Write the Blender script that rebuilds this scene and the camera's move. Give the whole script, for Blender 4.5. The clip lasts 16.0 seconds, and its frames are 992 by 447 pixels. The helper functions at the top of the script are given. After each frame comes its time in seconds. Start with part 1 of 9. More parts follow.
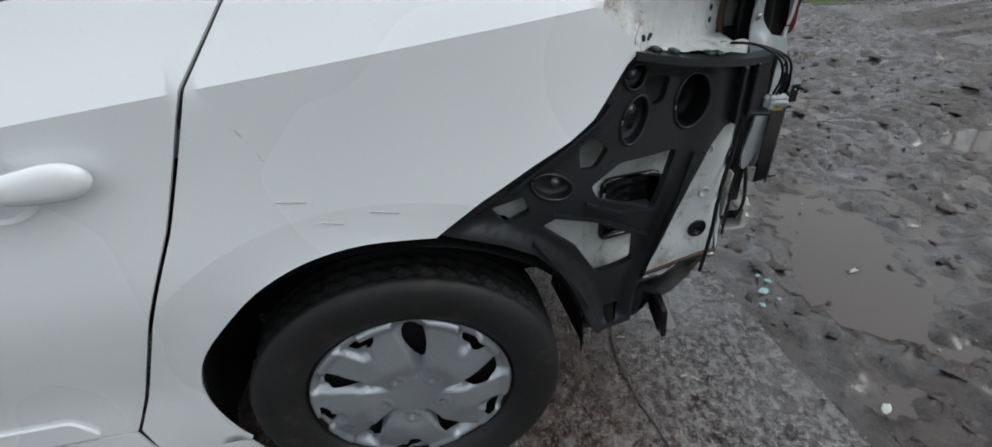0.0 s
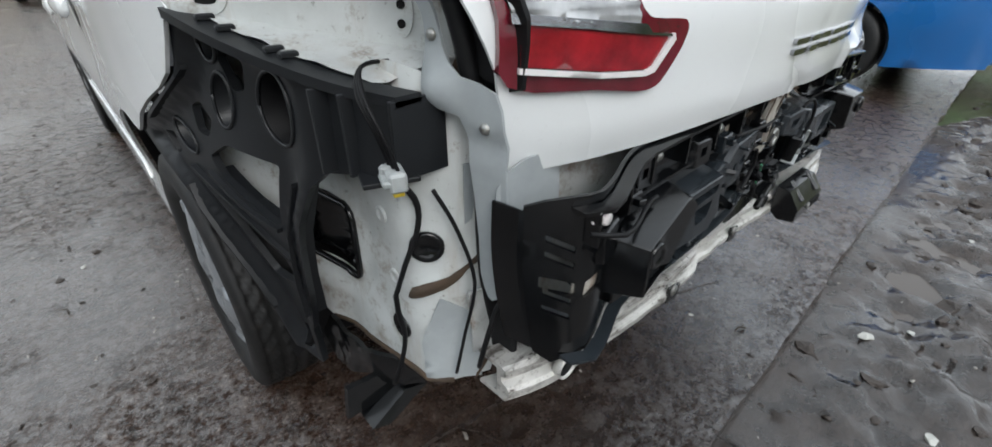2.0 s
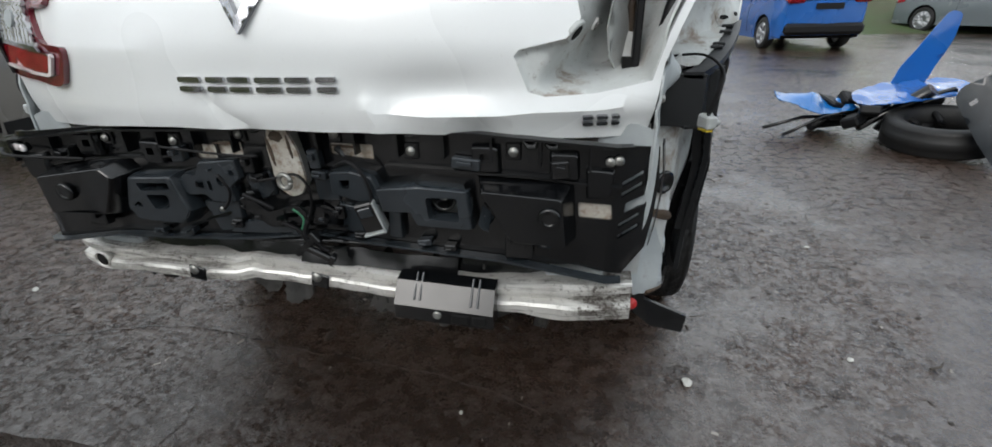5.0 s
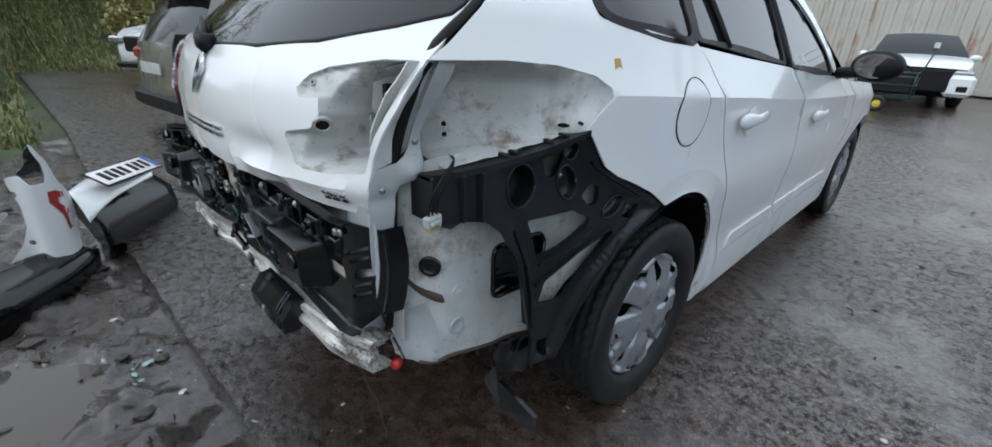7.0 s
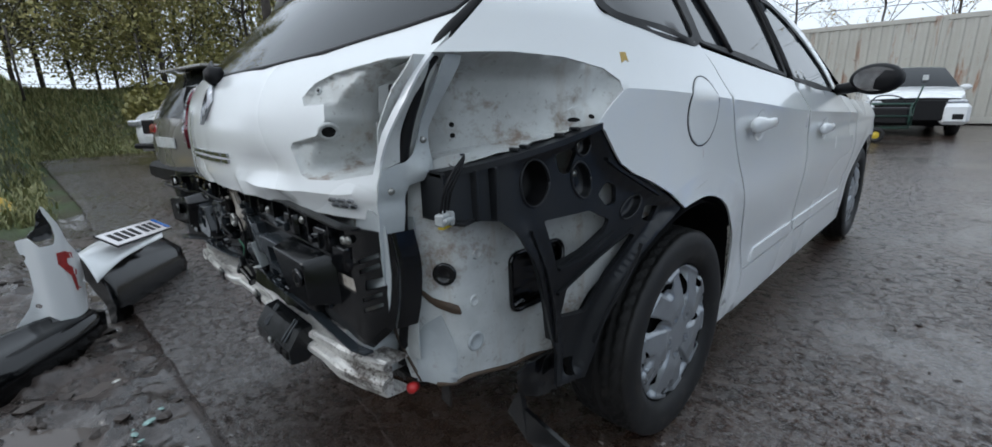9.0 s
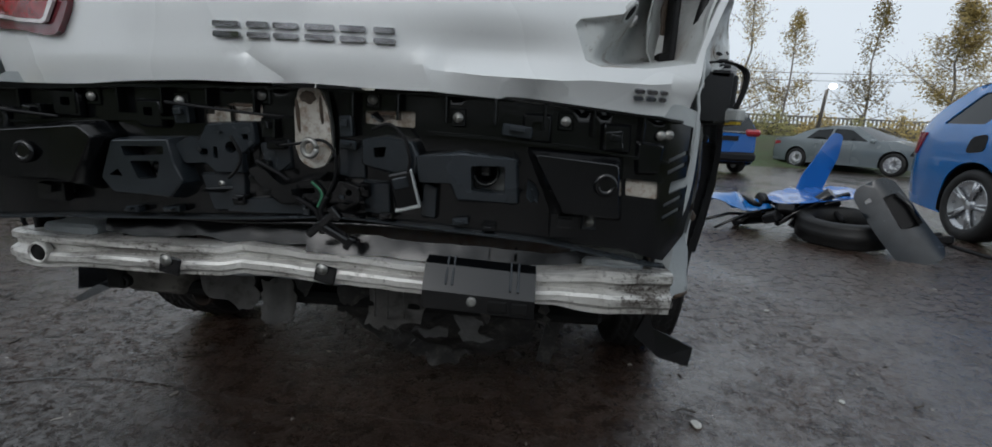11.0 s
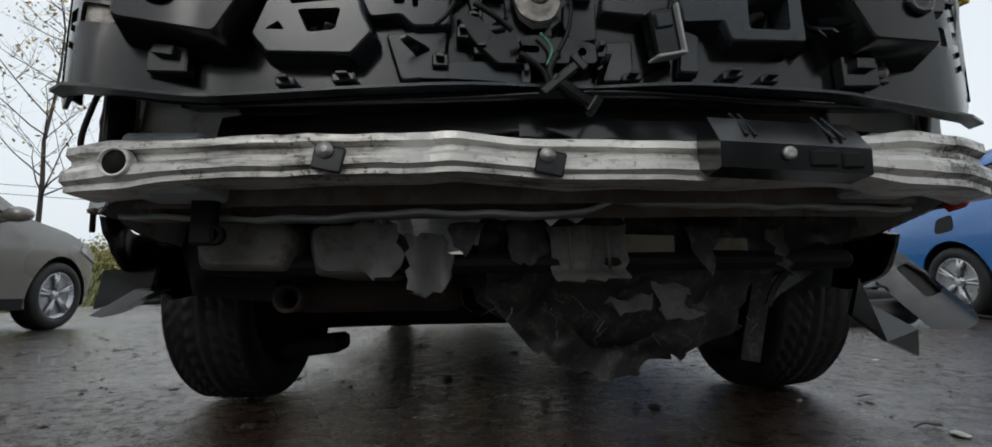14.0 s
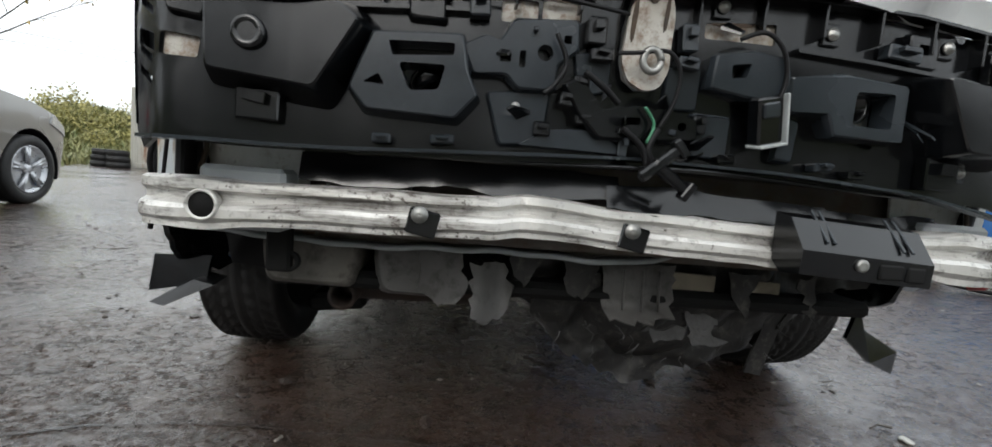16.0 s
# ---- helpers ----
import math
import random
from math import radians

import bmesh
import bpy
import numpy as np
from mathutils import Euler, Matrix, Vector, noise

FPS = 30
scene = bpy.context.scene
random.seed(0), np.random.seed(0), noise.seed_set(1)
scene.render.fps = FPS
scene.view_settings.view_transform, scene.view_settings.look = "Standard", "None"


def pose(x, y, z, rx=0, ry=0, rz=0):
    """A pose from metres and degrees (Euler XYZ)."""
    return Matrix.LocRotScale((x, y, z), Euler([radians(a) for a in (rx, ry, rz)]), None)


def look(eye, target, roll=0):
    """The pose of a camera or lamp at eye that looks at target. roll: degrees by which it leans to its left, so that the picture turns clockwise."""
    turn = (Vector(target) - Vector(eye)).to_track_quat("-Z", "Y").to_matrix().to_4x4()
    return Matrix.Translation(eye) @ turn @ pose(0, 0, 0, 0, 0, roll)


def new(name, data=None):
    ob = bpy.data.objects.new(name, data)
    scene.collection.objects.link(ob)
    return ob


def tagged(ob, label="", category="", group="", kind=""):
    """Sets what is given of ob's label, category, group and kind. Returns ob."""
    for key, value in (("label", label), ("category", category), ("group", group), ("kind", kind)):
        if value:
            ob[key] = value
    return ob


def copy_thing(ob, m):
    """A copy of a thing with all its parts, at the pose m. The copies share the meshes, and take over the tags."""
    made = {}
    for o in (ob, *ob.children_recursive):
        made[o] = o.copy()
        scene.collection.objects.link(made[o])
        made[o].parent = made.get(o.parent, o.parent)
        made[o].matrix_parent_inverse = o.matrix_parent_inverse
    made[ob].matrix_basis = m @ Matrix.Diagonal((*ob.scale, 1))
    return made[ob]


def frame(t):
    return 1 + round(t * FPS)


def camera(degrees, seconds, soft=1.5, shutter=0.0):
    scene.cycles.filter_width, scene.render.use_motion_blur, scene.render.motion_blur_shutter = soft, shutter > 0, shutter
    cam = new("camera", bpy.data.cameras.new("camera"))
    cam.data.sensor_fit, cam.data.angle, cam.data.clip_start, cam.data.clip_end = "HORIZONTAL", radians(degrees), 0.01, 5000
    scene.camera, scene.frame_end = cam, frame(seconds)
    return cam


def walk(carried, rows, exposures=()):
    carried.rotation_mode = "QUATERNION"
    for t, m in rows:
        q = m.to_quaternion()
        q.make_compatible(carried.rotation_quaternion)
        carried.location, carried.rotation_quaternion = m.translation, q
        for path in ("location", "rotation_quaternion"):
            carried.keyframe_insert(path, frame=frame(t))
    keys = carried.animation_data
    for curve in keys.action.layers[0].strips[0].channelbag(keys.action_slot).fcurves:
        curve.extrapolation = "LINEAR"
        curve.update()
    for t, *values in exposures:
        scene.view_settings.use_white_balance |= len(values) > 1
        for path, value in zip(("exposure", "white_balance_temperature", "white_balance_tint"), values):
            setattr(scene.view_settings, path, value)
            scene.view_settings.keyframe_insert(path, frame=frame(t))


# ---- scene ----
cam = camera(93.9, 16.0, soft=1.6)
PATH = [
    (0, (-1.481, -0.131, 1.126), (0.167, -0.321, 0.01), -5.6),
    (0.5, (-1.42, -0.47, 1.122), (0.214, -0.419, -0.03), -4.2),
    (1, (-1.288, -0.699, 1.101), (0.291, -0.199, -0.02), -2.8),
    (1.5, (-1.097, -0.94, 1.07), (0.285, 0.037, 0.005), -3.1),
    (2, (-0.969, -1.16, 1.005), (0.195, 0.11, -0.01), -0.2),
    (2.5, (-0.726, -1.385, 0.978), (0.168, 0.104, -0.015), 0.6),
    (3, (-0.527, -1.562, 0.973), (-0.024, 0.114, 0.006), -0.5),
    (3.5, (-0.35, -1.671, 1.002), (-0.147, 0.114, 0.122), -3.5),
    (4, (-0.104, -1.626, 0.997), (-0.059, 0.185, 0.149), -2.4),
    (4.5, (0.214, -1.635, 0.974), (0.096, 0.18, 0.141), -4.7),
    (5, (0.546, -1.62, 0.986), (0.167, 0.151, 0.138), -1.5),
    (5.2, (0.681, -1.562, 0.964), (0.232, 0.197, 0.126), 1.3),
    (7.3, (1.444, -1.191, 1.167), (0.077, 0.079, 0.446), 1.5),
    (7.5, (1.474, -1.157, 1.193), (0.086, 0.129, 0.545), 1.7),
    (8, (1.514, -1.137, 1.232), (0.094, 0.159, 0.68), 1.4),
    (8.5, (1.512, -1.174, 1.138), (0.018, 0.044, 0.608), -0.3),
    (8.7, (1.476, -1.195, 1.071), (0.002, 0.05, 0.546), -0.9),
    (10.8, (0.461, -1.662, 0.803), (0.29, 0.288, 0.393), 2.9),
    (11, (0.356, -1.674, 0.746), (0.249, 0.283, 0.349), 3.1),
    (11.5, (0.124, -1.569, 0.638), (0.211, 0.403, 0.318), 3.2),
    (12, (-0.05, -1.468, 0.489), (0.191, 0.515, 0.386), 1.7),
    (12.5, (-0.086, -1.432, 0.33), (0.209, 0.544, 0.42), 0.2),
    (13, (-0.064, -1.456, 0.317), (0.143, 0.515, 0.582), 1.0),
    (13.5, (-0.122, -1.49, 0.317), (-0.087, 0.489, 0.608), -0.7),
    (14, (-0.098, -1.467, 0.299), (-0.018, 0.51, 0.585), -0.8),
    (14.5, (-0.083, -1.426, 0.286), (0.11, 0.558, 0.457), -0.7),
    (15, (-0.049, -1.406, 0.289), (0.191, 0.577, 0.388), -1.7),
    (15.5, (-0.078, -1.426, 0.343), (0.204, 0.554, 0.377), -1.8),
    (16, (-0.252, -1.483, 0.525), (-0.055, 0.5, 0.356), 4.8),
]
EXPOSURES = [(t, e, k, 10) for t, e, k in ((0.0, .32, 6400), (1.0, .50, 6400), (2.2, .62, 6500), (3.2, .45, 6500), (4.2, .36, 6560), (5.2, .50, 6600), (7.3, .33, 6050), (8.0, .20, 6050), (8.7, .20, 6050), (10.8, -.30, 6300), (11.5, -.18, 6350),
                                           (12.0, .38, 6500), (12.5, .80, 6600), (13.0, .25, 6600), (13.5, -.22, 6550), (14.0, -.13, 6550), (14.5, .5, 6600), (15.0, .85, 6650), (15.5, .95, 6650), (16.0, .82, 6650))]
walk(cam, [(t, look(eye, target, roll)) for t, eye, target, roll in PATH], EXPOSURES)

# ---- light: an overcast late-autumn day ----
world = bpy.data.worlds.new("overcast_sky")
scene.world = world
world.use_nodes = True
wn, wl = world.node_tree.nodes, world.node_tree.links
sky = wn.new("ShaderNodeTexSky")
sky.sky_type, sky.sun_disc = "NISHITA", False
sky.sun_elevation, sky.sun_rotation = radians(38), radians(200)
sky.air_density, sky.dust_density, sky.ozone_density = 1.0, 6.0, 1.0
grey = wn.new("ShaderNodeHueSaturation")
grey.inputs["Saturation"].default_value = 0.12
cloud = wn.new("ShaderNodeMix")
cloud.data_type, cloud.blend_type = "RGBA", "MIX"
cloud.inputs["Factor"].default_value = 0.7
cloud.inputs["B"].default_value = (8.1, 8.9, 9.55, 1)
wl.new(sky.outputs["Color"], grey.inputs["Color"])
wl.new(grey.outputs["Color"], cloud.inputs["A"])
wl.new(cloud.outputs["Result"], wn["Background"].inputs["Color"])
wn["Background"].inputs["Strength"].default_value = 0.135
sun = new("sun", bpy.data.lights.new("sun", "SUN"))
sun.data.energy, sun.data.angle, sun.data.color = 0.4, radians(25), (1.0, 0.97, 0.93)
sun.matrix_world = look((-6, -16, 13), (0, 0, 0))


# ---- materials ----
def shader(name):
    m = bpy.data.materials.new(name)
    m.use_nodes = True
    return m, m.node_tree.nodes, m.node_tree.links, m.node_tree.nodes["Principled BSDF"]


def noise_node(n, l, co, scale, detail=4.0, rough=0.55):
    t = n.new("ShaderNodeTexNoise")
    t.inputs["Scale"].default_value, t.inputs["Detail"].default_value = scale, detail
    t.inputs["Roughness"].default_value = rough
    l.new(co, t.inputs["Vector"])
    return t.outputs["Fac"]


def ramp(n, l, fac, stops):
    r = n.new("ShaderNodeValToRGB")
    e = r.color_ramp.elements
    while len(e) < len(stops):
        e.new(0.5)
    for k, (p, c) in enumerate(stops):
        e[k].position = p
        e[k].color = (c, c, c, 1) if isinstance(c, float) else (*c, 1)
    l.new(fac, r.inputs["Fac"])
    return r.outputs["Color"]


def mix(n, l, fac, a, b, mode="MIX"):
    m = n.new("ShaderNodeMix")
    m.data_type, m.blend_type = "RGBA", mode
    for sock, v in (("Factor", fac), ("A", a), ("B", b)):
        if isinstance(v, (int, float)):
            m.inputs[sock].default_value = v if sock == "Factor" else (v, v, v, 1)
        elif isinstance(v, tuple):
            m.inputs[sock].default_value = (*v, 1)
        else:
            l.new(v, m.inputs[sock])
    return m.outputs["Result"]


def bump(n, l, height, strength, dist, bsdf, under=None):
    b = n.new("ShaderNodeBump")
    b.inputs["Strength"].default_value, b.inputs["Distance"].default_value = strength, dist
    l.new(height, b.inputs["Height"])
    if under is not None:
        l.new(under, b.inputs["Normal"])
    l.new(b.outputs["Normal"], bsdf.inputs["Normal"])
    return b.outputs["Normal"]


def coords(n, world_space=False):
    if world_space:
        return n.new("ShaderNodeNewGeometry").outputs["Position"]
    return n.new("ShaderNodeTexCoord").outputs["Object"]


def surface(name, base, dark=None, rough=0.5, rough_to=None, metal=0.0, coarse=3.0, fine=60.0, bumps=0.15, depth=0.002,
            dirt=None, dirt_at=0.62, coat=0.0, spec=0.5, world_space=False, vary=0.0):
    """A painted, cast or pressed surface: base colour clouded with a darker one, grain, dirt patches, fine relief."""
    m, n, l, b = shader(name)
    co = coords(n, world_space)
    dark = dark or tuple(0.75 * v for v in base)
    big, small = noise_node(n, l, co, coarse), noise_node(n, l, co, fine, 3.0)
    col = mix(n, l, ramp(n, l, big, [(0.3, 0.0), (0.7, 1.0)]), dark, base)
    col = mix(n, l, 0.25, col, mix(n, l, small, (0.35, 0.35, 0.35), (1.0, 1.0, 1.0)), "MULTIPLY")
    if dirt:
        spots = noise_node(n, l, co, coarse * 3.7, 6.0, 0.7)
        col = mix(n, l, ramp(n, l, spots, [(dirt_at - 0.1, 0.0), (dirt_at + 0.08, 0.85)]), col, dirt)
    if vary:
        info = n.new("ShaderNodeObjectInfo")
        col = mix(n, l, vary, col, mix(n, l, info.outputs["Random"], (0.4, 0.4, 0.4), (1.5, 1.5, 1.5)), "MULTIPLY")
    l.new(col, b.inputs["Base Color"])
    rough_to = rough if rough_to is None else rough_to
    l.new(ramp(n, l, big, [(0.3, float(rough)), (0.7, float(rough_to))]), b.inputs["Roughness"])
    b.inputs["Metallic"].default_value = metal
    b.inputs["Coat Weight"].default_value = coat
    b.inputs["Coat Roughness"].default_value = 0.06
    b.inputs["Specular IOR Level"].default_value = spec
    if bumps:
        bump(n, l, small, bumps, depth, b)
    return m


def car_paint(name, base, dirt=(0.35, 0.33, 0.31), amount=0.12):
    """Wet car lacquer: thin film of road dirt, fine droplets, clear coat."""
    m, n, l, b = shader(name)
    co = coords(n)
    film = noise_node(n, l, co, 1.6, 2.0, 0.5)
    specks = noise_node(n, l, co, 140.0, 2.0)
    col = mix(n, l, ramp(n, l, film, [(0.42, 0.0), (0.75, amount)]), base, dirt)
    col = mix(n, l, ramp(n, l, specks, [(0.66, 0.0), (0.74, amount * 1.2)]), col, dirt)
    l.new(col, b.inputs["Base Color"])
    l.new(ramp(n, l, film, [(0.35, 0.25), (0.7, 0.31)]), b.inputs["Roughness"])
    b.inputs["Coat Weight"].default_value, b.inputs["Coat Roughness"].default_value = 0.8, 0.05
    drops = n.new("ShaderNodeTexVoronoi")
    drops.inputs["Scale"].default_value = 110.0
    l.new(co, drops.inputs["Vector"])
    bump(n, l, ramp(n, l, drops.outputs["Distance"], [(0.05, 1.0), (0.22, 0.0)]), 0.10, 0.0006, b)
    return m


def glass(name, tint=(0.006, 0.008, 0.0095), rough=0.02):
    m, n, l, b = shader(name)
    co = coords(n)
    streak = noise_node(n, l, co, 5.0, 6.0)
    l.new(mix(n, l, ramp(n, l, streak, [(0.5, 0.0), (0.8, 0.25)]), tint, (0.016, 0.018, 0.019)), b.inputs["Base Color"])
    b.inputs["Roughness"].default_value = rough
    b.inputs["IOR"].default_value = 1.42
    drops = noise_node(n, l, co, 160.0, 1.0)
    bump(n, l, ramp(n, l, drops, [(0.62, 0.0), (0.75, 1.0)]), 0.08, 0.0006, b)
    return m


WHITE = car_paint("white_lacquer", (0.70, 0.72, 0.725), (0.36, 0.35, 0.33), 0.07)
def stained_white():
    """Unwashed body-colour steel: grey film, brown runs and specks of mud."""
    m, n, l, b = shader("grimy_white_metal")
    co = coords(n)
    film, blots, specks = noise_node(n, l, co, 5.0, 6.0, 0.6), noise_node(n, l, co, 9.0, 8.0, 0.75), noise_node(n, l, co, 70.0, 4.0, 0.7)
    stretch = n.new("ShaderNodeMapping")
    stretch.inputs["Scale"].default_value = (22.0, 22.0, 3.0)
    l.new(co, stretch.inputs["Vector"])
    runs = noise_node(n, l, stretch.outputs["Vector"], 1.0, 6.0, 0.65)
    col = mix(n, l, ramp(n, l, film, [(0.35, 0.0), (0.68, 1.0)]), (0.55, 0.575, 0.57), (0.36, 0.372, 0.365))
    col = mix(n, l, ramp(n, l, runs, [(0.54, 0.0), (0.70, 0.55)]), col, (0.34, 0.29, 0.24))
    col = mix(n, l, ramp(n, l, blots, [(0.545, 0.0), (0.66, 0.85)]), col, (0.19, 0.135, 0.095))
    col = mix(n, l, ramp(n, l, specks, [(0.62, 0.0), (0.70, 0.6)]), col, (0.10, 0.08, 0.065))
    l.new(col, b.inputs["Base Color"])
    l.new(ramp(n, l, blots, [(0.40, 0.34), (0.66, 0.72)]), b.inputs["Roughness"])
    bump(n, l, mix(n, l, 0.5, specks, blots), 0.3, 0.002, b)
    return m


BARE_WHITE = stained_white()
PAD = surface("brown_stained_white_steel", (0.55, 0.54, 0.50), (0.36, 0.32, 0.27), 0.35, 0.55, coarse=16, fine=90, bumps=0.2, dirt=(0.16, 0.10, 0.06), dirt_at=0.56)
GREY_METAL = surface("grey_primer_steel", (0.40, 0.43, 0.44), (0.29, 0.315, 0.325), 0.38, 0.5, coarse=5, fine=60, dirt=(0.16, 0.13, 0.11), dirt_at=0.72)
DIRTY_METAL = surface("mud_splashed_steel", (0.22, 0.20, 0.18), (0.07, 0.06, 0.055), 0.5, 0.75, coarse=7, fine=70, bumps=0.35, dirt=(0.10, 0.065, 0.045), dirt_at=0.55)
PLASTIC = surface("black_moulded_plastic", (0.0045, 0.0050, 0.0058), (0.0025, 0.0028, 0.0034), 0.10, 0.24, coarse=7, fine=190, bumps=0.07, depth=0.0009,
                  dirt=(0.022, 0.020, 0.018), dirt_at=0.75, spec=0.52)
# blue-grey base holds sky sheen of the wet black mouldings; also for door trim
GREY_SHEEN_PLASTIC = surface("sky_sheen_grey_plastic", (0.025, 0.031, 0.037), (0.014, 0.0175, 0.021), 0.12, 0.30, coarse=7, fine=160, bumps=0.06, depth=0.0008,
                       dirt=(0.09, 0.08, 0.07), dirt_at=0.76)
BRACKET = surface("black_matt_bracket", (0.0125, 0.0140, 0.0165), (0.0075, 0.0085, 0.0100), 0.30, 0.48, coarse=6, fine=180, bumps=0.06, depth=0.0008, dirt=(0.055, 0.050, 0.044), dirt_at=0.76, spec=0.42)
UNDER_PLASTIC = surface("dusty_underbody_plastic", (0.034, 0.033, 0.032), (0.010, 0.010, 0.010), 0.36, 0.66, coarse=11, fine=70, bumps=0.45, depth=0.003,
                        dirt=(0.085, 0.078, 0.070), dirt_at=0.62, spec=0.3)
DUSTY = surface("dust_grey_plastic", (0.15, 0.14, 0.125), (0.075, 0.07, 0.062), 0.55, 0.75, coarse=9, fine=60, bumps=0.35, depth=0.003, dirt=(0.03, 0.026, 0.023), dirt_at=0.6, spec=0.3)
SHIELD = surface("scuffed_grey_undershield", (0.115, 0.112, 0.108), (0.055, 0.053, 0.051), 0.40, 0.62, coarse=8, fine=60, bumps=0.25, depth=0.002, dirt=(0.022, 0.020, 0.018), dirt_at=0.60, spec=0.4)
TORN_EDGE = surface("frayed_felt", (0.09, 0.09, 0.09), (0.03, 0.03, 0.03), 0.85, 0.9, coarse=14, fine=90, bumps=0.6, depth=0.004)
ALU = surface("scuffed_aluminium", (0.74, 0.73, 0.70), (0.54, 0.53, 0.50), 0.34, 0.55, metal=0.45, coarse=11, fine=75, bumps=0.40, depth=0.0022,
              dirt=(0.075, 0.055, 0.042), dirt_at=0.66)


def add_streaks(m, tone=(0.05, 0.038, 0.030)):
    """Dirt rubbed along the length of a bar, broken by specks of grit."""
    n, l = m.node_tree.nodes, m.node_tree.links
    b = n["Principled BSDF"]
    old = b.inputs["Base Color"].links[0].from_socket
    mp = n.new("ShaderNodeMapping")
    mp.inputs["Scale"].default_value = (3.0, 55.0, 55.0)
    l.new(coords(n), mp.inputs["Vector"])
    streak, patch, speck = noise_node(n, l, mp.outputs["Vector"], 1.0, 6.0, 0.7), noise_node(n, l, coords(n), 5.0, 5.0, 0.65), noise_node(n, l, coords(n), 120.0, 4.0, 0.7)
    col = mix(n, l, ramp(n, l, mix(n, l, 0.45, streak, patch), [(0.50, 0.0), (0.60, 0.8)]), old, tone)
    col = mix(n, l, ramp(n, l, mix(n, l, 0.4, speck, patch), [(0.565, 0.0), (0.61, 0.9)]), col, tone)
    l.new(col, b.inputs["Base Color"])


add_streaks(ALU)
CHROME = surface("dull_chrome", (0.50, 0.51, 0.53), (0.30, 0.30, 0.32), 0.12, 0.22, metal=1.0, coarse=30, bumps=0.0)
BOLT_M = surface("zinc_bolt", (0.42, 0.42, 0.40), (0.22, 0.22, 0.21), 0.35, 0.5, metal=0.8, coarse=60, fine=300, bumps=0.1)
RUBBER = surface("wet_tyre_rubber", (0.011, 0.011, 0.0115), (0.006, 0.006, 0.006), 0.50, 0.72, coarse=6, fine=120, bumps=0.3, depth=0.0015,
                 dirt=(0.034, 0.028, 0.024), dirt_at=0.66, spec=0.45)
SEAL = surface("black_rubber_seal", (0.007, 0.007, 0.008), None, 0.5, 0.6, coarse=20, bumps=0.1, spec=0.25)
CAP = surface("silver_painted_hubcap", (0.36, 0.38, 0.40), (0.29, 0.31, 0.33), 0.26, 0.36, metal=0.55, coarse=8, fine=140, bumps=0.05,
              dirt=(0.16, 0.14, 0.12), dirt_at=0.76)
RUST = surface("rusty_steel", (0.17, 0.075, 0.035), (0.06, 0.035, 0.025), 0.75, 0.9, coarse=16, fine=80, bumps=0.5, depth=0.002)
SOOT = surface("sooty_pipe", (0.045, 0.026, 0.018), (0.012, 0.010, 0.009), 0.7, 0.85, coarse=12, fine=80, bumps=0.4, depth=0.002)
BROWN_RUST = surface("brown_sealant", (0.085, 0.055, 0.034), (0.030, 0.022, 0.016), 0.6, 0.8, coarse=22, fine=90, bumps=0.6, depth=0.004)
# near-black: shade of holes and cavities in the colour; also for underside parts
DARK = surface("cavity_shade_and_underside_black", (0.008, 0.008, 0.008), (0.004, 0.004, 0.004), 0.7, 0.8, coarse=8, bumps=0.1, spec=0.2)
GLASS = glass("tinted_car_glass")
CLEAR_GLASS = glass("side_glass", (0.016, 0.022, 0.023))
RED_LENS = surface("red_lamp_lens", (0.38, 0.010, 0.020), (0.17, 0.004, 0.010), 0.08, 0.14, coarse=25, fine=220, bumps=0.25, depth=0.002, coat=1.0)
DARK_RED = surface("dark_red_lamp_rim", (0.16, 0.008, 0.02), (0.09, 0.006, 0.012), 0.10, 0.16, coarse=20, bumps=0.0, coat=1.0)
CLEAR_LENS = surface("clear_ribbed_lens", (0.62, 0.63, 0.64), (0.34, 0.35, 0.36), 0.08, 0.2, metal=0.55, coarse=22, fine=120, bumps=0.12, depth=0.002, coat=1.0)
LENS_WHITE = surface("white_lens_strip", (0.85, 0.82, 0.82), (0.75, 0.7, 0.7), 0.1, 0.15, coarse=30, bumps=0.0, coat=1.0)
WIRE_GREY = surface("grey_connector", (0.42, 0.44, 0.44), (0.3, 0.32, 0.32), 0.45, 0.5, coarse=40)
YELLOW = surface("yellow_plastic", (0.62, 0.46, 0.03), None, 0.4, 0.5)
RED_PAINT = surface("red_marker_paint", (0.42, 0.035, 0.03), (0.28, 0.03, 0.03), 0.5, 0.6, coarse=30)
BEIGE = surface("beige_board", (0.30, 0.27, 0.21), (0.17, 0.15, 0.11), 0.7, 0.8, coarse=12, bumps=0.3)


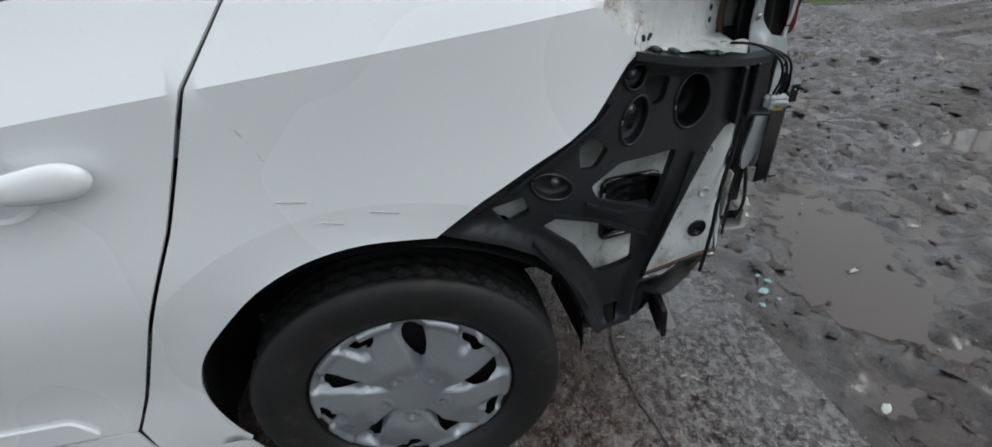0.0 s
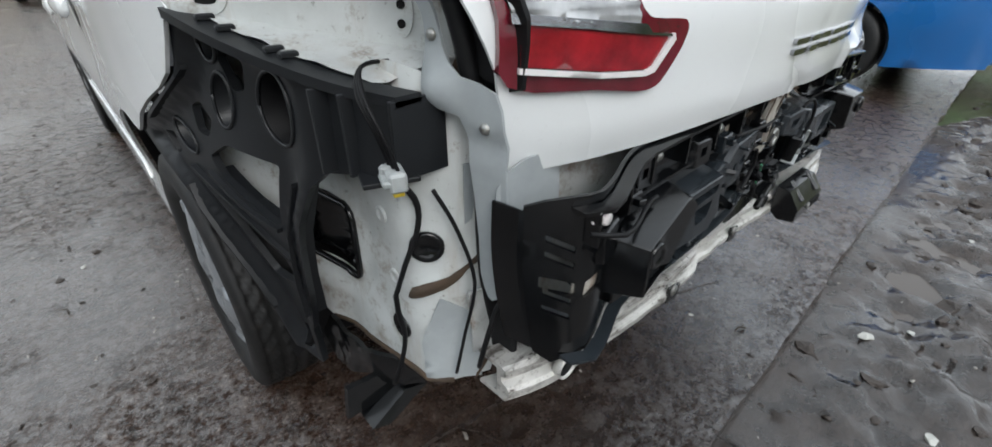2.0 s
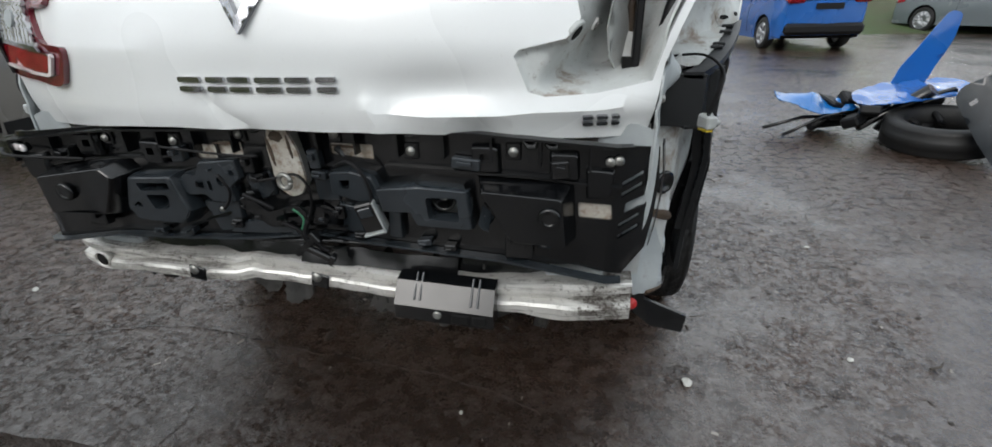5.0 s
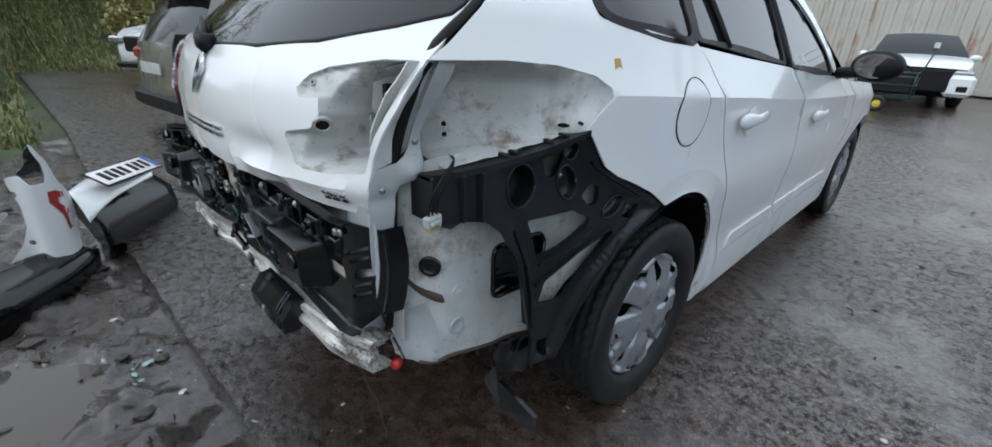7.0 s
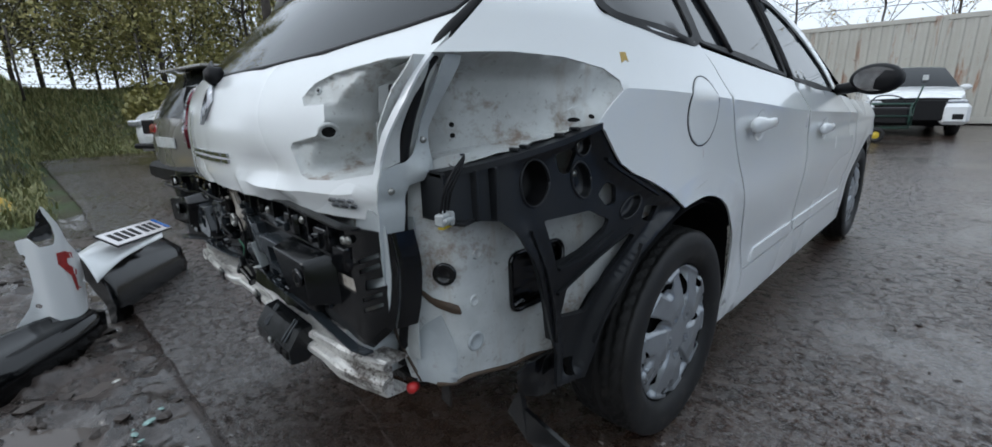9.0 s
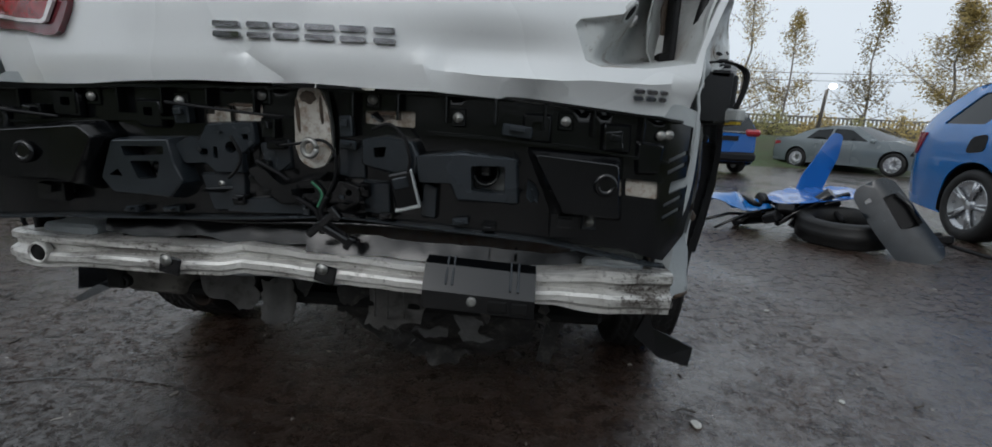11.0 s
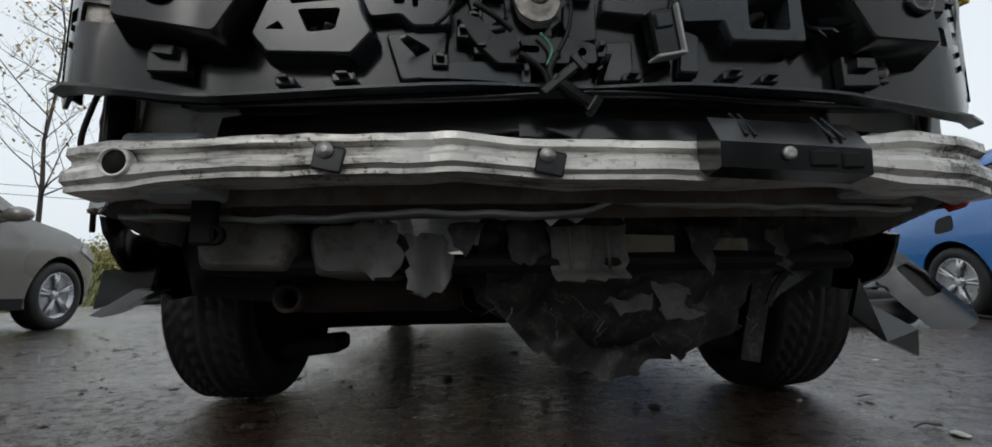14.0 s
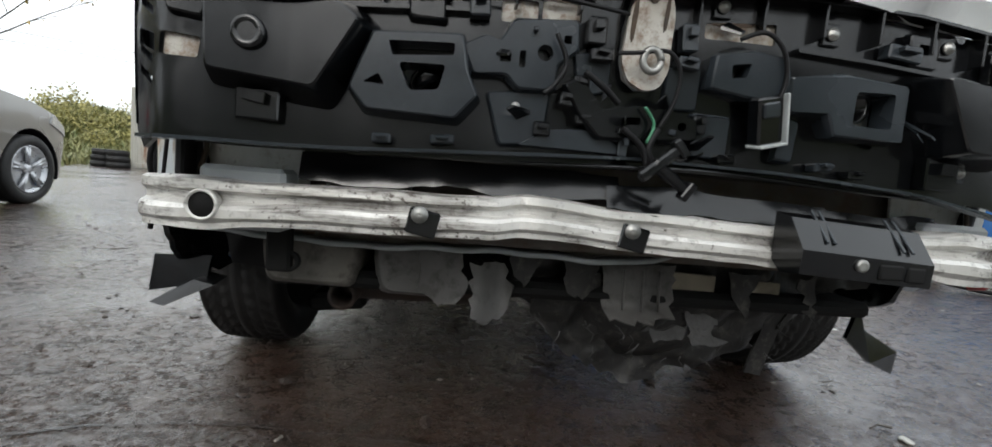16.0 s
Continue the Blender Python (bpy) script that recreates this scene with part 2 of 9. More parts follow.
def wet_concrete():
    """Brown, gritty, rain-soaked concrete: damp pores, patches of standing film that mirror the sky, mud trodden over
    one edge and darkened for the car's reflection.
    """
    m, n, l, b = shader("wet_concrete")
    co = coords(n, True)
    blot, grit, fine = noise_node(n, l, co, 0.8, 9.0, 0.62), noise_node(n, l, co, 5.0, 9.0, 0.66), noise_node(n, l, co, 120.0, 5.0, 0.7)
    pool, mid = noise_node(n, l, co, 0.75, 10.0, 0.60), noise_node(n, l, co, 19.0, 10.0, 0.68)
    axes = n.new("ShaderNodeSeparateXYZ")
    l.new(co, axes.inputs["Vector"])

    def math_node(op, p, q):
        k = n.new("ShaderNodeMath")
        k.operation = op
        for sock, v in zip(k.inputs, (p, q)):
            if isinstance(v, float):
                sock.default_value = v
            else:
                l.new(v, sock)
        return k.outputs[0]

    # trodden mud: a ragged patch behind the car, along the edge of the slab; its colour also carries the car's dark
    # reflection and shade
    rag = math_node("MULTIPLY", math_node("SUBTRACT", grit, 0.5), 2.2)
    south = math_node("ADD", math_node("MULTIPLY", axes.outputs["Y"], -2.4), -1.1)
    west = math_node("ADD", math_node("MULTIPLY", axes.outputs["X"], -1.6), 1.5)
    soil_and_shade = ramp(n, l, math_node("ADD", math_node("MINIMUM", south, west), rag), [(0.15, 0.0), (0.75, 1.0)])
    film = ramp(n, l, math_node("ADD", math_node("MULTIPLY", pool, 0.72), math_node("MULTIPLY", grit, 0.28)), [(0.470, 0.0), (0.560, 1.0)])
    grain = n.new("ShaderNodeTexVoronoi")
    grain.inputs["Scale"].default_value = 70.0
    l.new(co, grain.inputs["Vector"])
    pebble = ramp(n, l, grain.outputs["Distance"], [(0.12, 1.0), (0.45, 0.0)])
    speck = math_node("MULTIPLY", pebble, ramp(n, l, mid, [(0.47, 0.0), (0.58, 1.0)]))
    col = mix(n, l, ramp(n, l, blot, [(0.38, 0.0), (0.64, 1.0)]), (0.026, 0.0120, 0.0072), (0.068, 0.0410, 0.0290))
    col = mix(n, l, ramp(n, l, mid, [(0.52, 0.0), (0.64, 0.7)]), col, (0.100, 0.074, 0.059))
    col = mix(n, l, ramp(n, l, mid, [(0.36, 0.85), (0.47, 0.0)]), col, (0.009, 0.0055, 0.004))
    col = mix(n, l, ramp(n, l, grit, [(0.36, 0.8), (0.50, 0.0)]), col, (0.014, 0.008, 0.0055))
    col = mix(n, l, math_node("MULTIPLY", speck, 0.6), col, mix(n, l, grain.outputs["Color"], (0.03, 0.02, 0.015), (0.34, 0.29, 0.25)))
    col = mix(n, l, ramp(n, l, fine, [(0.57, 0.0), (0.68, 0.7)]), col, (0.20, 0.165, 0.14))
    col = mix(n, l, math_node("MULTIPLY", film, 0.45), col, (0.020, 0.012, 0.0085))
    col = mix(n, l, math_node("MULTIPLY", soil_and_shade, 0.7), col, mix(n, l, mid, (0.005, 0.0028, 0.002), (0.024, 0.0145, 0.0100)))
    l.new(col, b.inputs["Base Color"])
    l.new(ramp(n, l, math_node("ADD", math_node("MULTIPLY", mid, 0.6), math_node("MULTIPLY", fine, 0.4)), [(0.42, 0.16), (0.58, 0.42)]), b.inputs["Roughness"])
    b.inputs["IOR"].default_value = 1.5
    tiny = noise_node(n, l, co, 48.0, 8.0, 0.72)
    tips = ramp(n, l, math_node("ADD", math_node("MULTIPLY", tiny, 0.55), math_node("ADD", math_node("MULTIPLY", mid, 0.25), math_node("MULTIPLY", fine, 0.20))), [(0.455, 0.0), (0.545, 1.0)])
    l.new(math_node("MAXIMUM", tips, math_node("MULTIPLY", film, 0.85)), b.inputs["Coat Weight"])
    l.new(ramp(n, l, tips, [(0.0, 0.15), (1.0, 0.60)]), b.inputs["Specular IOR Level"])
    l.new(ramp(n, l, math_node("ADD", math_node("MULTIPLY", film, -0.25), mid), [(0.22, 0.03), (0.56, 0.22)]), b.inputs["Coat Roughness"])
    b.inputs["Coat IOR"].default_value = 1.92
    first = bump(n, l, grit, 0.45, 0.016, b)
    second = bump(n, l, mid, 1.0, 0.0115, b, first)
    third = bump(n, l, speck, 0.6, 0.0025, b, second)
    rough_n = bump(n, l, fine, 0.6, 0.0016, b, third)
    wave = n.new("ShaderNodeBump")
    wave.inputs["Distance"].default_value = 0.0155
    l.new(ramp(n, l, film, [(0.0, 1.0), (1.0, 0.60)]), wave.inputs["Strength"])
    l.new(mix(n, l, 0.6, grit, mid), wave.inputs["Height"])
    l.new(wave.outputs["Normal"], b.inputs["Coat Normal"])
    return m


def mud():
    """Churned wet earth: dark clods with glistening flanks, grit and trampled straw-coloured crumbs."""
    m, n, l, b = shader("churned_mud")
    co = coords(n, True)
    blot, clod, fine = noise_node(n, l, co, 1.3, 8.0, 0.62), noise_node(n, l, co, 13.0, 9.0, 0.70), noise_node(n, l, co, 95.0, 5.0, 0.7)
    col = mix(n, l, ramp(n, l, blot, [(0.34, 0.0), (0.66, 1.0)]), (0.028, 0.0185, 0.0145), (0.080, 0.060, 0.050))
    col = mix(n, l, ramp(n, l, clod, [(0.38, 0.9), (0.54, 0.0)]), col, (0.012, 0.008, 0.0065))
    col = mix(n, l, ramp(n, l, fine, [(0.64, 0.0), (0.74, 0.45)]), col, (0.15, 0.125, 0.10))
    l.new(col, b.inputs["Base Color"])
    l.new(ramp(n, l, clod, [(0.34, 0.10), (0.62, 0.52)]), b.inputs["Roughness"])
    b.inputs["IOR"].default_value = 1.45
    l.new(ramp(n, l, blot, [(0.40, 1.0), (0.62, 0.25)]), b.inputs["Coat Weight"])
    b.inputs["Coat Roughness"].default_value = 0.10
    first = bump(n, l, clod, 0.95, 0.040, b)
    second = bump(n, l, noise_node(n, l, co, 40.0, 6.0, 0.7), 0.7, 0.010, b, first)
    bump(n, l, fine, 0.6, 0.003, b, second)
    return m


def puddle():
    m, n, l, b = shader("muddy_water")
    co = coords(n, True)
    b.inputs["Base Color"].default_value = (0.085, 0.072, 0.064, 1)
    b.inputs["Roughness"].default_value = 0.035
    b.inputs["IOR"].default_value = 1.33
    bump(n, l, noise_node(n, l, co, 22.0, 2.0), 0.05, 0.004, b)
    return m


def grass_soil():
    m, n, l, b = shader("grass_and_earth")
    co = coords(n, True)
    blot, fine = noise_node(n, l, co, 0.8, 7.0, 0.65), noise_node(n, l, co, 26.0, 6.0, 0.7)
    col = mix(n, l, ramp(n, l, blot, [(0.36, 0.0), (0.6, 1.0)]), (0.070, 0.060, 0.030), (0.060, 0.100, 0.028))
    col = mix(n, l, ramp(n, l, fine, [(0.35, 0.6), (0.65, 0.0)]), col, (0.018, 0.020, 0.010))
    l.new(col, b.inputs["Base Color"])
    b.inputs["Roughness"].default_value = 0.8
    bump(n, l, fine, 0.8, 0.05, b)
    return m


def leafage(name, a, c):
    m, n, l, b = shader(name)
    g = n.new("ShaderNodeNewGeometry")
    l.new(mix(n, l, g.outputs["Random Per Island"], a, c), b.inputs["Base Color"])
    b.inputs["Roughness"].default_value = 0.6
    return m


CONCRETE, MUD, WATER, SOIL = wet_concrete(), mud(), puddle(), grass_soil()
GRASS = leafage("grass_blades", (0.095, 0.118, 0.034), (0.26, 0.245, 0.105))
LEAF_GOLD = leafage("golden_birch_leaves", (0.24, 0.165, 0.042), (0.44, 0.34, 0.12))
LEAF_GREEN = leafage("yellow_green_willow_leaves", (0.15, 0.15, 0.045), (0.33, 0.29, 0.10))
BARK = surface("dark_bark", (0.075, 0.062, 0.052), (0.035, 0.03, 0.026), 0.8, 0.9, coarse=9, fine=50, bumps=0.6, depth=0.01)
BIRCH_BARK = surface("pale_birch_bark", (0.34, 0.32, 0.29), (0.14, 0.12, 0.10), 0.8, 0.9, coarse=7, fine=30, bumps=0.4)


# ---- building tools ----
def curve1d(xs, ys):
    """A smooth curve through the given stations."""
    xs, ys = np.array(xs, float), np.array(ys, float)
    s = np.diff(ys) / np.diff(xs)
    d = np.concatenate([[s[0]], np.where(s[:-1] * s[1:] > 0, 2 * s[:-1] * s[1:] / (s[:-1] + s[1:] + 1e-12), 0), [s[-1]]])

    def f(x):
        x = min(max(x, xs[0]), xs[-1])
        k = min(max(int(np.searchsorted(xs, x)) - 1, 0), len(xs) - 2)
        h = xs[k + 1] - xs[k]
        t = (x - xs[k]) / h
        return float((2 * t**3 - 3 * t * t + 1) * ys[k] + (t**3 - 2 * t * t + t) * h * d[k] + (3 * t * t - 2 * t**3) * ys[k + 1] + (t**3 - t * t) * h * d[k + 1])
    return f


def smooth(a, b, x):
    t = min(max((x - a) / (b - a), 0.0), 1.0)
    return t * t * (3 - 2 * t)


def rounded(pts, closed=True, n=4):
    """Catmull-Rom through a few corner points."""
    out, m = [], len(pts)
    P = [np.array(p, float) for p in pts]
    for i in range(m if closed else m - 1):
        g = lambda k: P[k % m] if closed else P[min(max(k, 0), m - 1)]
        a, b, c, d = g(i - 1), g(i), g(i + 1), g(i + 2)
        for j in range(n):
            t = j / n
            out.append(tuple(0.5 * (2 * b + (c - a) * t + (2 * a - 5 * b + 4 * c - d) * t * t + (3 * b - a - 3 * c + d) * t**3)))
    if not closed:
        out.append(tuple(P[-1]))
    return out


def soft_corners(pts, r):
    """Polygon with its corners cut round by about r."""
    out, m = [], len(pts)
    for i in range(m):
        a, b, c = (np.array(pts[(i + k) % m], float) for k in (-1, 0, 1))
        u, v = a - b, c - b
        ru, rv = min(r, 0.45 * np.linalg.norm(u)), min(r, 0.45 * np.linalg.norm(v))
        p, q = b + u / np.linalg.norm(u) * ru, b + v / np.linalg.norm(v) * rv
        for t in (0, 0.33, 0.67, 1):
            out.append(tuple((1 - t)**2 * p + 2 * t * (1 - t) * b + t * t * q))
    return out


def circle(cx, cy, rx, ry=None, n=20):
    ry = rx if ry is None else ry
    return [(cx + rx * math.cos(2 * math.pi * k / n), cy + ry * math.sin(2 * math.pi * k / n)) for k in range(n)]


def inside(px, py, poly):
    poly = np.array(poly)
    x0, y0 = poly[:, 0], poly[:, 1]
    x1, y1 = np.roll(x0, -1), np.roll(y0, -1)
    px, py = np.asarray(px)[:, None], np.asarray(py)[:, None]
    with np.errstate(divide="ignore", invalid="ignore"):
        cross = ((y0 > py) != (y1 > py)) & (px < (x1 - x0) * (py - y0) / (y1 - y0) + x0)
    return cross.sum(1) % 2 == 1


def edge_distance(px, py, poly):
    poly = np.array(poly, float)
    a, b = poly, np.roll(poly, -1, 0)
    p = np.stack([np.asarray(px, float), np.asarray(py, float)], 1)[:, None, :]
    ab = b - a
    t = np.clip(((p - a) * ab).sum(2) / np.maximum((ab * ab).sum(1), 1e-12), 0, 1)
    return np.linalg.norm(p - (a + t[..., None] * ab), axis=2).min(1)


def resample(pts, step):
    out = []
    for k, p in enumerate(pts):
        q = pts[(k + 1) % len(pts)]
        d = math.dist(p, q)
        m = max(1, int(d / step))
        out += [(p[0] + (q[0] - p[0]) * j / m, p[1] + (q[1] - p[1]) * j / m) for j in range(m)]
    return out


from mathutils.geometry import delaunay_2d_cdt


def sheet(bm, outline, fn, holes=(), step=0.03, thick=0.004, folds=()):
    """A formed sheet: the outline with its holes, laid onto the surface fn(u, v), with a thickness and folded edges."""
    loops = [resample(outline, step)] + [resample(h, step) for h in holes]
    P, E = [], []
    for lp in loops:
        o = len(P)
        P += lp
        E += [(o + k, o + (k + 1) % len(lp)) for k in range(len(lp))]
    ol = np.array(loops[0])
    fold_pts = []
    for line in folds:
        q = np.array([p for a, b in zip(line, line[1:]) for p in np.linspace(a, b, max(4, int(3 * math.dist(a, b) / step)), endpoint=False)])
        ok = inside(q[:, 0], q[:, 1], loops[0])
        for lp in loops:
            ok &= edge_distance(q[:, 0], q[:, 1], lp) > 0.10 * step
        run = []
        for p, good in zip(q.tolist(), ok):
            if good:
                run.append(tuple(p))
        if len(run) > 1:
            o = len(P)
            P += run
            E += [(o + k, o + k + 1) for k in range(len(run) - 1)]
            fold_pts += run
    gx = np.arange(ol[:, 0].min(), ol[:, 0].max(), step)
    gy = np.arange(ol[:, 1].min(), ol[:, 1].max(), step)
    X, Y = (v.ravel() for v in np.meshgrid(gx, gy))
    X = X + ((np.arange(len(X)) * 0.618) % 1 - 0.5) * step * 0.05
    ok = inside(X, Y, loops[0])
    for lp in loops:
        ok &= edge_distance(X, Y, lp) > 0.45 * step
    if fold_pts:
        fp = np.array(fold_pts)
        ok &= np.min(np.hypot(X[:, None] - fp[:, 0], Y[:, None] - fp[:, 1]), axis=1) > 0.6 * step
    P += list(zip(X[ok].tolist(), Y[ok].tolist()))
    r = delaunay_2d_cdt([Vector(p) for p in P], E, [], 0, 1e-6)
    V, F = np.array([tuple(v) for v in r[0]]), np.array(r[2])
    c = V[F].mean(1)
    keep = inside(c[:, 0], c[:, 1], loops[0])
    for lp in loops[1:]:
        keep &= ~inside(c[:, 0], c[:, 1], lp)
    F = F[keep]
    used = sorted(set(F.ravel().tolist()))
    top, low, h = {}, {}, 1e-3
    for k in used:
        u, v = V[k]
        p = Vector(fn(u, v))
        top[k] = bm.verts.new(p)
        if thick:
            nrm = (Vector(fn(u + h, v)) - p).cross(Vector(fn(u, v + h)) - p).normalized()
            low[k] = bm.verts.new(p - nrm * thick)
    count = {}
    for f in F.tolist():
        bm.faces.new([top[k] for k in f]).smooth = True
        if thick:
            bm.faces.new([low[k] for k in reversed(f)]).smooth = True
        for i in range(3):
            e = (f[i], f[(i + 1) % 3])
            count[e] = 1
    if fold_pts:
        near = {k for k in used if float(np.min(np.abs(fp - V[k]).sum(1))) < 1e-4}
        for a, b in count:
            if a in near and b in near:
                e = bm.edges.get((top[a], top[b]))
                if e:
                    e.smooth = False
    if thick:
        for a, b in list(count):
            if (b, a) not in count:
                bm.faces.new((top[b], top[a], low[a], low[b]))
                for s in (top, low):
                    e = bm.edges.get((s[a], s[b]))
                    if e:
                        e.smooth = False
    return bm


def box(bm, size, m, bev=0.004, seg=1):
    r = bmesh.ops.create_cube(bm, size=1.0, matrix=m @ Matrix.Diagonal((*size, 1)))
    if bev:
        ed = list({e for v in r["verts"] for e in v.link_edges})
        bmesh.ops.bevel(bm, geom=ed, offset=min(bev, 0.4 * min(size)), segments=seg, affect="EDGES", profile=0.5)
    return bm


def lathe(bm, profile, m, seg=32, closed=False, rad=None):
    """profile: (radius, height) turned about z."""
    rings = []
    for r, h in profile:
        rings.append([bm.verts.new(m @ Vector((r * math.cos(2 * math.pi * k / seg), r * math.sin(2 * math.pi * k / seg), h))) for k in range(seg)])
    n = len(rings)
    for i in range(n if closed else n - 1):
        a, b = rings[i], rings[(i + 1) % n]
        for k in range(seg):
            j = (k + 1) % seg
            bm.faces.new((a[k], a[j], b[j], b[k])).smooth = True
    if not closed:
        for ring, up in ((rings[0], False), (rings[-1], True)):
            if profile[0 if ring is rings[0] else -1][0] > 1e-6:
                bm.faces.new(ring if up else ring[::-1])
    return bm


def tube(bm, pts, r, seg=8, taper=1.0):
    """A round bar or cable along the points."""
    pts = [Vector(p) for p in pts]
    rings = []
    side = None
    for i, p in enumerate(pts):
        d = (pts[min(i + 1, len(pts) - 1)] - pts[max(i - 1, 0)]).normalized()
        if side is None:
            side = d.orthogonal().normalized()
        side = (side - d * side.dot(d)).normalized()
        up = d.cross(side)
        rr = r * (1 + (taper - 1) * i / max(1, len(pts) - 1))
        rings.append([bm.verts.new(p + (side * math.cos(2 * math.pi * k / seg) + up * math.sin(2 * math.pi * k / seg)) * rr) for k in range(seg)])
    for a, b in zip(rings, rings[1:]):
        for k in range(seg):
            j = (k + 1) % seg
            bm.faces.new((a[k], a[j], b[j], b[k])).smooth = True
    bm.faces.new(rings[0][::-1])
    bm.faces.new(rings[-1])
    return bm


def prism(bm, outline, depth, m, bev=0.003, holes=()):
    """A flat moulded plate: the outline (x, y) with thickness along z."""
    n0 = len(bm.verts)
    sheet(bm, outline, lambda u, v: m @ Vector((u, v, depth)), holes, step=10, thick=depth)
    for f in bm.faces:
        f.smooth = False
    return bm


def loft(bm, rings, closed=False, caps=True, flat=False):
    """Skin over rings of equal length."""
    R = [[bm.verts.new(Vector(p)) for p in ring] for ring in rings]
    m = len(R[0])
    for a, b in zip(R, R[1:]):
        for k in range(m if closed else m - 1):
            j = (k + 1) % m
            bm.faces.new((a[k], a[j], b[j], b[k])).smooth = not flat
    if caps and closed:
        bm.faces.new(R[0][::-1])
        bm.faces.new(R[-1])
    return bm


def B():
    return bmesh.new()


def part(name, bm, mat, parent, label=""):
    bmesh.ops.recalc_face_normals(bm, faces=bm.faces)
    me = bpy.data.meshes.new(name)
    bm.to_mesh(me)
    bm.free()
    me.materials.append(mat)
    ob = new(name, me)
    ob.parent = parent
    if label:
        ob["label"] = label
    return ob


def thing(name, label, category, m=None, group="", kind=""):
    ob = new(name)
    ob.empty_display_size = 0.1
    if m is not None:
        ob.matrix_world = m
    return tagged(ob, label, category, group, kind)


def solo(name, bm, mat, label, category, kind="", group=""):
    ob = part(name, bm, mat, None)
    return tagged(ob, label, category, group, kind)


def again(ob, m, parent):
    """The same mesh once more, as another part."""
    o = ob.copy()
    scene.collection.objects.link(o)
    o.parent = parent
    o.matrix_basis = m
    for c in ob.children:
        k = again(c, c.matrix_basis.copy(), o)
    return o


# ---- ground ----
def fbm(x, y, s, o=4):
    return noise.fractal(Vector((x * s, y * s, 3.1)), 1.0, 2.0, o)


def height(x, y):
    """Terrain beside the concrete: churned mud, then a grassy bank."""
    h = -0.05
    mudz = smooth(-0.98, -1.25, y)
    if -7 < x < 6 and y < -0.8:
        lump = 0.040 * fbm(x, y, 1.3, 3) + 0.032 * fbm(x + 7, y, 6.0, 4) + 0.026 * fbm(x, y + 5, 17.0, 2)
        rut = 0.035 * math.cos((y + 0.12 * x + 0.1 * math.sin(x * 1.7)) * 9.5) * smooth(0.2, 0.6, x) * (0.6 + 0.4 * math.sin(x * 23 + 9 * abs(((y + 0.12 * x) * 1.5) % 1 - 0.5)))
        pond = 0.028 * math.exp(-((x - .25 + .9 * (y + 1.9)) / .85)**2 - ((y + 1.95) / .55)**2) + .05 * math.exp(-((x + .45) / .30)**2 - ((y + 1.48) / .14)**2)
        # chevron print of a tractor tyre
        across, along = x - .36 - .23 * (-1.6 - y), -y + .06 * math.sin(y * 5)
        print_ = smooth(.23, .19, abs(across)) * smooth(1.45, 1.65, along) * smooth(3.9, 3.3, along)
        step_ = ((along + .55 * abs(across)) / .105) % 1.0
        lug = .024 * (smooth(.05, .30, step_) * smooth(1.0, .78, step_) - .5) + .002
        h += mudz * ((lump + rut * 0.7) * (1 - .75 * print_) + lug * print_ - pond * (1 - .9 * print_) + .014 * abs(fbm(x + 2, y, 11.0, 3)))
    foot = float(np.interp(y, [-9, -1.7, -1.2, 0.6, 4, 9, 19], [-5.4, -5.8, -13.1, -13.2, -9.4, -10.0, -16.8]))
    bank = smooth(foot - .3, foot - 7.5, x)
    if x < foot:
        h += bank * 1.75 + 0.10 * bank * fbm(x, y, 0.5, 3) + .05 * smooth(foot, foot - 1, x)
    east = smooth(3.2, 9.0, x) * smooth(-1.1, -3.0, y)
    h += 0.5 * east + 0.04 * east * fbm(x, y, 3, 2)
    h += 1.6 * smooth(-9.0, -16.0, y)
    north = smooth(17.5, 24.0, y + 0.35 * x)
    h += 1.2 * north
    return h


def build_ground():
    xs = np.unique(np.concatenate([np.linspace(-400, -40, 10), np.linspace(-40, -8, 26), np.linspace(-8, -3.2, 24), np.arange(-3.2, 4.6, 0.026), np.linspace(4.6, 12, 26), np.linspace(12, 40, 18), np.linspace(40, 400, 10)]).round(4))
    ys = np.unique(np.concatenate([np.linspace(-400, -20, 8), np.linspace(-20, -4.5, 20), np.arange(-4.5, -0.9, 0.026), np.linspace(-0.9, 18, 20), np.linspace(18, 40, 22), np.linspace(40, 400, 10)]).round(4))
    V = [(x, y, height(x, y) if abs(x) < 100 and abs(y) < 100 else (1.4 if x < -13 or y > 24 else 0.45)) for y in ys for x in xs]
    w = len(xs)
    F, M = [], []
    for j in range(len(ys) - 1):
        for i in range(w - 1):
            F.append((j * w + i, j * w + i + 1, (j + 1) * w + i + 1, (j + 1) * w + i))
            x, y = xs[i], ys[j]
            g = x < -4.6 + 0.5 * math.sin(y * 2.1) + 0.2 * math.sin(y * 7) - (0.5 if y > -1 else 0) or x > 3.7 + 0.35 * math.sin(y * 2.7) + 0.2 * math.sin(y * 9) or y > 18 - 0.35 * x or y < -9
            M.append(1 if g else 0)
    me = bpy.data.meshes.new("ground")
    me.from_pydata(V, [], F)
    me.materials.append(MUD)
    me.materials.append(SOIL)
    me.polygons.foreach_set("material_index", M)
    me.polygons.foreach_set("use_smooth", [True] * len(F))
    return tagged(new("ground", me), "churned dark mud and grass beside the concrete yard", "ground", kind="structure")


build_ground()

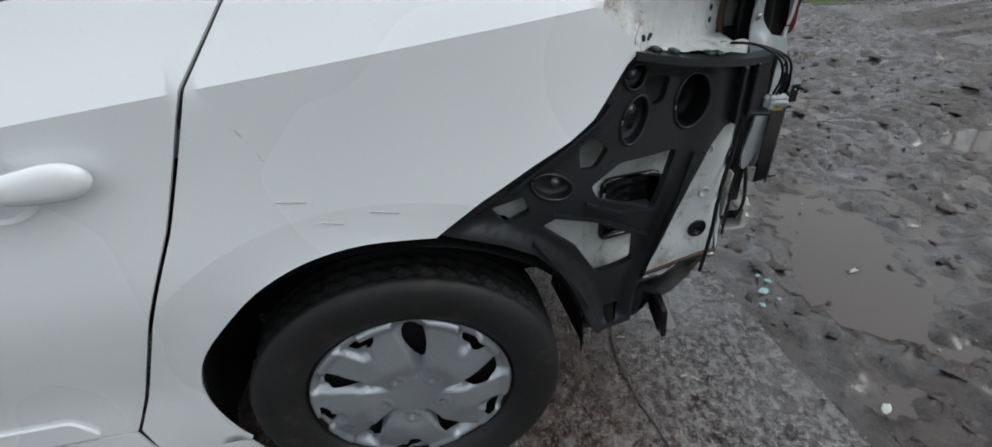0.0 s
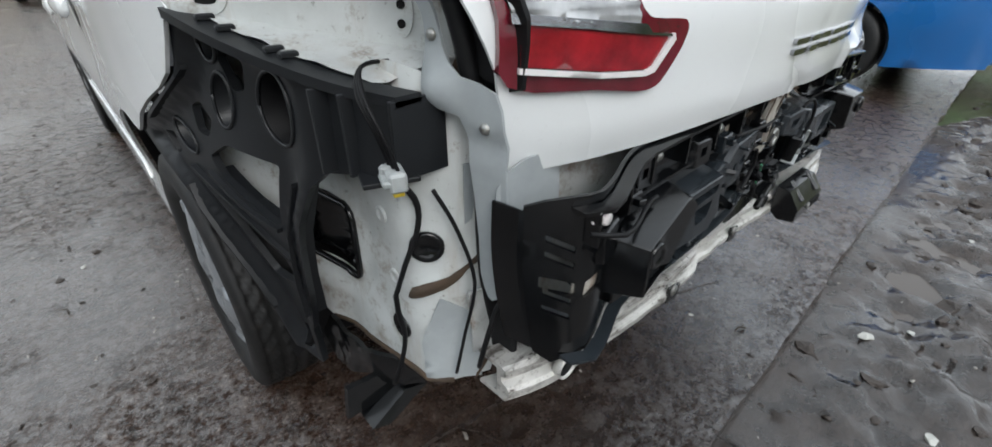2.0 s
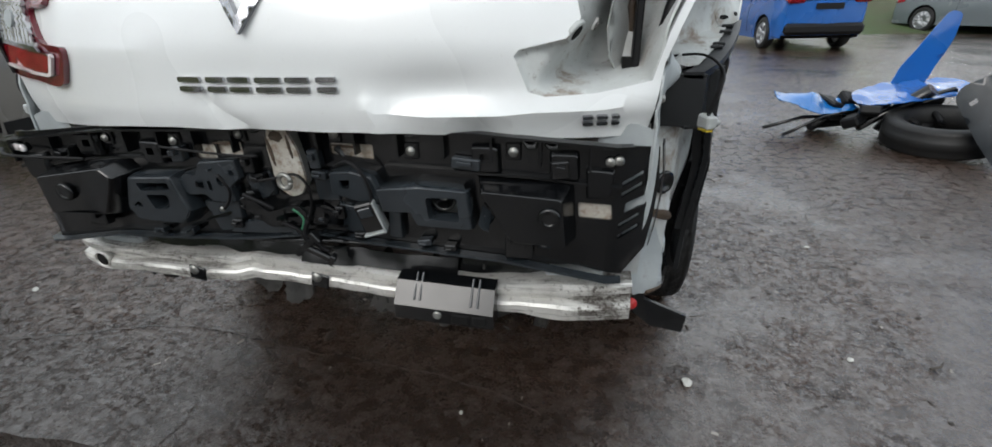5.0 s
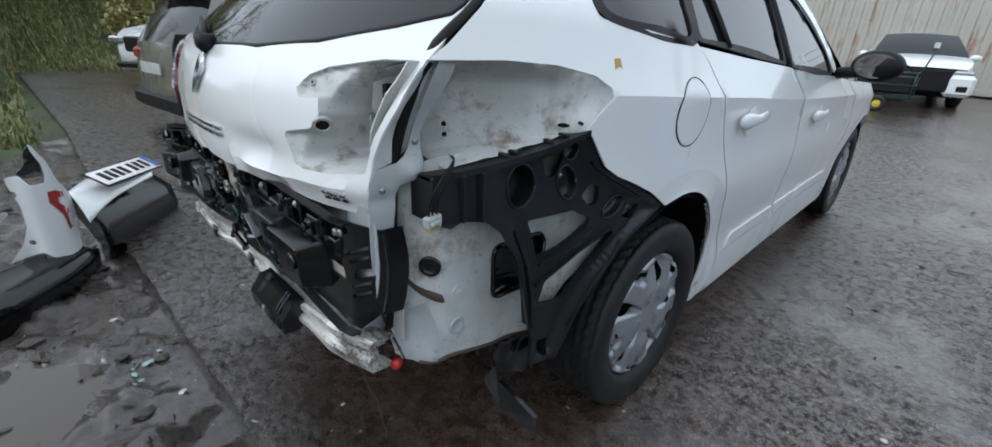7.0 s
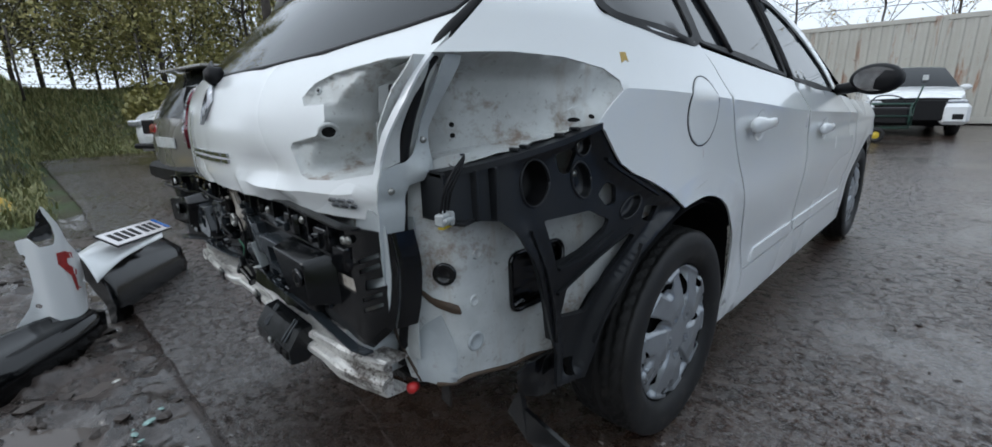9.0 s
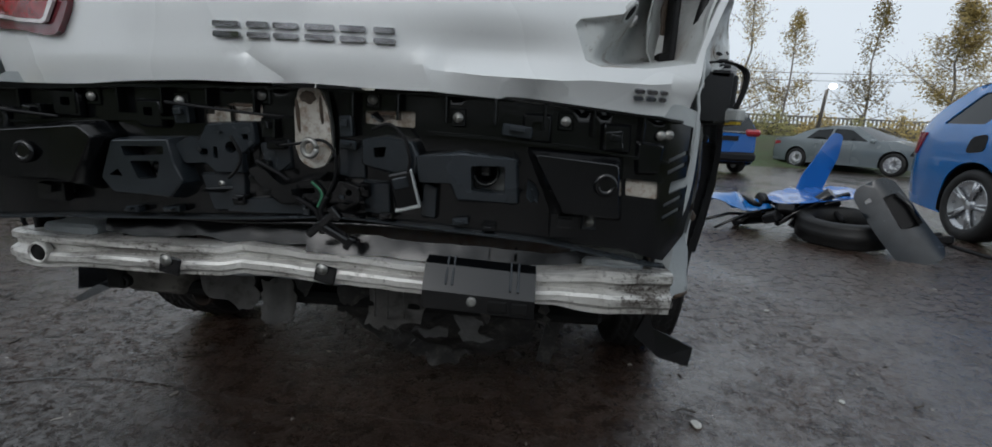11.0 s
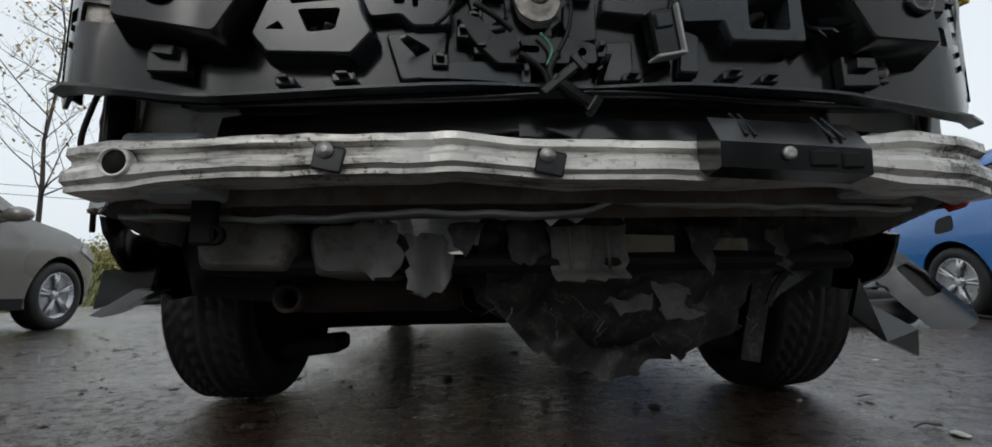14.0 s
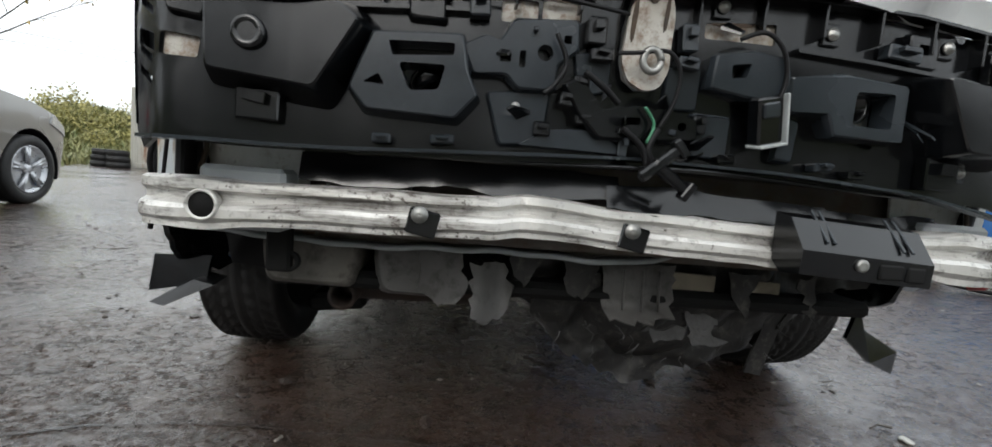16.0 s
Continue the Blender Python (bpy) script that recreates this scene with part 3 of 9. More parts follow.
bm = B()
slab = [(-5.2, -1.02), (-1.7, -1.05), (0.0, -1.0), (3.9, -0.93), (6.5, -0.9), (30, -0.9), (30, 11.5), (9.0, 14.5), (-3.0, 17.5), (-12.0, 20.5), (-16, 19.0), (-9.5, 9.0), (-9.0, 4.0), (-13, 0.6), (-13, -1.25)]
edge = []
for k, p in enumerate(slab):
    q = slab[(k + 1) % len(slab)]
    m = max(1, int(math.dist(p, q) / 0.12)) if k in (0, 1, 2, 3, 14) else 1
    for j in range(m):
        x, y = p[0] + (q[0] - p[0]) * j / m, p[1] + (q[1] - p[1]) * j / m
        edge.append((x, y + (0.018 * fbm(x, 0, 6.0, 3) if m > 1 else 0)))
sheet(bm, edge, lambda u, v: Vector((u, v, 0.0 + 0.0012 * fbm(u, v, 1.1, 2))), step=0.35, thick=0.16)
slab_ob = solo("pavement", bm, CONCRETE, "wet stained concrete yard slab with a chipped edge", "pavement", kind="structure")

# a crack across the slab, packed with dirt
for run, w_ in (([(-2.4, -.93), (-1.8, -.84), (-1.5, -.76), (-1.15, -.655), (-.95, -.582), (-.76, -.552), (-.55, -.563), (-.3, -.60), (0.0, -.615), (.3, -.66), (.5, -.74)], .006), ([(-.55, -.563), (-.50, -.66), (-.52, -.78), (-.47, -.9), (-.48, -.985)], .005)):
    mid_line = rounded(run, False, 14)
    left_ = [(x + .012 * fbm(x, y, 9, 3), y + .012 * fbm(x + 5, y, 9, 3) + w_ * (.3 + abs(fbm(x, y + 3, 14, 2)) * 1.6)) for x, y in mid_line]
    right_ = [(x + .012 * fbm(x, y, 9, 3) + w_ * .4, y + .012 * fbm(x + 5, y, 9, 3) - w_ * (.3 + abs(fbm(x, y + 8, 14, 2)) * 1.6)) for x, y in mid_line]
    bm = B()
    loft(bm, [[(p[0], p[1], .0022), ((p[0] + q[0]) / 2, (p[1] + q[1]) / 2, .0036), (q[0], q[1], .0022)] for p, q in zip(left_, right_)])
    part("crack", bm, MUD, slab_ob, "dirt-filled crack in the slab")

bm = B()
bm.faces.new([bm.verts.new(p) for p in ((-4.4, -4.4, -.066), (4.0, -4.4, -.066), (4.0, -1.12, -.066), (-4.4, -1.12, -.066))])
solo("water", bm, WATER, "still brown puddle water lying in the mud ruts", "puddle", kind="structure")

# ---- the wrecked white estate car: nose along +y, rear axle at y = 0 ----
car = thing("estate_car", "white estate car, rear bumper torn off, tailgate dented", "car")
WHEELBASE, HUB = 2.703, 0.315
plan = curve1d([-.95, -.85, -.75, -.6, -.42, -.2, 0, 1.4, 2.7, 3.05, 3.3, 3.5, 3.58], [.52, .64, .725, .80, .856, .893, .902, .898, .900, .868, .79, .62, .30])
low_prof = curve1d([.12, .22, .32, .45, .58, .7, .80, .88], [.925, .945, .955, .962, .984, 1.0, .999, .992])
belt = curve1d([-.8, -.33, 0, .83, 1.65, 2.2, 3.5], [1.185, 1.160, 1.125, 1.056, 1.0, .97, .9])
mid_prof = curve1d([0, .35, .7, 1], [.992, .985, .968, .938])
top_prof = curve1d([0, .25, .5, .75, 1.0], [.938, .885, .827, .765, .695])


crease = curve1d([-.9, -.35, .15, .36, 1.0, 2.2, 3.5], [1.03, 1.013, .982, .968, .922, .87, .80])


rooftop = curve1d([-.6, -.42, -.07, .3, .7, 1.2], [1.368, 1.388, 1.412, 1.426, 1.434, 1.43])


def half_width(y, z):
    b, c = belt(y), crease(y)
    if z <= .74:
        g = low_prof(z)
    elif z <= c:
        t = (z - .74) / (c - .74)
        g = .9995 - .005 * t - .0065 * math.sin(math.pi * t)
    elif z <= b:
        t = (z - c) / (b - c)
        g = .9945 - .0565 * (t + .25 * t * (1 - t))
    else:
        g = top_prof(min(1.0, (z - b) / (rooftop(y) - b)))
    w = plan(y) * g
    for yc in (0.0, WHEELBASE):
        d = math.hypot(y - yc, z - HUB)
        w -= 0.10 * max(0.0, .480 - max(d, .43)) - .004 * smooth(.43, .41, d)
    return w


def side_of(s, inset=0.0):
    return lambda u, v: Vector((s * (half_width(u, v) - inset), u, v))


tail_y = curve1d([.70, .78, .85, .92, .97, 1.02, 1.06, 1.12, 1.40, 1.46], [-.910, -.918, -.927, -.927, -.919, -.903, -.880, -.820, -.490, -.375])
ridge_z = curve1d([.0, .22, .29, .40, .46, .55, .61, .70], [.838, .832, .828, .828, .832, .832, .839, .85])


def pleat(x, z, a, b, width):
    """1 on the line from a to b, falling straight to 0 beside it: a sharp crease."""
    ax, az, bx, bz = *a, *b
    t = min(1.0, max(0.0, ((x - ax) * (bx - ax) + (z - az) * (bz - az)) / ((bx - ax)**2 + (bz - az)**2)))
    return max(0.0, 1 - math.hypot(x - ax - t * (bx - ax), z - az - t * (bz - az)) / width)


def tail(x, z):
    y = tail_y(z) + .26 * x * x
    if z < 1.1:
        # soft hollow with a sharp fold under it, buckled below the fold
        y += .019 * math.exp(-((x - .30) / .10)**2 - ((z - .868) / .026)**2)
        zr, reach = ridge_z(x), smooth(.18, .30, x)
        if z > zr:
            y -= .0135 * reach * math.exp(-(z - zr) / .022)
        else:
            y -= .0135 * reach * max(0.0, 1 - (zr - z) / .034)
            y += .014 * max(0.0, 1 - abs(x - .365) / .055) * min(1.0, (zr - z) / .030)
        y -= .0085 * pleat(x, z, (.186, .842), (.204, .790), .028)
        y += .0085 * pleat(x, z, (-.105, .848), (-.034, .796), .022) + .0025 * pleat(x, z, (-.02, .905), (-.045, .870), .03)
        y -= .0035 * math.exp(-((z - .835 - .03 * x) / .014)**2) * smooth(.66, .5, -x) * smooth(.2, .05, x)
    return y


def on_tail(off=0.0):
    return lambda u, v: Vector((u, tail(u, v) - off, v))


# quarter panels, doors, wings, all as formed sheets
arch = rounded([(-.105, .721), (-.059, .728), (-.004, .732), (.051, .727), (.11, .711), (.177, .676), (.249, .614), (.313, .544), (.352, .467), (.362, .40), (.350, .32), (.335, .28)], False, 4)
door_rear = [(.50, .375), (.449, .456), (.395, .55), (.34, .646), (.245, .80), (.147, .985), (.075, 1.075), (.018, 1.118)]
lamp_edge = [(-.735, 1.078), (-.605, 1.080), (-.50, 1.072), (-.41, 1.052), (-.372, 1.028), (-.368, 1.008), (-.395, .985), (-.432, .946)]
quarter_glass = [(-.02, 1.120), (-.16, 1.135), (-.30, 1.152), (-.352, 1.163), (-.374, 1.185), (-.345, 1.232), (-.285, 1.282), (-.174, 1.318), (.0, 1.345), (.118, 1.357)]
gap_line = [(-.425, 1.372), (-.50, 1.305), (-.565, 1.236), (-.638, 1.165), (-.70, 1.105), (-.735, 1.078)]
quarter = [(.335, .28), (.50, .275)] + door_rear + [(-.02, 1.125)] + quarter_glass + [(.135, 1.39), (.10, 1.418), (-.30, 1.395), (-.40, 1.386)] + gap_line + lamp_edge[1:] + [(-.412, .930), (-.379, .882), (-.362, .859), (-.323, .834), (-.261, .808), (-.179, .768)] + arch[:-1]
flare = [(.48 * math.cos(a), HUB + .48 * math.sin(a)) for a in np.linspace(.55, 2.2, 34)]
shoulder = [(y, crease(y)) for y in np.arange(-.45, 2.2, .05)]
for s in (-1, 1):
    bm = B()
    sheet(bm, quarter, side_of(s), step=.028, thick=s * .006, folds=[shoulder, flare])
    q = part("quarter_panel", bm, WHITE, car, "white rear quarter panel with the lamp opening bare")
    # fuel flap on one side only
    if s > 0:
        bm = B()
        sheet(bm, circle(-.035, .955, .083, .082, 28), side_of(s, -.0025), step=.02, thick=.004)
        part("fuel_flap", bm, WHITE, q)
        bm = B()
        ring = circle(-.035, .955, .0865, .0855, 36)
        tube(bm, [Vector((half_width(u, v) + .0005, u, v)) for u, v in ring + ring[:1]], .0016, 5)
        part("gap", bm, SEAL, q)

# doors
rear_door = [(.507, .375), (.456, .456), (.402, .55), (.347, .646), (.252, .80), (.154, .985), (.082, 1.073), (.026, 1.112), (.40, 1.080), (.86, 1.046), (.925, 1.040), (1.02, .96), (1.06, .85), (1.06, .70), (1.09, .55), (1.12, .44), (1.115, .375)]
front_door = [(1.128, .375), (1.133, .44), (1.103, .55), (1.073, .70), (1.073, .85), (1.035, .955), (.945, 1.035), (1.3, 1.012), (1.70, .985), (2.05, .955), (2.16, .85), (2.17, .62), (2.13, .45), (2.10, .375)]
front_wing = [(2.115, .375), (2.145, .45), (2.185, .62), (2.175, .85), (2.07, .95), (2.45, .93), (2.9, .90), (3.25, .82), (3.34, .70), (3.35, .58), (3.12, .50)] + [(WHEELBASE + .372 * math.cos(a), HUB + .025 + .372 * math.sin(a)) for a in np.linspace(.45, math.pi - .05, 18)] + [(2.30, .28), (2.115, .28)]
sill = [(.50, .215), (2.30, .215), (2.30, .27), (2.11, .28), (2.10, .370), (.515, .370), (.505, .28), (.345, .275), (.33, .22)]
for s in (-1, 1):
    for nm, ol, lab in (("rear_door", rear_door, ""), ("front_door", front_door, ""), ("front_wing", front_wing, ""), ("sill", sill, "")):
        bm = B()
        sheet(bm, ol, side_of(s), step=.034, thick=s * .006, folds=[shoulder, flare] if "door" in nm else ())
        d = part(nm, bm, WHITE, car, lab)
        if "door" in nm:
            yc = .40 if nm == "rear_door" else 1.335
            zc = .902 if nm == "rear_door" else .835
            w = half_width(yc, zc)
            bm = B()
            rings = []
            for t in (0, .1, .25, .4, .55, .7, .82, .90, .95, .98, .995):
                y = yc + .115 - .23 * t
                ww = half_width(y, zc)
                r = (.017 + .008 * smooth(.55, .8, t)) * math.sqrt(max(.01, 1 - max(0.0, (t - .86) / .14)**2))
                off = .018 + .012 * math.sin(math.pi * t)
                rings.append([(s * (ww + off + .010 * min(1, r / .017) * math.cos(a)), y, zc + r * math.sin(a)) for a in np.linspace(0, 2 * math.pi, 14, endpoint=False)])
            loft(bm, rings, closed=True)
            part("door_handle", bm, WHITE, d)
            bm = B()
            sheet(bm, circle(yc + .02, zc - .005, .062, .05, 24), lambda u, v: Vector((s * (half_width(u, v) + .0022 - .016 * smooth(.055, .0, math.hypot(u - yc - .02, v - zc + .005))), u, v)), step=.012, thick=0)
            part("handle_cup", bm, WHITE, d)
            # lower rubbing strip
            bm = B()
            y0, y1 = (.56, 1.10) if nm == "rear_door" else (1.15, 2.08)
            sheet(bm, soft_corners([(y0, .385), (y1, .385), (y1, .435), (y0 + (.03 if nm == "rear_door" else 0), .435)], .012), lambda u, v: Vector((s * (half_width(u, v) + .006), u, v)), step=.05, thick=s * .006)
            part("rubbing_strip", bm, WHITE, d)
    # glass
    for nm, ol in (("quarter_window", quarter_glass + [(.095, 1.36), (.02, 1.135)]),
                   ("rear_door_window", [(.03, 1.128), (.26, 1.112), (.55, 1.085), (.83, 1.058), (.895, 1.375), (.6, 1.378), (.3, 1.373), (.13, 1.362)]),
                   ("front_door_window", [(.93, 1.048), (1.3, 1.018), (1.62, .998), (1.655, 1.02), (1.60, 1.09), (1.43, 1.22), (1.25, 1.31), (1.10, 1.36), (.935, 1.375)])):
        bm = B()
        sheet(bm, soft_corners(ol, .02), side_of(s, .006), step=.05, thick=s * .004)
        win = part(nm, bm, CLEAR_GLASS if "front" in nm else GLASS, car)
        bm = B()
        ring = soft_corners(ol, .02)
        c_ = np.mean(np.array(ring), 0)
        inner_ = [tuple(np.array(q) + (c_ - q) * min(.4, .011 / max(.05, float(np.linalg.norm(c_ - q)) * .62))) for q in ring]
        outer_ = [tuple(np.array(q) - (c_ - q) * .008 / max(.05, float(np.linalg.norm(c_ - q)) * .62)) for q in ring]
        sheet(bm, outer_, side_of(s, -.0015), holes=[inner_], step=.05, thick=s * .005)
        part("window_seal", bm, SEAL, win)
    for a, b_ in (((.245, 1.11), (.235, 1.37)), ((.88, 1.05), (.915, 1.375)), ((.86, 1.05), (.89, 1.375))):
        bm = B()
        tube(bm, [Vector((s * (half_width(a[0] + (b_[0] - a[0]) * t, a[1] + (b_[1] - a[1]) * t) + .002), a[0] + (b_[0] - a[0]) * t, a[1] + (b_[1] - a[1]) * t)) for t in np.linspace(0, 1, 8)], .009, 6)
        part("window_pillar", bm, SEAL, car)
    # roof side frame above the windows
    bm = B()
    sheet(bm, [(.135, 1.375), (.6, 1.392), (.93, 1.398), (1.12, 1.378), (1.27, 1.328), (1.45, 1.238), (1.62, 1.105), (1.70, 1.01), (1.80, .985), (1.72, 1.10), (1.52, 1.265), (1.32, 1.375), (1.12, 1.425), (.9, 1.434), (.10, 1.420)], side_of(s), step=.04, thick=s * .006)
    part("roof_frame", bm, WHITE, car)
    # roof rail
    bm = B()
    for u0, u1, dz in ((-.36, -.05, 0.0), (1.06, 1.30, 0.0)):
        loft(bm, [[Vector((s * (.60 + a * (.030 - .008 * abs(t - .5))), u0 + (u1 - u0) * t, rooftop(u0 + (u1 - u0) * t) - .012 + h * (.012 + .062 * (smooth(0, .8, t) if u0 < 0 else smooth(1, .1, t))))) for a, h in ((-1, 0), (-.8, .8), (-.3, 1), (.3, 1), (.8, .8), (1, 0))] for t in np.linspace(0, 1, 12)], closed=True)
    pts = [(-.09, 1.450), (.05, 1.460), (.3, 1.471), (.7, 1.480), (1.0, 1.474), (1.14, 1.458)]
    tube(bm, [Vector((s * .60, u, v)) for u, v in rounded(pts, False, 4)], .013, 8)
    part("roof_rail", bm, surface("rail_silver", (.62, .63, .64), None, .35, .4, metal=.7, coarse=20), car, "silver roof rail")
    # mirror
    bm = B()
    mp = Vector((s * 1.005, 1.70, 1.045))
    lathe(bm, [(.0, -.040), (.05, -.036), (.072, -.02), (.082, .01), (.078, .030), (.072, .034)], pose(*mp, 90, 0, 180) @ Matrix.Diagonal((1.32, .90, 1, 1)), 24)
    tube(bm, [mp + Vector((-s * .06, 0, -.03)), Vector((s * .85, 1.74, 1.0))], .028, 8)
    mir = part("door_mirror", bm, SEAL, car, "black door mirror")
    bm = B()
    lathe(bm, [(.0, .0), (.068, .0), (.068, .003)], pose(mp.x, mp.y - .037, mp.z, 96, 0, s * 14) @ Matrix.Diagonal((1.24, .82, 1, 1)), 24)
    part("mirror_glass", bm, surface("mirror_silver", (.7, .72, .73), None, .03, .05, metal=1.0, bumps=0), mir)

# roof, bonnet, screens as cross strips
def strip(bm, prof, crown=.03, n=9, edge_in=0.0):
    rings = []
    for y, z in prof:
        w = half_width(y, min(z, rooftop(y))) - edge_in
        rings.append([(w * t, y, z + crown * (1 - t * t)) for t in np.linspace(-1, 1, n)])
    return loft(bm, rings)


bm = B()
strip(bm, [(-.46, 1.378), (-.30, 1.394), (.1, 1.418), (.6, 1.431), (.95, 1.430), (1.15, 1.415)], .032)
part("roof", bm, WHITE, car)
bm = B()
strip(bm, [(1.15, 1.415), (1.35, 1.352), (1.6, 1.21), (1.85, 1.06), (2.05, .955)], .04)
part("windscreen", bm, GLASS, car)
bm = B()
strip(bm, [(2.05, .955), (2.4, .925), (2.9, .865), (3.25, .77), (3.42, .68)], .04)
part("bonnet", bm, WHITE, car)
bm = B()
strip(bm, [(3.42, .68), (3.50, .55), (3.50, .4), (3.46, .25), (3.3, .2)], .0)
part("front_bumper", bm, WHITE, car)
bm = B()
lathe(bm, [(.012, 0), (.010, .02), (.003, .05), (.0, .16)], pose(0, -.30, 1.462, 30, 0, 0), 10)
part("aerial", bm, SEAL, car)

# tailgate
glass_out = [(0, 1.072), (.25, 1.078), (.44, 1.096), (.60, 1.129), (.688, 1.152), (.697, 1.168), (.695, 1.239), (.680, 1.312), (.655, 1.336), (.60, 1.344), (.383, 1.352), (.14, 1.356)]
glass_out = glass_out + [(0, 1.357)] + [(-x, z) for x, z in reversed(glass_out[1:])]
gate_right = [(0, .803), (.10, .800), (.20, .800), (.32, .795), (.42, .788), (.52, .784), (.60, .784), (.636, .786), (.645, .83), (.653, .90), (.672, .95), (.694, 1.0), (.708, 1.06), (.714, 1.10), (.716, 1.165), (.710, 1.24), (.695, 1.315), (.672, 1.358), (.62, 1.385), (.25, 1.402)]
gate = gate_right + [(0, 1.404)] + [(-x, z) for x, z in reversed(gate_right[1:])]
lamp_recess = [(.636, .874), (.55, .858), (.47, .855), (.444, .863), (.422, .916), (.430, .926), (.500, .940), (.520, .968), (.512, .998), (.457, .995), (.446, 1.011), (.472, 1.037), (.514, 1.054), (.625, 1.074), (.692, 1.076), (.694, 1.05), (.680, 1.0), (.656, .945)]
bm = B()
creases = [[(x, ridge_z(x)) for x in np.arange(.20, .62, .02)], [(.365, .824), (.365, .797)], [(.31, .825), (.31, .797)], [(.42, .824), (.42, .797)], [(.186, .842), (.202, .803)], [(-.105, .848), (-.036, .805)]]
sheet(bm, gate, on_tail(), holes=[glass_out, lamp_recess], step=.018, thick=.006, folds=creases)
gate_ob = part("tailgate", bm, WHITE, car, "white tailgate, creased and dented along its lower edge")
rec = np.array(lamp_recess)


lamp_step = curve1d([.85, .87, .95, 1.065, 1.08], [.445, .455, .497, .585, .60])
lamp_depth = curve1d([0, .015, .035, .065, .13, .26], [.006, .055, .108, .130, .110, .02])


def recess_fn(u, v):
    """A shallow rim, then a steep wall that runs forward to the bare lamp seat."""
    d = float(edge_distance([u], [v], rec)[0])
    k, e = smooth(0, .005, d), u - lamp_step(v)
    deep = .012 + smooth(0, .03, d) * (lamp_depth(max(0.0, e)) - .006) if e > 0 else .012
    return Vector((u, tail(u, v) + k * deep + .003 * k * fbm(u, v, 24, 2), v))


bm = B()
sheet(bm, lamp_recess, recess_fn, step=.007, thick=.003)
rp = part("lamp_recess", bm, BARE_WHITE, gate_ob, "bare grimy metal where the lamp is missing")


def on_recess(u, v):
    p = recess_fn(u, v)
    nn = (recess_fn(u + .004, v) - p).cross(recess_fn(u, v + .004) - p).normalized()
    return Matrix.Translation(p) @ nn.to_track_quat("Z", "Y").to_matrix().to_4x4()


for cx, cz, r, mt in ((.512, .948, .019, BARE_WHITE), (.540, .956, .011, LENS_WHITE), (.600, 1.03, .008, BARE_WHITE), (.475, 1.022, .007, BARE_WHITE)):
    bm = B()
    lathe(bm, [(r * .66, -.004), (r * .70, .004), (r, .0045), (r * 1.05, .0015), (r * 1.05, -.004)], on_recess(cx, cz), 20)
    ring_ob = part("grommet", bm, mt, rp)
    bm = B()
    lathe(bm, [(0, .003), (r * (.68 if r > .015 else .4), .003), (r * (.68 if r > .015 else .4), -.002)], on_recess(cx, cz), 16)
    part("hole", bm, DARK, ring_ob)
bm = B()
sheet(bm, glass_out, on_tail(-.004), step=.05, thick=.004)
rg = part("rear_window", bm, GLASS, gate_ob, "tinted rear window wet with rain")
bm = B()
tube(bm, [Vector((u, tail(u, v) + .002, v)) for u, v in glass_out + glass_out[:1]], .006, 6)
part("window_seal", bm, SEAL, rg)
# wiper
bm = B()
tube(bm, [(0, tail(0, 1.08) - .02, 1.08), (-.08, tail(.08, 1.10) - .03, 1.10), (-.33, tail(.33, 1.135) - .025, 1.135)], .009, 6, .5)
tube(bm, [(-.08, tail(.08, 1.092) - .012, 1.092), (-.46, tail(.46, 1.13) - .012, 1.13)], .005, 6)
lathe(bm, [(0, 0), (.022, 0), (.022, .03), (.012, .04), (0, .04)], pose(0, tail(0, 1.075), 1.075, 90, 0, 0), 14)
part("rear_wiper", bm, SEAL, gate_ob)
# spoiler lip with the high lamp
bm = B()
loft(bm, [[(x, tail_y(1.376) + .26 * x * x + dy, 1.376 + dz - .02 * x * x) for dy, dz in ((.10, .024), (.0, .018), (-.046, .004), (-.050, -.010), (-.012, -.024), (.1, -.012))] for x in np.linspace(-.645, .645, 31)], closed=True)
sp = part("spoiler", bm, WHITE, gate_ob)
bm = B()
loft(bm, [[(x, tail_y(1.376) + .26 * x * x + dy - .004, 1.376 + dz - .02 * x * x) for dy, dz in ((-.01, .017), (-.047, .004), (-.051, -.010), (-.03, -.018), (-.02, .0))] for x in np.linspace(-.23, .25, 11)], closed=True)
part("high_brake_lamp", bm, RED_LENS, sp)
# emblem: a plain chrome lozenge
bm = B()
loz_o, loz_i = [(-.006, .957), (.036, 1.014), (-.006, 1.072), (-.048, 1.014)], [(-.006, .982), (.014, 1.014), (-.006, 1.046), (-.026, 1.014)]
sheet(bm, loz_o, lambda u, v: Vector((u, tail(u, v) - .014 + .25 * abs(u + .006), v)), holes=[loz_i], step=.01, thick=.010)
part("emblem", bm, CHROME, gate_ob, "chrome lozenge emblem")
# badge: plain chrome bars, a pair for each sign, and three small ones
for z0, hgt, signs in ((.867, .024, ((-.150, .045), (-.092, .035), (-.050, .040), (.002, .046), (.057, .040), (.110, .033))), (.806, .017, ((.531, .017), (.553, .018), (.577, .013)))):
    for xa, wd in signs:
        for za, zb in ((0, .36), (.64, 1.0)):
            bm = B()
            sheet(bm, soft_corners([(xa, z0 + hgt * za), (xa + wd, z0 + hgt * za), (xa + wd, z0 + hgt * zb), (xa, z0 + hgt * zb)], .003), lambda u, v: Vector((u, tail(u, v) - .006, v)), step=.012, thick=.0065)
            part("badge_bar", bm, CHROME, gate_ob)
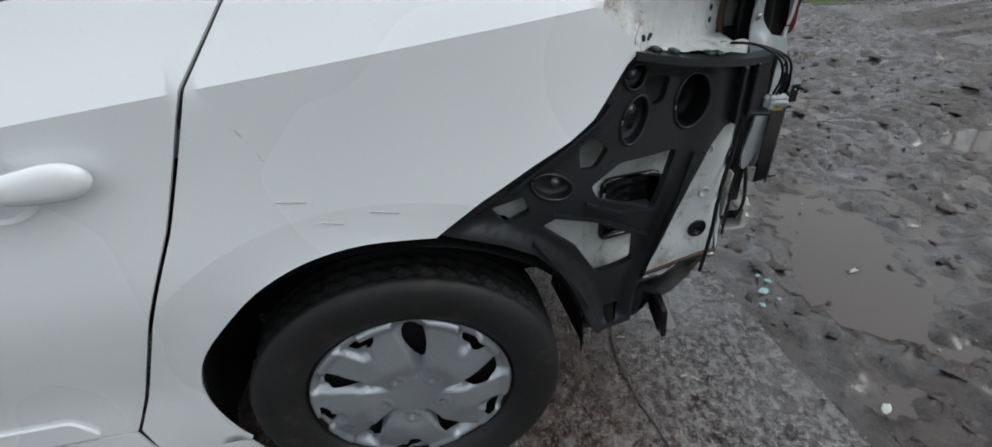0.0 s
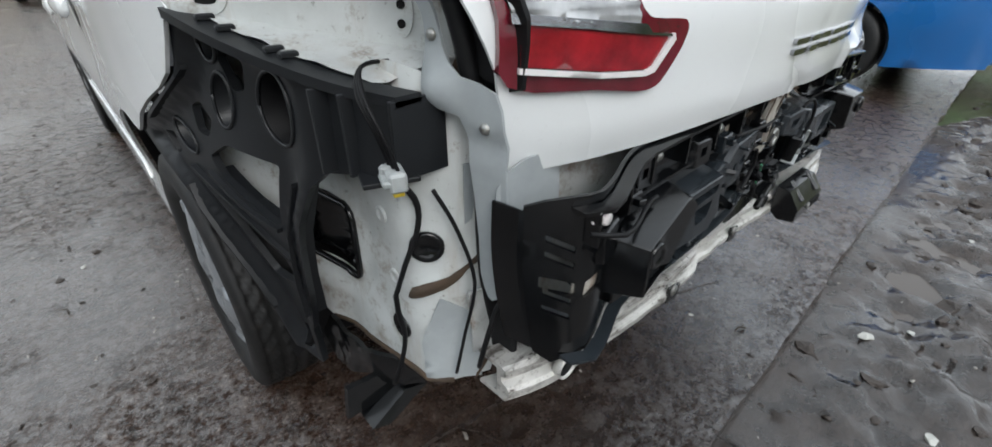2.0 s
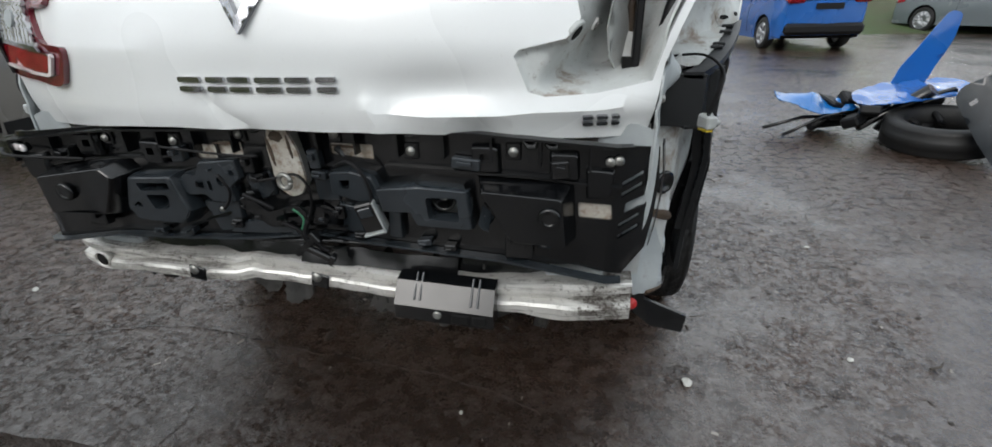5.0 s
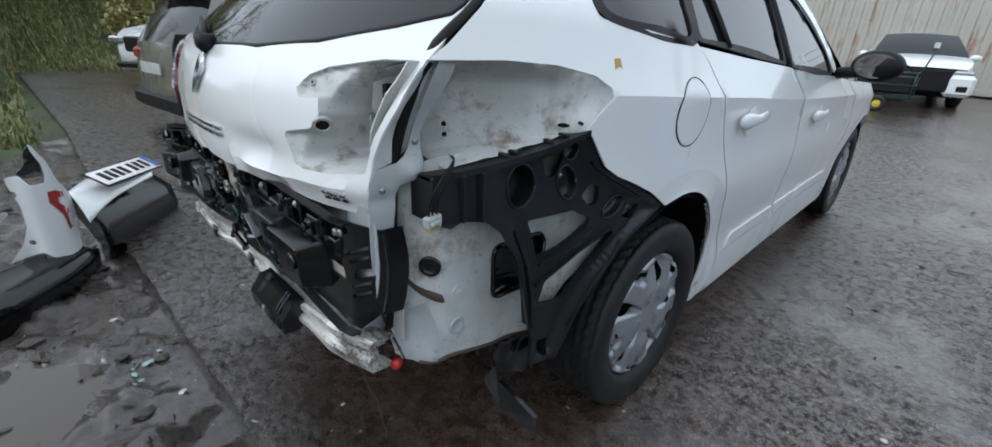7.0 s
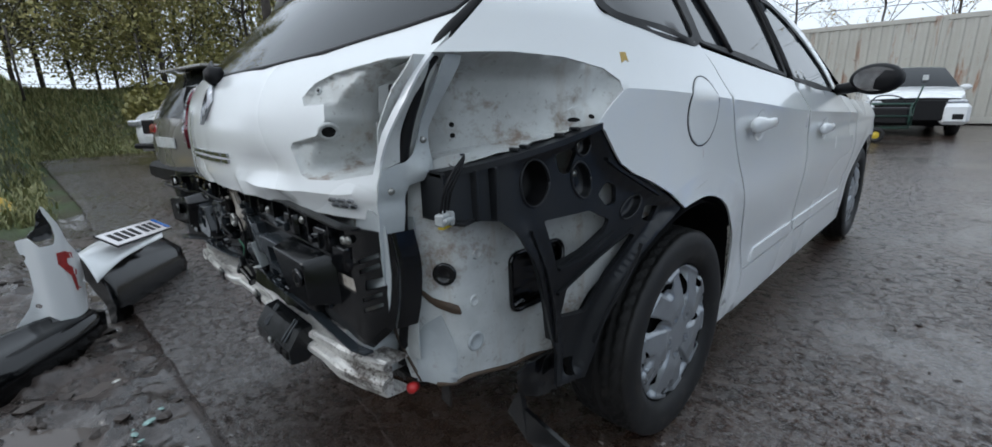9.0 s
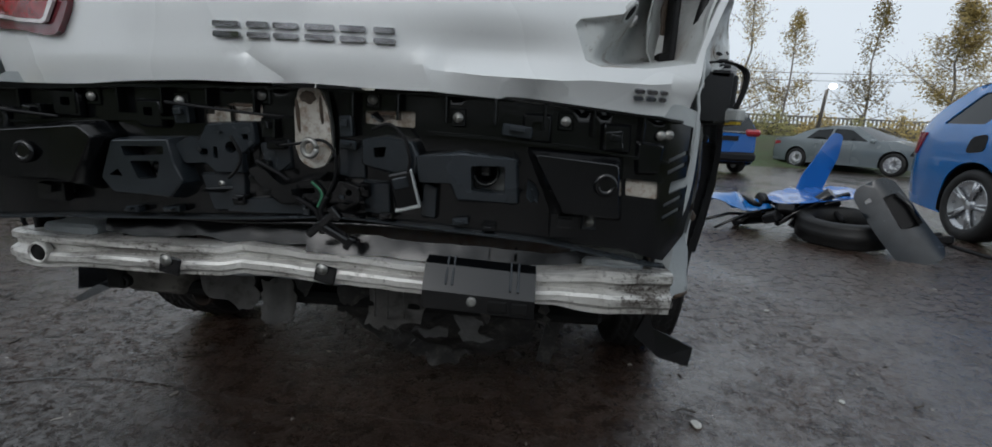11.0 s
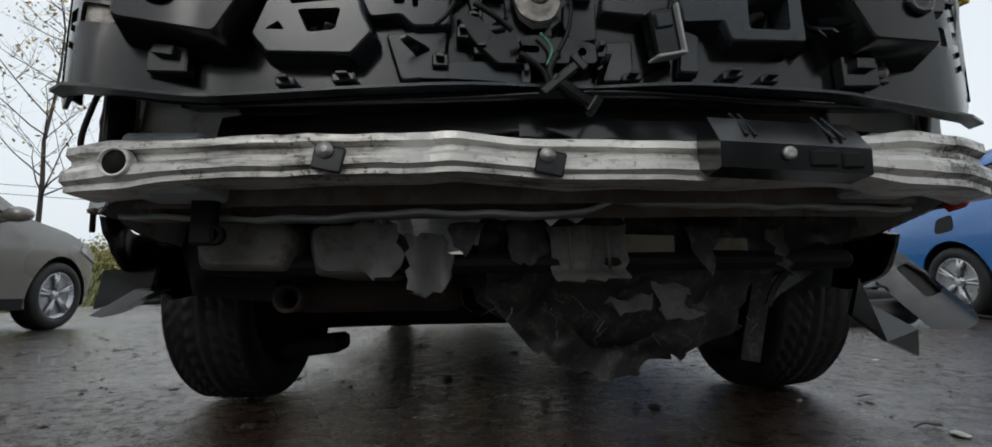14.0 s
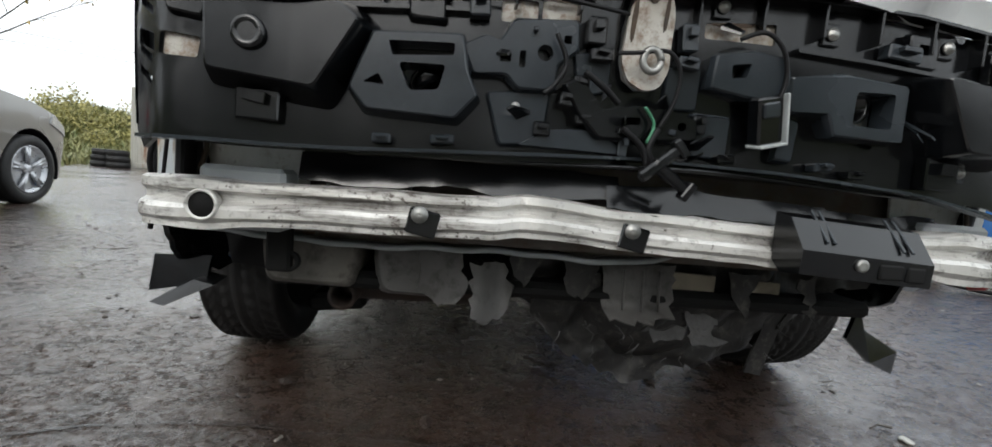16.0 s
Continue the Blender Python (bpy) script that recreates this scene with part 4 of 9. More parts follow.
# surviving lamp on the other side of the tailgate
red = [(-.638, .908), (-.542, .894), (-.483, .890), (-.476, .893), (-.456, .918), (-.458, .923), (-.497, .927), (-.57, .936), (-.638, .946)]
rim = [(-.648, .888), (-.546, .874), (-.485, .865), (-.460, .868), (-.447, .880), (-.430, .905), (-.422, .926), (-.424, .935), (-.433, .939), (-.474, .942), (-.485, .948), (-.492, .957), (-.506, .993), (-.505, 1.004), (-.470, 1.006), (-.455, 1.018), (-.456, 1.042), (-.478, 1.058), (-.54, 1.068), (-.655, 1.074), (-.655, .95)]
bm = B()
sheet(bm, rounded(rim, True, 3), on_tail(.010), step=.025, thick=.016)
lamp = part("tail_lamp", bm, DARK_RED, gate_ob, "red and clear tail lamp")
bm = B()
sheet(bm, red, on_tail(.0135), step=.016, thick=.006)
part("red_lens", bm, RED_LENS, lamp)
bm = B()
sheet(bm, [(-.641, .901), (-.545, .887), (-.486, .883), (-.473, .886), (-.448, .919), (-.451, .926), (-.457, .922), (-.477, .893), (-.486, .889), (-.545, .893), (-.641, .907)], on_tail(.0165), step=.012, thick=.005)
part("light_strip", bm, LENS_WHITE, lamp)
bm = B()
sheet(bm, soft_corners([(-.646, .953), (-.57, .944), (-.496, .936), (-.506, .965), (-.520, 1.008), (-.522, 1.056), (-.56, 1.060), (-.65, 1.064)], .006), lambda u, v: Vector((u, tail(u, v) - .016 - .002 * math.sin(v * 500) - .0015 * math.sin(u * 420), v)), step=.006, thick=.006)
clear = part("clear_lens", bm, CLEAR_LENS, lamp)
bm = B()
sheet(bm, circle(-.572, .988, .016, .016, 20), lambda u, v: Vector((u, tail(u, v) - .0195, v)), step=.008, thick=.004)
part("bulb", bm, GREY_METAL, clear)
bm = B()
sheet(bm, [(-.648, .956), (-.57, .947), (-.494, .938), (-.486, .929), (-.458, .926), (-.456, .923), (-.497, .928), (-.57, .938), (-.648, .947)], on_tail(.018), step=.014, thick=.005)
part("chrome_band", bm, CHROME, lamp)

# paper tag, drip and scratches on the paint
TAG = surface("yellow_tag", (.55, .38, .10), None, .6, .7, coarse=40)
SCRATCH = surface("grey_scratch", (.58, .58, .57), (.42, .42, .41), .5, .6, coarse=60)
for s, nm, ol, mt in ((1, "tag", [(-.352, 1.085), (-.335, 1.086), (-.333, 1.066), (-.340, 1.070), (-.354, 1.064)], TAG), (1, "drip", [(-.02, .846), (-.016, .862), (-.012, .846), (-.016, .838)], LENS_WHITE), (-1, "scratch", [(.106, .918), (.112, .930), (.113, .929), (.107, .917)], SCRATCH), (-1, "scratch", [(.092, .882), (.098, .894), (.099, .893), (.093, .881)], SCRATCH),
                      (-1, "scratch", [(-.06, .776), (-.02, .786), (-.02, .7845), (-.06, .7745)], SCRATCH), (-1, "scratch", [(.02, .772), (.05, .781), (.05, .7795), (.02, .7705)], SCRATCH), (-1, "scratch", [(.06, .815), (.10, .822), (.10, .8205), (.06, .8135)], SCRATCH), (1, "scratch", [(-.05, .760), (.02, .775), (.02, .7735), (-.05, .7585)], SCRATCH)):
    bm = B()
    sheet(bm, ol, side_of(s, -.0012), step=.02, thick=s * .0008)
    part(nm, bm, mt, car)

# lamp pockets in the quarter panels
for s in (-1, 1):
    pocket = lamp_edge + [(-.47, .905), (-.60, .868), (-.745, .855), (-.765, .95), (-.755, 1.05)]
    pk = np.array(pocket)

    def pocket_fn(u, v):
        d = float(edge_distance([u], [v], np.array(lamp_edge + lamp_edge[::-1]))[0])
        deep = .022 + .50 * max(0.0, -.42 - u) * smooth(-.42, -.5, u) * .85
        x = half_width(u, v) - .003 - smooth(0, .035, d) * min(deep, .145)
        x += .006 * fbm(u * 1.5, v, 9, 3) - .010 * math.exp(-((u + .60) / .05)**2 - ((v - .985) / .05)**2) + .012 * smooth(.905, .875, v)
        return Vector((s * x, u, v))

    bm = B()
    sheet(bm, pocket, pocket_fn, step=.016, thick=s * .003)
    pan = part("lamp_pocket", bm, BARE_WHITE, car, "bare stained metal pocket of a missing tail lamp")
    for cy, cz, ry, rz in ((-.452, .957, .028, .023),):
        bm = B()
        sheet(bm, circle(cy, cz, ry, rz, 18), lambda u, v: pocket_fn(u, v) + Vector((s * .003, 0, 0)), step=.012, thick=s * .003)
        o = part("pressed_pad", bm, BARE_WHITE, pan)
        for hy, hz, a, b_ in ((cy - .011, cz - .003, .0078, .0046), (cy + .011, cz + .003, .0038, .0042)):
            bm = B()
            sheet(bm, circle(hy, hz, a, b_, 14), lambda u, v: pocket_fn(u, v) + Vector((s * .005, 0, 0)), step=.006, thick=s * .003)
            part("slot", bm, DARK, o)
    for cy, cz, ry, rz in ((-.652, .942, .010, .026), (-.672, .878, .011, .015)):
        bm = B()
        sheet(bm, circle(cy, cz, ry, rz, 18), lambda u, v: pocket_fn(u, v) + Vector((s * .004, 0, 0)), holes=[] if rz > .02 else [circle(cy, cz, ry * .5, rz * .5, 12)], step=.01, thick=s * .005)
        o = part("pressed_ring", bm, BARE_WHITE, pan)
        if rz > .02:
            for dz in (-.011, .010):
                bm = B()
                sheet(bm, circle(cy, cz + dz, .0042, .0052, 10), lambda u, v: pocket_fn(u, v) + Vector((s * .006, 0, 0)), step=.006, thick=s * .003)
                part("slot", bm, DARK, o)
    # rust-brown sealant run at the back of the pocket
    bm = B()
    tube(bm, [pocket_fn(u, v) + Vector((s * .002, 0, 0)) for u, v in ((-.695, 1.02), (-.71, .98), (-.70, .94), (-.705, .90), (-.70, .868))], .009, 6)
    part("sealant", bm, BROWN_RUST, pan)

    # inner side wall below the pocket and round the corner
    wall_x = curve1d([-.80, -.775, -.745, -.715, -.68, -.52, -.40, -.30, -.12], [.585, .615, .655, .698, .714, .714, .762, .812, .850])

    fold = rounded([(-.784, .694), (-.767, .652), (-.738, .610), (-.703, .590)], False, 4)
    fold_loop = np.array(fold + fold[::-1][1:-1])

    def wall_fn(u, v):
        x = wall_x(u) + .004 * fbm(u, v, 5, 3) - .012 * smooth(.80, .9, v)
        x -= .012 * smooth(.012, .0, abs(math.hypot(u + .50, v - .61) - .105))
        x += .022 * smooth(.56, .44, v) * smooth(-.69, -.74, u)
        x += .010 * math.exp(-(float(edge_distance([u], [v], fold_loop)[0]) / .010)**2)
        x -= .005 * math.exp(-((v - .56 + .12 * (u + .62)) / .006)**2) * smooth(-.70, -.67, u) * smooth(-.60, -.63, u)
        return Vector((s * x, u, v))

    wall_o = [(-.41, .44), (-.45, .40), (-.55, .402), (-.64, .42), (-.69, .432), (-.745, .425), (-.778, .44), (-.795, .60), (-.795, .86), (-.70, .90), (-.40, .90), (-.30, .835), (-.13, .772), (-.13, .715), (-.22, .700), (-.29, .63), (-.36, .54)]
    vent_o = soft_corners([(-.425, .685), (-.560, .668), (-.560, .545), (-.535, .535), (-.425, .552)], .02)
    bm = B()
    sheet(bm, resample(wall_o, .05), wall_fn, holes=[vent_o], step=.02, thick=s * .004)
    inner = part("inner_wing", bm, BARE_WHITE, car, "stained white inner wing laid bare")
    bm = B()
    sheet(bm, vent_o, lambda u, v: wall_fn(u, v) - Vector((s * (.018 + .006 * math.sin(v * 300)), 0, 0)), step=.010, thick=s * .004)
    vent = part("air_vent", bm, PLASTIC, inner)
    bm = B()
    tube(bm, [wall_fn(u, v) + Vector((s * .003, 0, 0)) for u, v in vent_o + vent_o[:1]], .006, 6)
    part("vent_rim", bm, PLASTIC, vent)
    for cy, cz, r, mt in ((-.665, .507, .022, PLASTIC if s < 0 else GREY_METAL), (-.722, .668, .024, PLASTIC), (-.655, .70, .013, BARE_WHITE), (-.665, .60, .013, BARE_WHITE), (-.60, .83, .016, BARE_WHITE)):
        bm = B()
        c = wall_fn(cy, cz)
        nn = (wall_fn(cy + .002, cz) - c).cross(wall_fn(cy, cz + .002) - c).normalized()
        if nn.x * s < 0:
            nn = -nn
        rot = nn.to_track_quat("Z", "Y").to_matrix().to_4x4()
        lathe(bm, [(0, .0016), (r * .60, .0016), (r * .66, .0034), (r * .9, .0034), (r, .001), (r, -.004)], Matrix.Translation(c) @ rot, 18)
        part("grommet", bm, mt, inner)
    bm = B()
    ragged = [(u + .002 - .004 * fbm(u, v, 40, 2), v - .011 - .005 * fbm(u, v, 30, 2)) for u, v in fold] + [(u + .003 * fbm(u, v, 50, 2), v + .010 + .005 * fbm(u, v, 26, 2)) for u, v in reversed(fold)]
    sheet(bm, ragged, lambda u, v: wall_fn(u, v) + Vector((s * .0025, 0, 0)), step=.006, thick=s * .002)
    part("sealant", bm, BROWN_RUST, inner, "brown cracked sealant along a fold")
    bm = B()
    tube(bm, [wall_fn(u, v) for u, v in rounded([(-.785, .60), (-.788, .54), (-.775, .47), (-.765, .43)], False)], .004, 6, .8)
    part("sealant", bm, BROWN_RUST, inner)
    bm = B()
    tube(bm, [wall_fn(u, v) + Vector((s * .001, 0, 0)) for u, v in rounded([(-.745, .428), (-.69, .435), (-.64, .424), (-.55, .405), (-.45, .402)], False)], .0055, 6, .8)
    part("sealant", bm, BROWN_RUST, inner)
    bm = B()
    sheet(bm, [(-.730, .580), (-.752, .552), (-.768, .50), (-.772, .432), (-.722, .430), (-.712, .50)], lambda u, v: wall_fn(u, v) + Vector((s * (.004 + .004 * fbm(u, v, 26, 2)), 0, 0)), step=.010, thick=s * .002)
    part("corner_patch", bm, GREY_METAL, inner, "scraped grey corner of the inner wing")
    if s < 0:
        bm = B()
        tube(bm, [wall_fn(u, v) - Vector((d, 0, 0)) for u, v, d in rounded([(-.700, .790, .020), (-.722, .745, .012), (-.720, .692, .010), (-.702, .635, .012), (-.690, .575, .018), (-.694, .515, .016), (-.685, .455, .020), (-.672, .405, .030)], False, 4)], .0042, 6)
        part("dangling_cable", bm, SEAL, inner, "thin black cable hanging down")
        bm = B()
        tube(bm, [Vector(p) for p in rounded([(-.617, -.812, .602), (-.640, -.808, .597), (-.655, -.806, .562), (-.667, -.802, .517), (-.664, -.790, .480)], False, 4)], .0040, 6)
        part("dangling_cable", bm, SEAL, inner)
    # added near-black sheet behind, standing for the shade inside the body
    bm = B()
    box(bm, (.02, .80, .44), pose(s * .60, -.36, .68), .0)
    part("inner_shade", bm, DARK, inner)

    # grey corner flange beside the tailgate, hinge swelling, black filler
    bm = B()
    fl = [(-.705, 1.08), (-.722, 1.03), (-.750, .95), (-.747, .892), (-.757, .862), (-.795, .850), (-.803, .81), (-.811, .755), (-.813, .70), (-.808, .64), (-.818, .602), (-.832, .605), (-.848, .64), (-.857, .72), (-.855, .80), (-.852, .842), (-.842, .880), (-.80, .893), (-.775, .92), (-.768, .95), (-.752, 1.03), (-.735, 1.08)]

    def fl_fn(u, v):
        x = .657 + .18 * (u + .83) - .012 * smooth(.75, .6, v) + .045 * smooth(.93, 1.075, v)
        x += .024 * math.exp(-((u + .772) / .024)**2 - ((v - .876) / .024)**2) - .004 * smooth(.835, .83, v) * smooth(.80, .82, v)
        return Vector((s * x, u, v))

    sheet(bm, rounded(fl, True, 2), fl_fn, step=.010, thick=s * .004)
    fo = part("corner_flange", bm, GREY_METAL, car, "bare grey steel flange at the body corner")
    for by_, bz_ in ((-.760, .93), (-.828, .842)):
        bm = B()
        lathe(bm, [(0, .004), (.005, .004), (.007, 0), (.007, -.004)], Matrix.Translation(fl_fn(by_, bz_)) @ pose(0, 0, 0, 0, s * 90, 0), 10)
        part("screw", bm, BOLT_M, fo)
    if s < 0:
        bm = B()
        sheet(bm, [(-.735, 1.075), (-.752, 1.03), (-.768, .95), (-.775, .92), (-.80, .893), (-.842, .880), (-.862, .885), (-.868, .95), (-.85, 1.03), (-.83, 1.075)][::-1], lambda u, v: Vector((s * (.645 + .045 * smooth(.93, 1.075, v) - .12 * max(0, -.80 - u)), u, v)), step=.02, thick=s * .006)
        part("lamp_gasket", bm, SEAL, car)
    else:
        bm = B()
        sheet(bm, [(-.735, 1.075), (-.752, 1.03), (-.768, .95), (-.775, .92), (-.80, .893), (-.842, .880), (-.842, .95), (-.825, 1.02), (-.79, 1.075)][::-1], lambda u, v: Vector((.654 + .045 * smooth(.93, 1.075, v) - .10 * max(0, -.80 - u), u, v)), step=.012, thick=.004)
        part("tailgate_return", bm, BARE_WHITE, car, "bare folded edge of the tailgate")
    # folded plate under the tailgate corner
    bm = B()
    sheet(bm, [(s * .652, .785), (s * .50, .790), (s * .36, .797), (s * .36, .778), (s * .50, .760), (s * .60, .735), (s * .650, .70)][::s], lambda u, v: Vector((u, tail(u, .80) + .028 + .06 * (.79 - v), v)), holes=[circle(s * .565, .768, .007, .006, 12), circle(s * .590, .765, .006, .006, 12)], step=.02, thick=.003)
    part("corner_plate", bm, GREY_METAL, fo)
    # end of the rear panel, a pale leaf beside the carrier
    bm = B()
    sheet(bm, rounded([(s * .648, .795), (s * .660, .72), (s * .655, .64), (s * .640, .598), (s * .615, .60), (s * .57, .64), (s * .56, .79)][::s], True, 3), lambda u, v: Vector((u, -.852 + .9 * max(0.0, abs(u) - .645)**1.2 + .004 * fbm(u, v, 9, 2), v)), step=.016, thick=.003)
    part("end_plate", bm, GREY_METAL, fo, "pale grey end of the rear panel")
    bm = B()
    tube(bm, [Vector((s * a, b_, c)) for a, b_, c in rounded([(.60, -.775, .46), (.632, -.775, .62), (.640, -.775, .80), (.655, -.760, .95), (.695, -.715, 1.085), (.715, -.628, 1.168), (.694, -.535, 1.255), (.655, -.465, 1.335), (.615, -.415, 1.390)], False, 5)], .012, 8)
    part("tailgate_seal", bm, SEAL, car)
    bm = B()
    box(bm, (.012, .09 if s < 0 else .05, .58), pose(s * (.62 if s < 0 else .612), -.80 if s < 0 else -.762, .74), .003)
    part("dark_gutter", bm, SEAL, car)

    # black plastic bumper bracket with its cut-outs
    bo = [(-.108, .720), (-.137, .740), (-.179, .764), (-.261, .805), (-.323, .831), (-.362, .857), (-.377, .880), (-.406, .942), (-.425, .945), (-.53, .915), (-.67, .885), (-.745, .874), (-.742, .790), (-.70, .782), (-.640, .772), (-.610, .745), (-.575, .68), (-.556, .631), (-.526, .53), (-.492, .43), (-.490, .345), (-.405, .340), (-.378, .40), (-.353, .481), (-.315, .566), (-.265, .632), (-.211, .672), (-.171, .692)]
    cuts = [soft_corners(h, .008) for h in (
        [(-.452, .902), (-.510, .888), (-.500, .850), (-.478, .846), (-.466, .870)],
        [(-.369, .734), (-.424, .763), (-.540, .757), (-.520, .690), (-.506, .645), (-.385, .703)],
        [(-.278, .680), (-.315, .694), (-.357, .676), (-.474, .590), (-.480, .520), (-.400, .512), (-.352, .600)],
        [(-.193, .738), (-.250, .748), (-.262, .717), (-.220, .700)],
        [(-.347, .808), (-.376, .819), (-.401, .793), (-.377, .764), (-.349, .769)])]
    def oval(cy, cz, ry, rz, ang):
        return [(cy + ry * math.cos(a) * math.cos(radians(ang)) - rz * math.sin(a) * math.sin(radians(ang)), cz + ry * math.cos(a) * math.sin(radians(ang)) + rz * math.sin(a) * math.cos(radians(ang))) for a in np.linspace(0, 2 * math.pi, 22, endpoint=False)]

    sockets = [((-.442, .902, .019, .022, 0), .016), ((-.446, .830, .024, .040, 15), .020), ((-.300, .752, .038, .021, 28), .018), ((-.560, .836, .035, .047, 0), .048)]
    cuts += [oval(*o) for o, _ in sockets]
    cuts.append(soft_corners([(-.425, .40), (-.46, .405), (-.455, .36), (-.43, .355)], .006))

    def br_fn(u, v):
        x = half_width(u, v) - .010
        x -= .016 * smooth(.012, .028, float(edge_distance([u], [v], np.array(bo))[0])) * smooth(-.62, -.55, u)
        x += .018 * smooth(-.64, -.76, u)
        return Vector((s * x, u, v))

    bm = B()
    sheet(bm, bo, br_fn, holes=cuts, step=.012, thick=s * .012)
    br = part("bumper_bracket", bm, BRACKET, car, "black moulded bumper bracket with cut-outs")
    # ledge along its upper edge, arm box and ribs
    bm = B()
    topl = [(-.425, .943), (-.53, .914), (-.67, .884), (-.745, .873)]
    loft(bm, [[Vector((s * (half_width(u, v) + .006), u, v + .004)), Vector((s * (half_width(u, v) + .006), u, v - .008)), Vector((s * (half_width(u, v) - .026), u, v - .006)), Vector((s * (half_width(u, v) - .026), u, v + .004))] for u, v in rounded(topl, False, 4)], closed=True, flat=True)
    part("ledge", bm, BRACKET, br)
    bm = B()
    lip = rounded([(-.430, .943), (-.53, .916), (-.62, .896), (-.70, .880)], False, 6)
    loft(bm, [[Vector((s * (half_width(u, v) - a), u, v + h + .006 * fbm(u, a, 22, 2))) for a, h in ((.022, .006), (.040, .002), (.075, .008), (.13, .016))] for u, v in lip], closed=False, caps=False)
    part("pocket_floor", bm, BARE_WHITE, car, "stained white bottom of the lamp pocket")
    for u in (-.47, -.505, -.58, -.60):
        bm = B()
        v = float(np.interp(-u, [.425, .53, .67], [.943, .914, .884]))
        box(bm, (.022, .012, .008), pose(s * (half_width(u, v) - .02), u, v + .006), .002)
        part("clip", bm, BRACKET, br)
    for u, v, hh in ((-.655, .828, .10), (-.690, .828, .095), (-.742, .828, .09)):
        bm = B()
        box(bm, (.07, .006, hh), pose(s * (half_width(u, v) - .025), u, v), .001)
        part("rib", bm, BRACKET, br)
    bm = B()
    box(bm, (.065, .10, .006), pose(s * (half_width(-.69, .78) - .035), -.692, .782, 0, 0, s * 20), .001)
    part("shelf", bm, BRACKET, br)
    for o, deep in sockets:
        rim_o = oval(*o)
        ro_ = np.array(rim_o)
        cup = lambda u, v: br_fn(u, v) - Vector((s * deep, 0, 0))
        bm = B()
        loft(bm, [[br_fn(o[0] + f_ * (u - o[0]), o[1] + f_ * (v - o[1])) - Vector((s * deep * d_, 0, 0)) for u, v in rim_o] for f_, d_ in ((1.0, 0.0), (.97, .25), (.93, .8), (.86, 1.0), (.4, 1.0), (.02, 1.0))], closed=True, caps=False)
        # the deep socket takes the blacker seal colour to stand for its inner shade
        ck = part("socket", bm, BRACKET if deep < .03 else SEAL, br)
        bm = B()
        tube(bm, [br_fn(u, v) + Vector((s * .001, 0, 0)) for u, v in rim_o + rim_o[:1]], .0028, 6)
        part("rim", bm, BRACKET, ck)
        if deep < .03:
            cc = cup(o[0] + (.010 if o[2] > o[3] else 0) * -1, o[1] + (.013 if o[3] > .03 else 0))
            bm = B()
            lathe(bm, [(0, .005), (.0035, .006), (.0042, .003), (.0085, .003), (.0085, 0)], Matrix.Translation(cc) @ pose(0, 0, 0, 0, s * 90, 0), 14)
            part("bolt", bm, BOLT_M, ck)
            cc = cup(o[0] + (.014 if o[2] > o[3] else 0), o[1] - (.016 if o[3] > .03 else 0))
            if o[3] > .023:
                bm = B()
                lathe(bm, [(0, .0012), (.0065, .0012), (.0065, -.002)], Matrix.Translation(cc) @ pose(0, 0, 0, 0, s * 90, 0), 12)
                part("slot", bm, DARK, ck)
    # folded webs along the struts
    for pts in (((-.225, .772), (-.36, .845), (-.392, .87)), ((-.30, .70), (-.40, .655), (-.50, .585)), ((-.265, .655), (-.345, .52), (-.385, .43)), ((-.575, .74), (-.53, .60), (-.50, .47)), ((-.36, .705), (-.43, .665), (-.505, .645))):
        rr = rounded(pts, False, 3)
        bm = B()
        loft(bm, [[br_fn(u, v) + Vector((s * .008, 0, .003)), br_fn(u, v) + Vector((s * .008, 0, -.003)), br_fn(u, v) + Vector((-s * .03, 0, -.003)), br_fn(u, v) + Vector((-s * .03, 0, .003))] for u, v in rr], closed=True, flat=True)
        part("web", bm, BRACKET, br)

    # wheel-arch liner
    bm = B()
    rings = []
    for a in np.linspace(-.15, math.pi + .15, 26):
        r = .375
        y, z = r * math.cos(a), HUB + .02 + r * math.sin(a)
        rings.append([(s * (half_width(y, max(.28, min(z, .72))) - .015), y, z), (s * .78, y * 1.02, z + .02), (s * .56, y * 1.0, z)])
    loft(bm, rings)
    part("arch_liner", bm, SEAL, car)
    bm = B()
    rings = []
    for a in np.linspace(-.1, math.pi + .1, 20):
        y, z = WHEELBASE + .37 * math.cos(a), HUB + .02 + .37 * math.sin(a)
        rings.append([(s * .86, y, z), (s * .56, y, z)])
    loft(bm, rings)
    part("arch_liner", bm, SEAL, car)
    # near-black sheets close the arches, with the inner shade in their colour
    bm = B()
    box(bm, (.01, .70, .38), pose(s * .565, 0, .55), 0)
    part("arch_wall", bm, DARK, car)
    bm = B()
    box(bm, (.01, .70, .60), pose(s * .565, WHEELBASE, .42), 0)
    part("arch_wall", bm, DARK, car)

# lower valance bits behind the rear wheels
for s in (-1, 1):
    bm = B()
    sheet(bm, resample([(-.40, .34), (-.45, .408), (-.54, .410)] + ([(-.64, .424), (-.705, .428), (-.70, .400), (-.66, .372), (-.62, .345)] if s < 0 else [(-.575, .40)]) + [(-.56, .335), (-.52, .318), (-.44, .288), (-.39, .295)], .02), lambda u, v: Vector((s * (.748 - .30 * max(0, -.55 - u) + .03 * (v - .35) + .016 * fbm(u, v, 14, 2)), u, v)), step=.016, thick=s * .008)
    part("torn_arch_liner", bm, PLASTIC, car, "torn black arch liner")

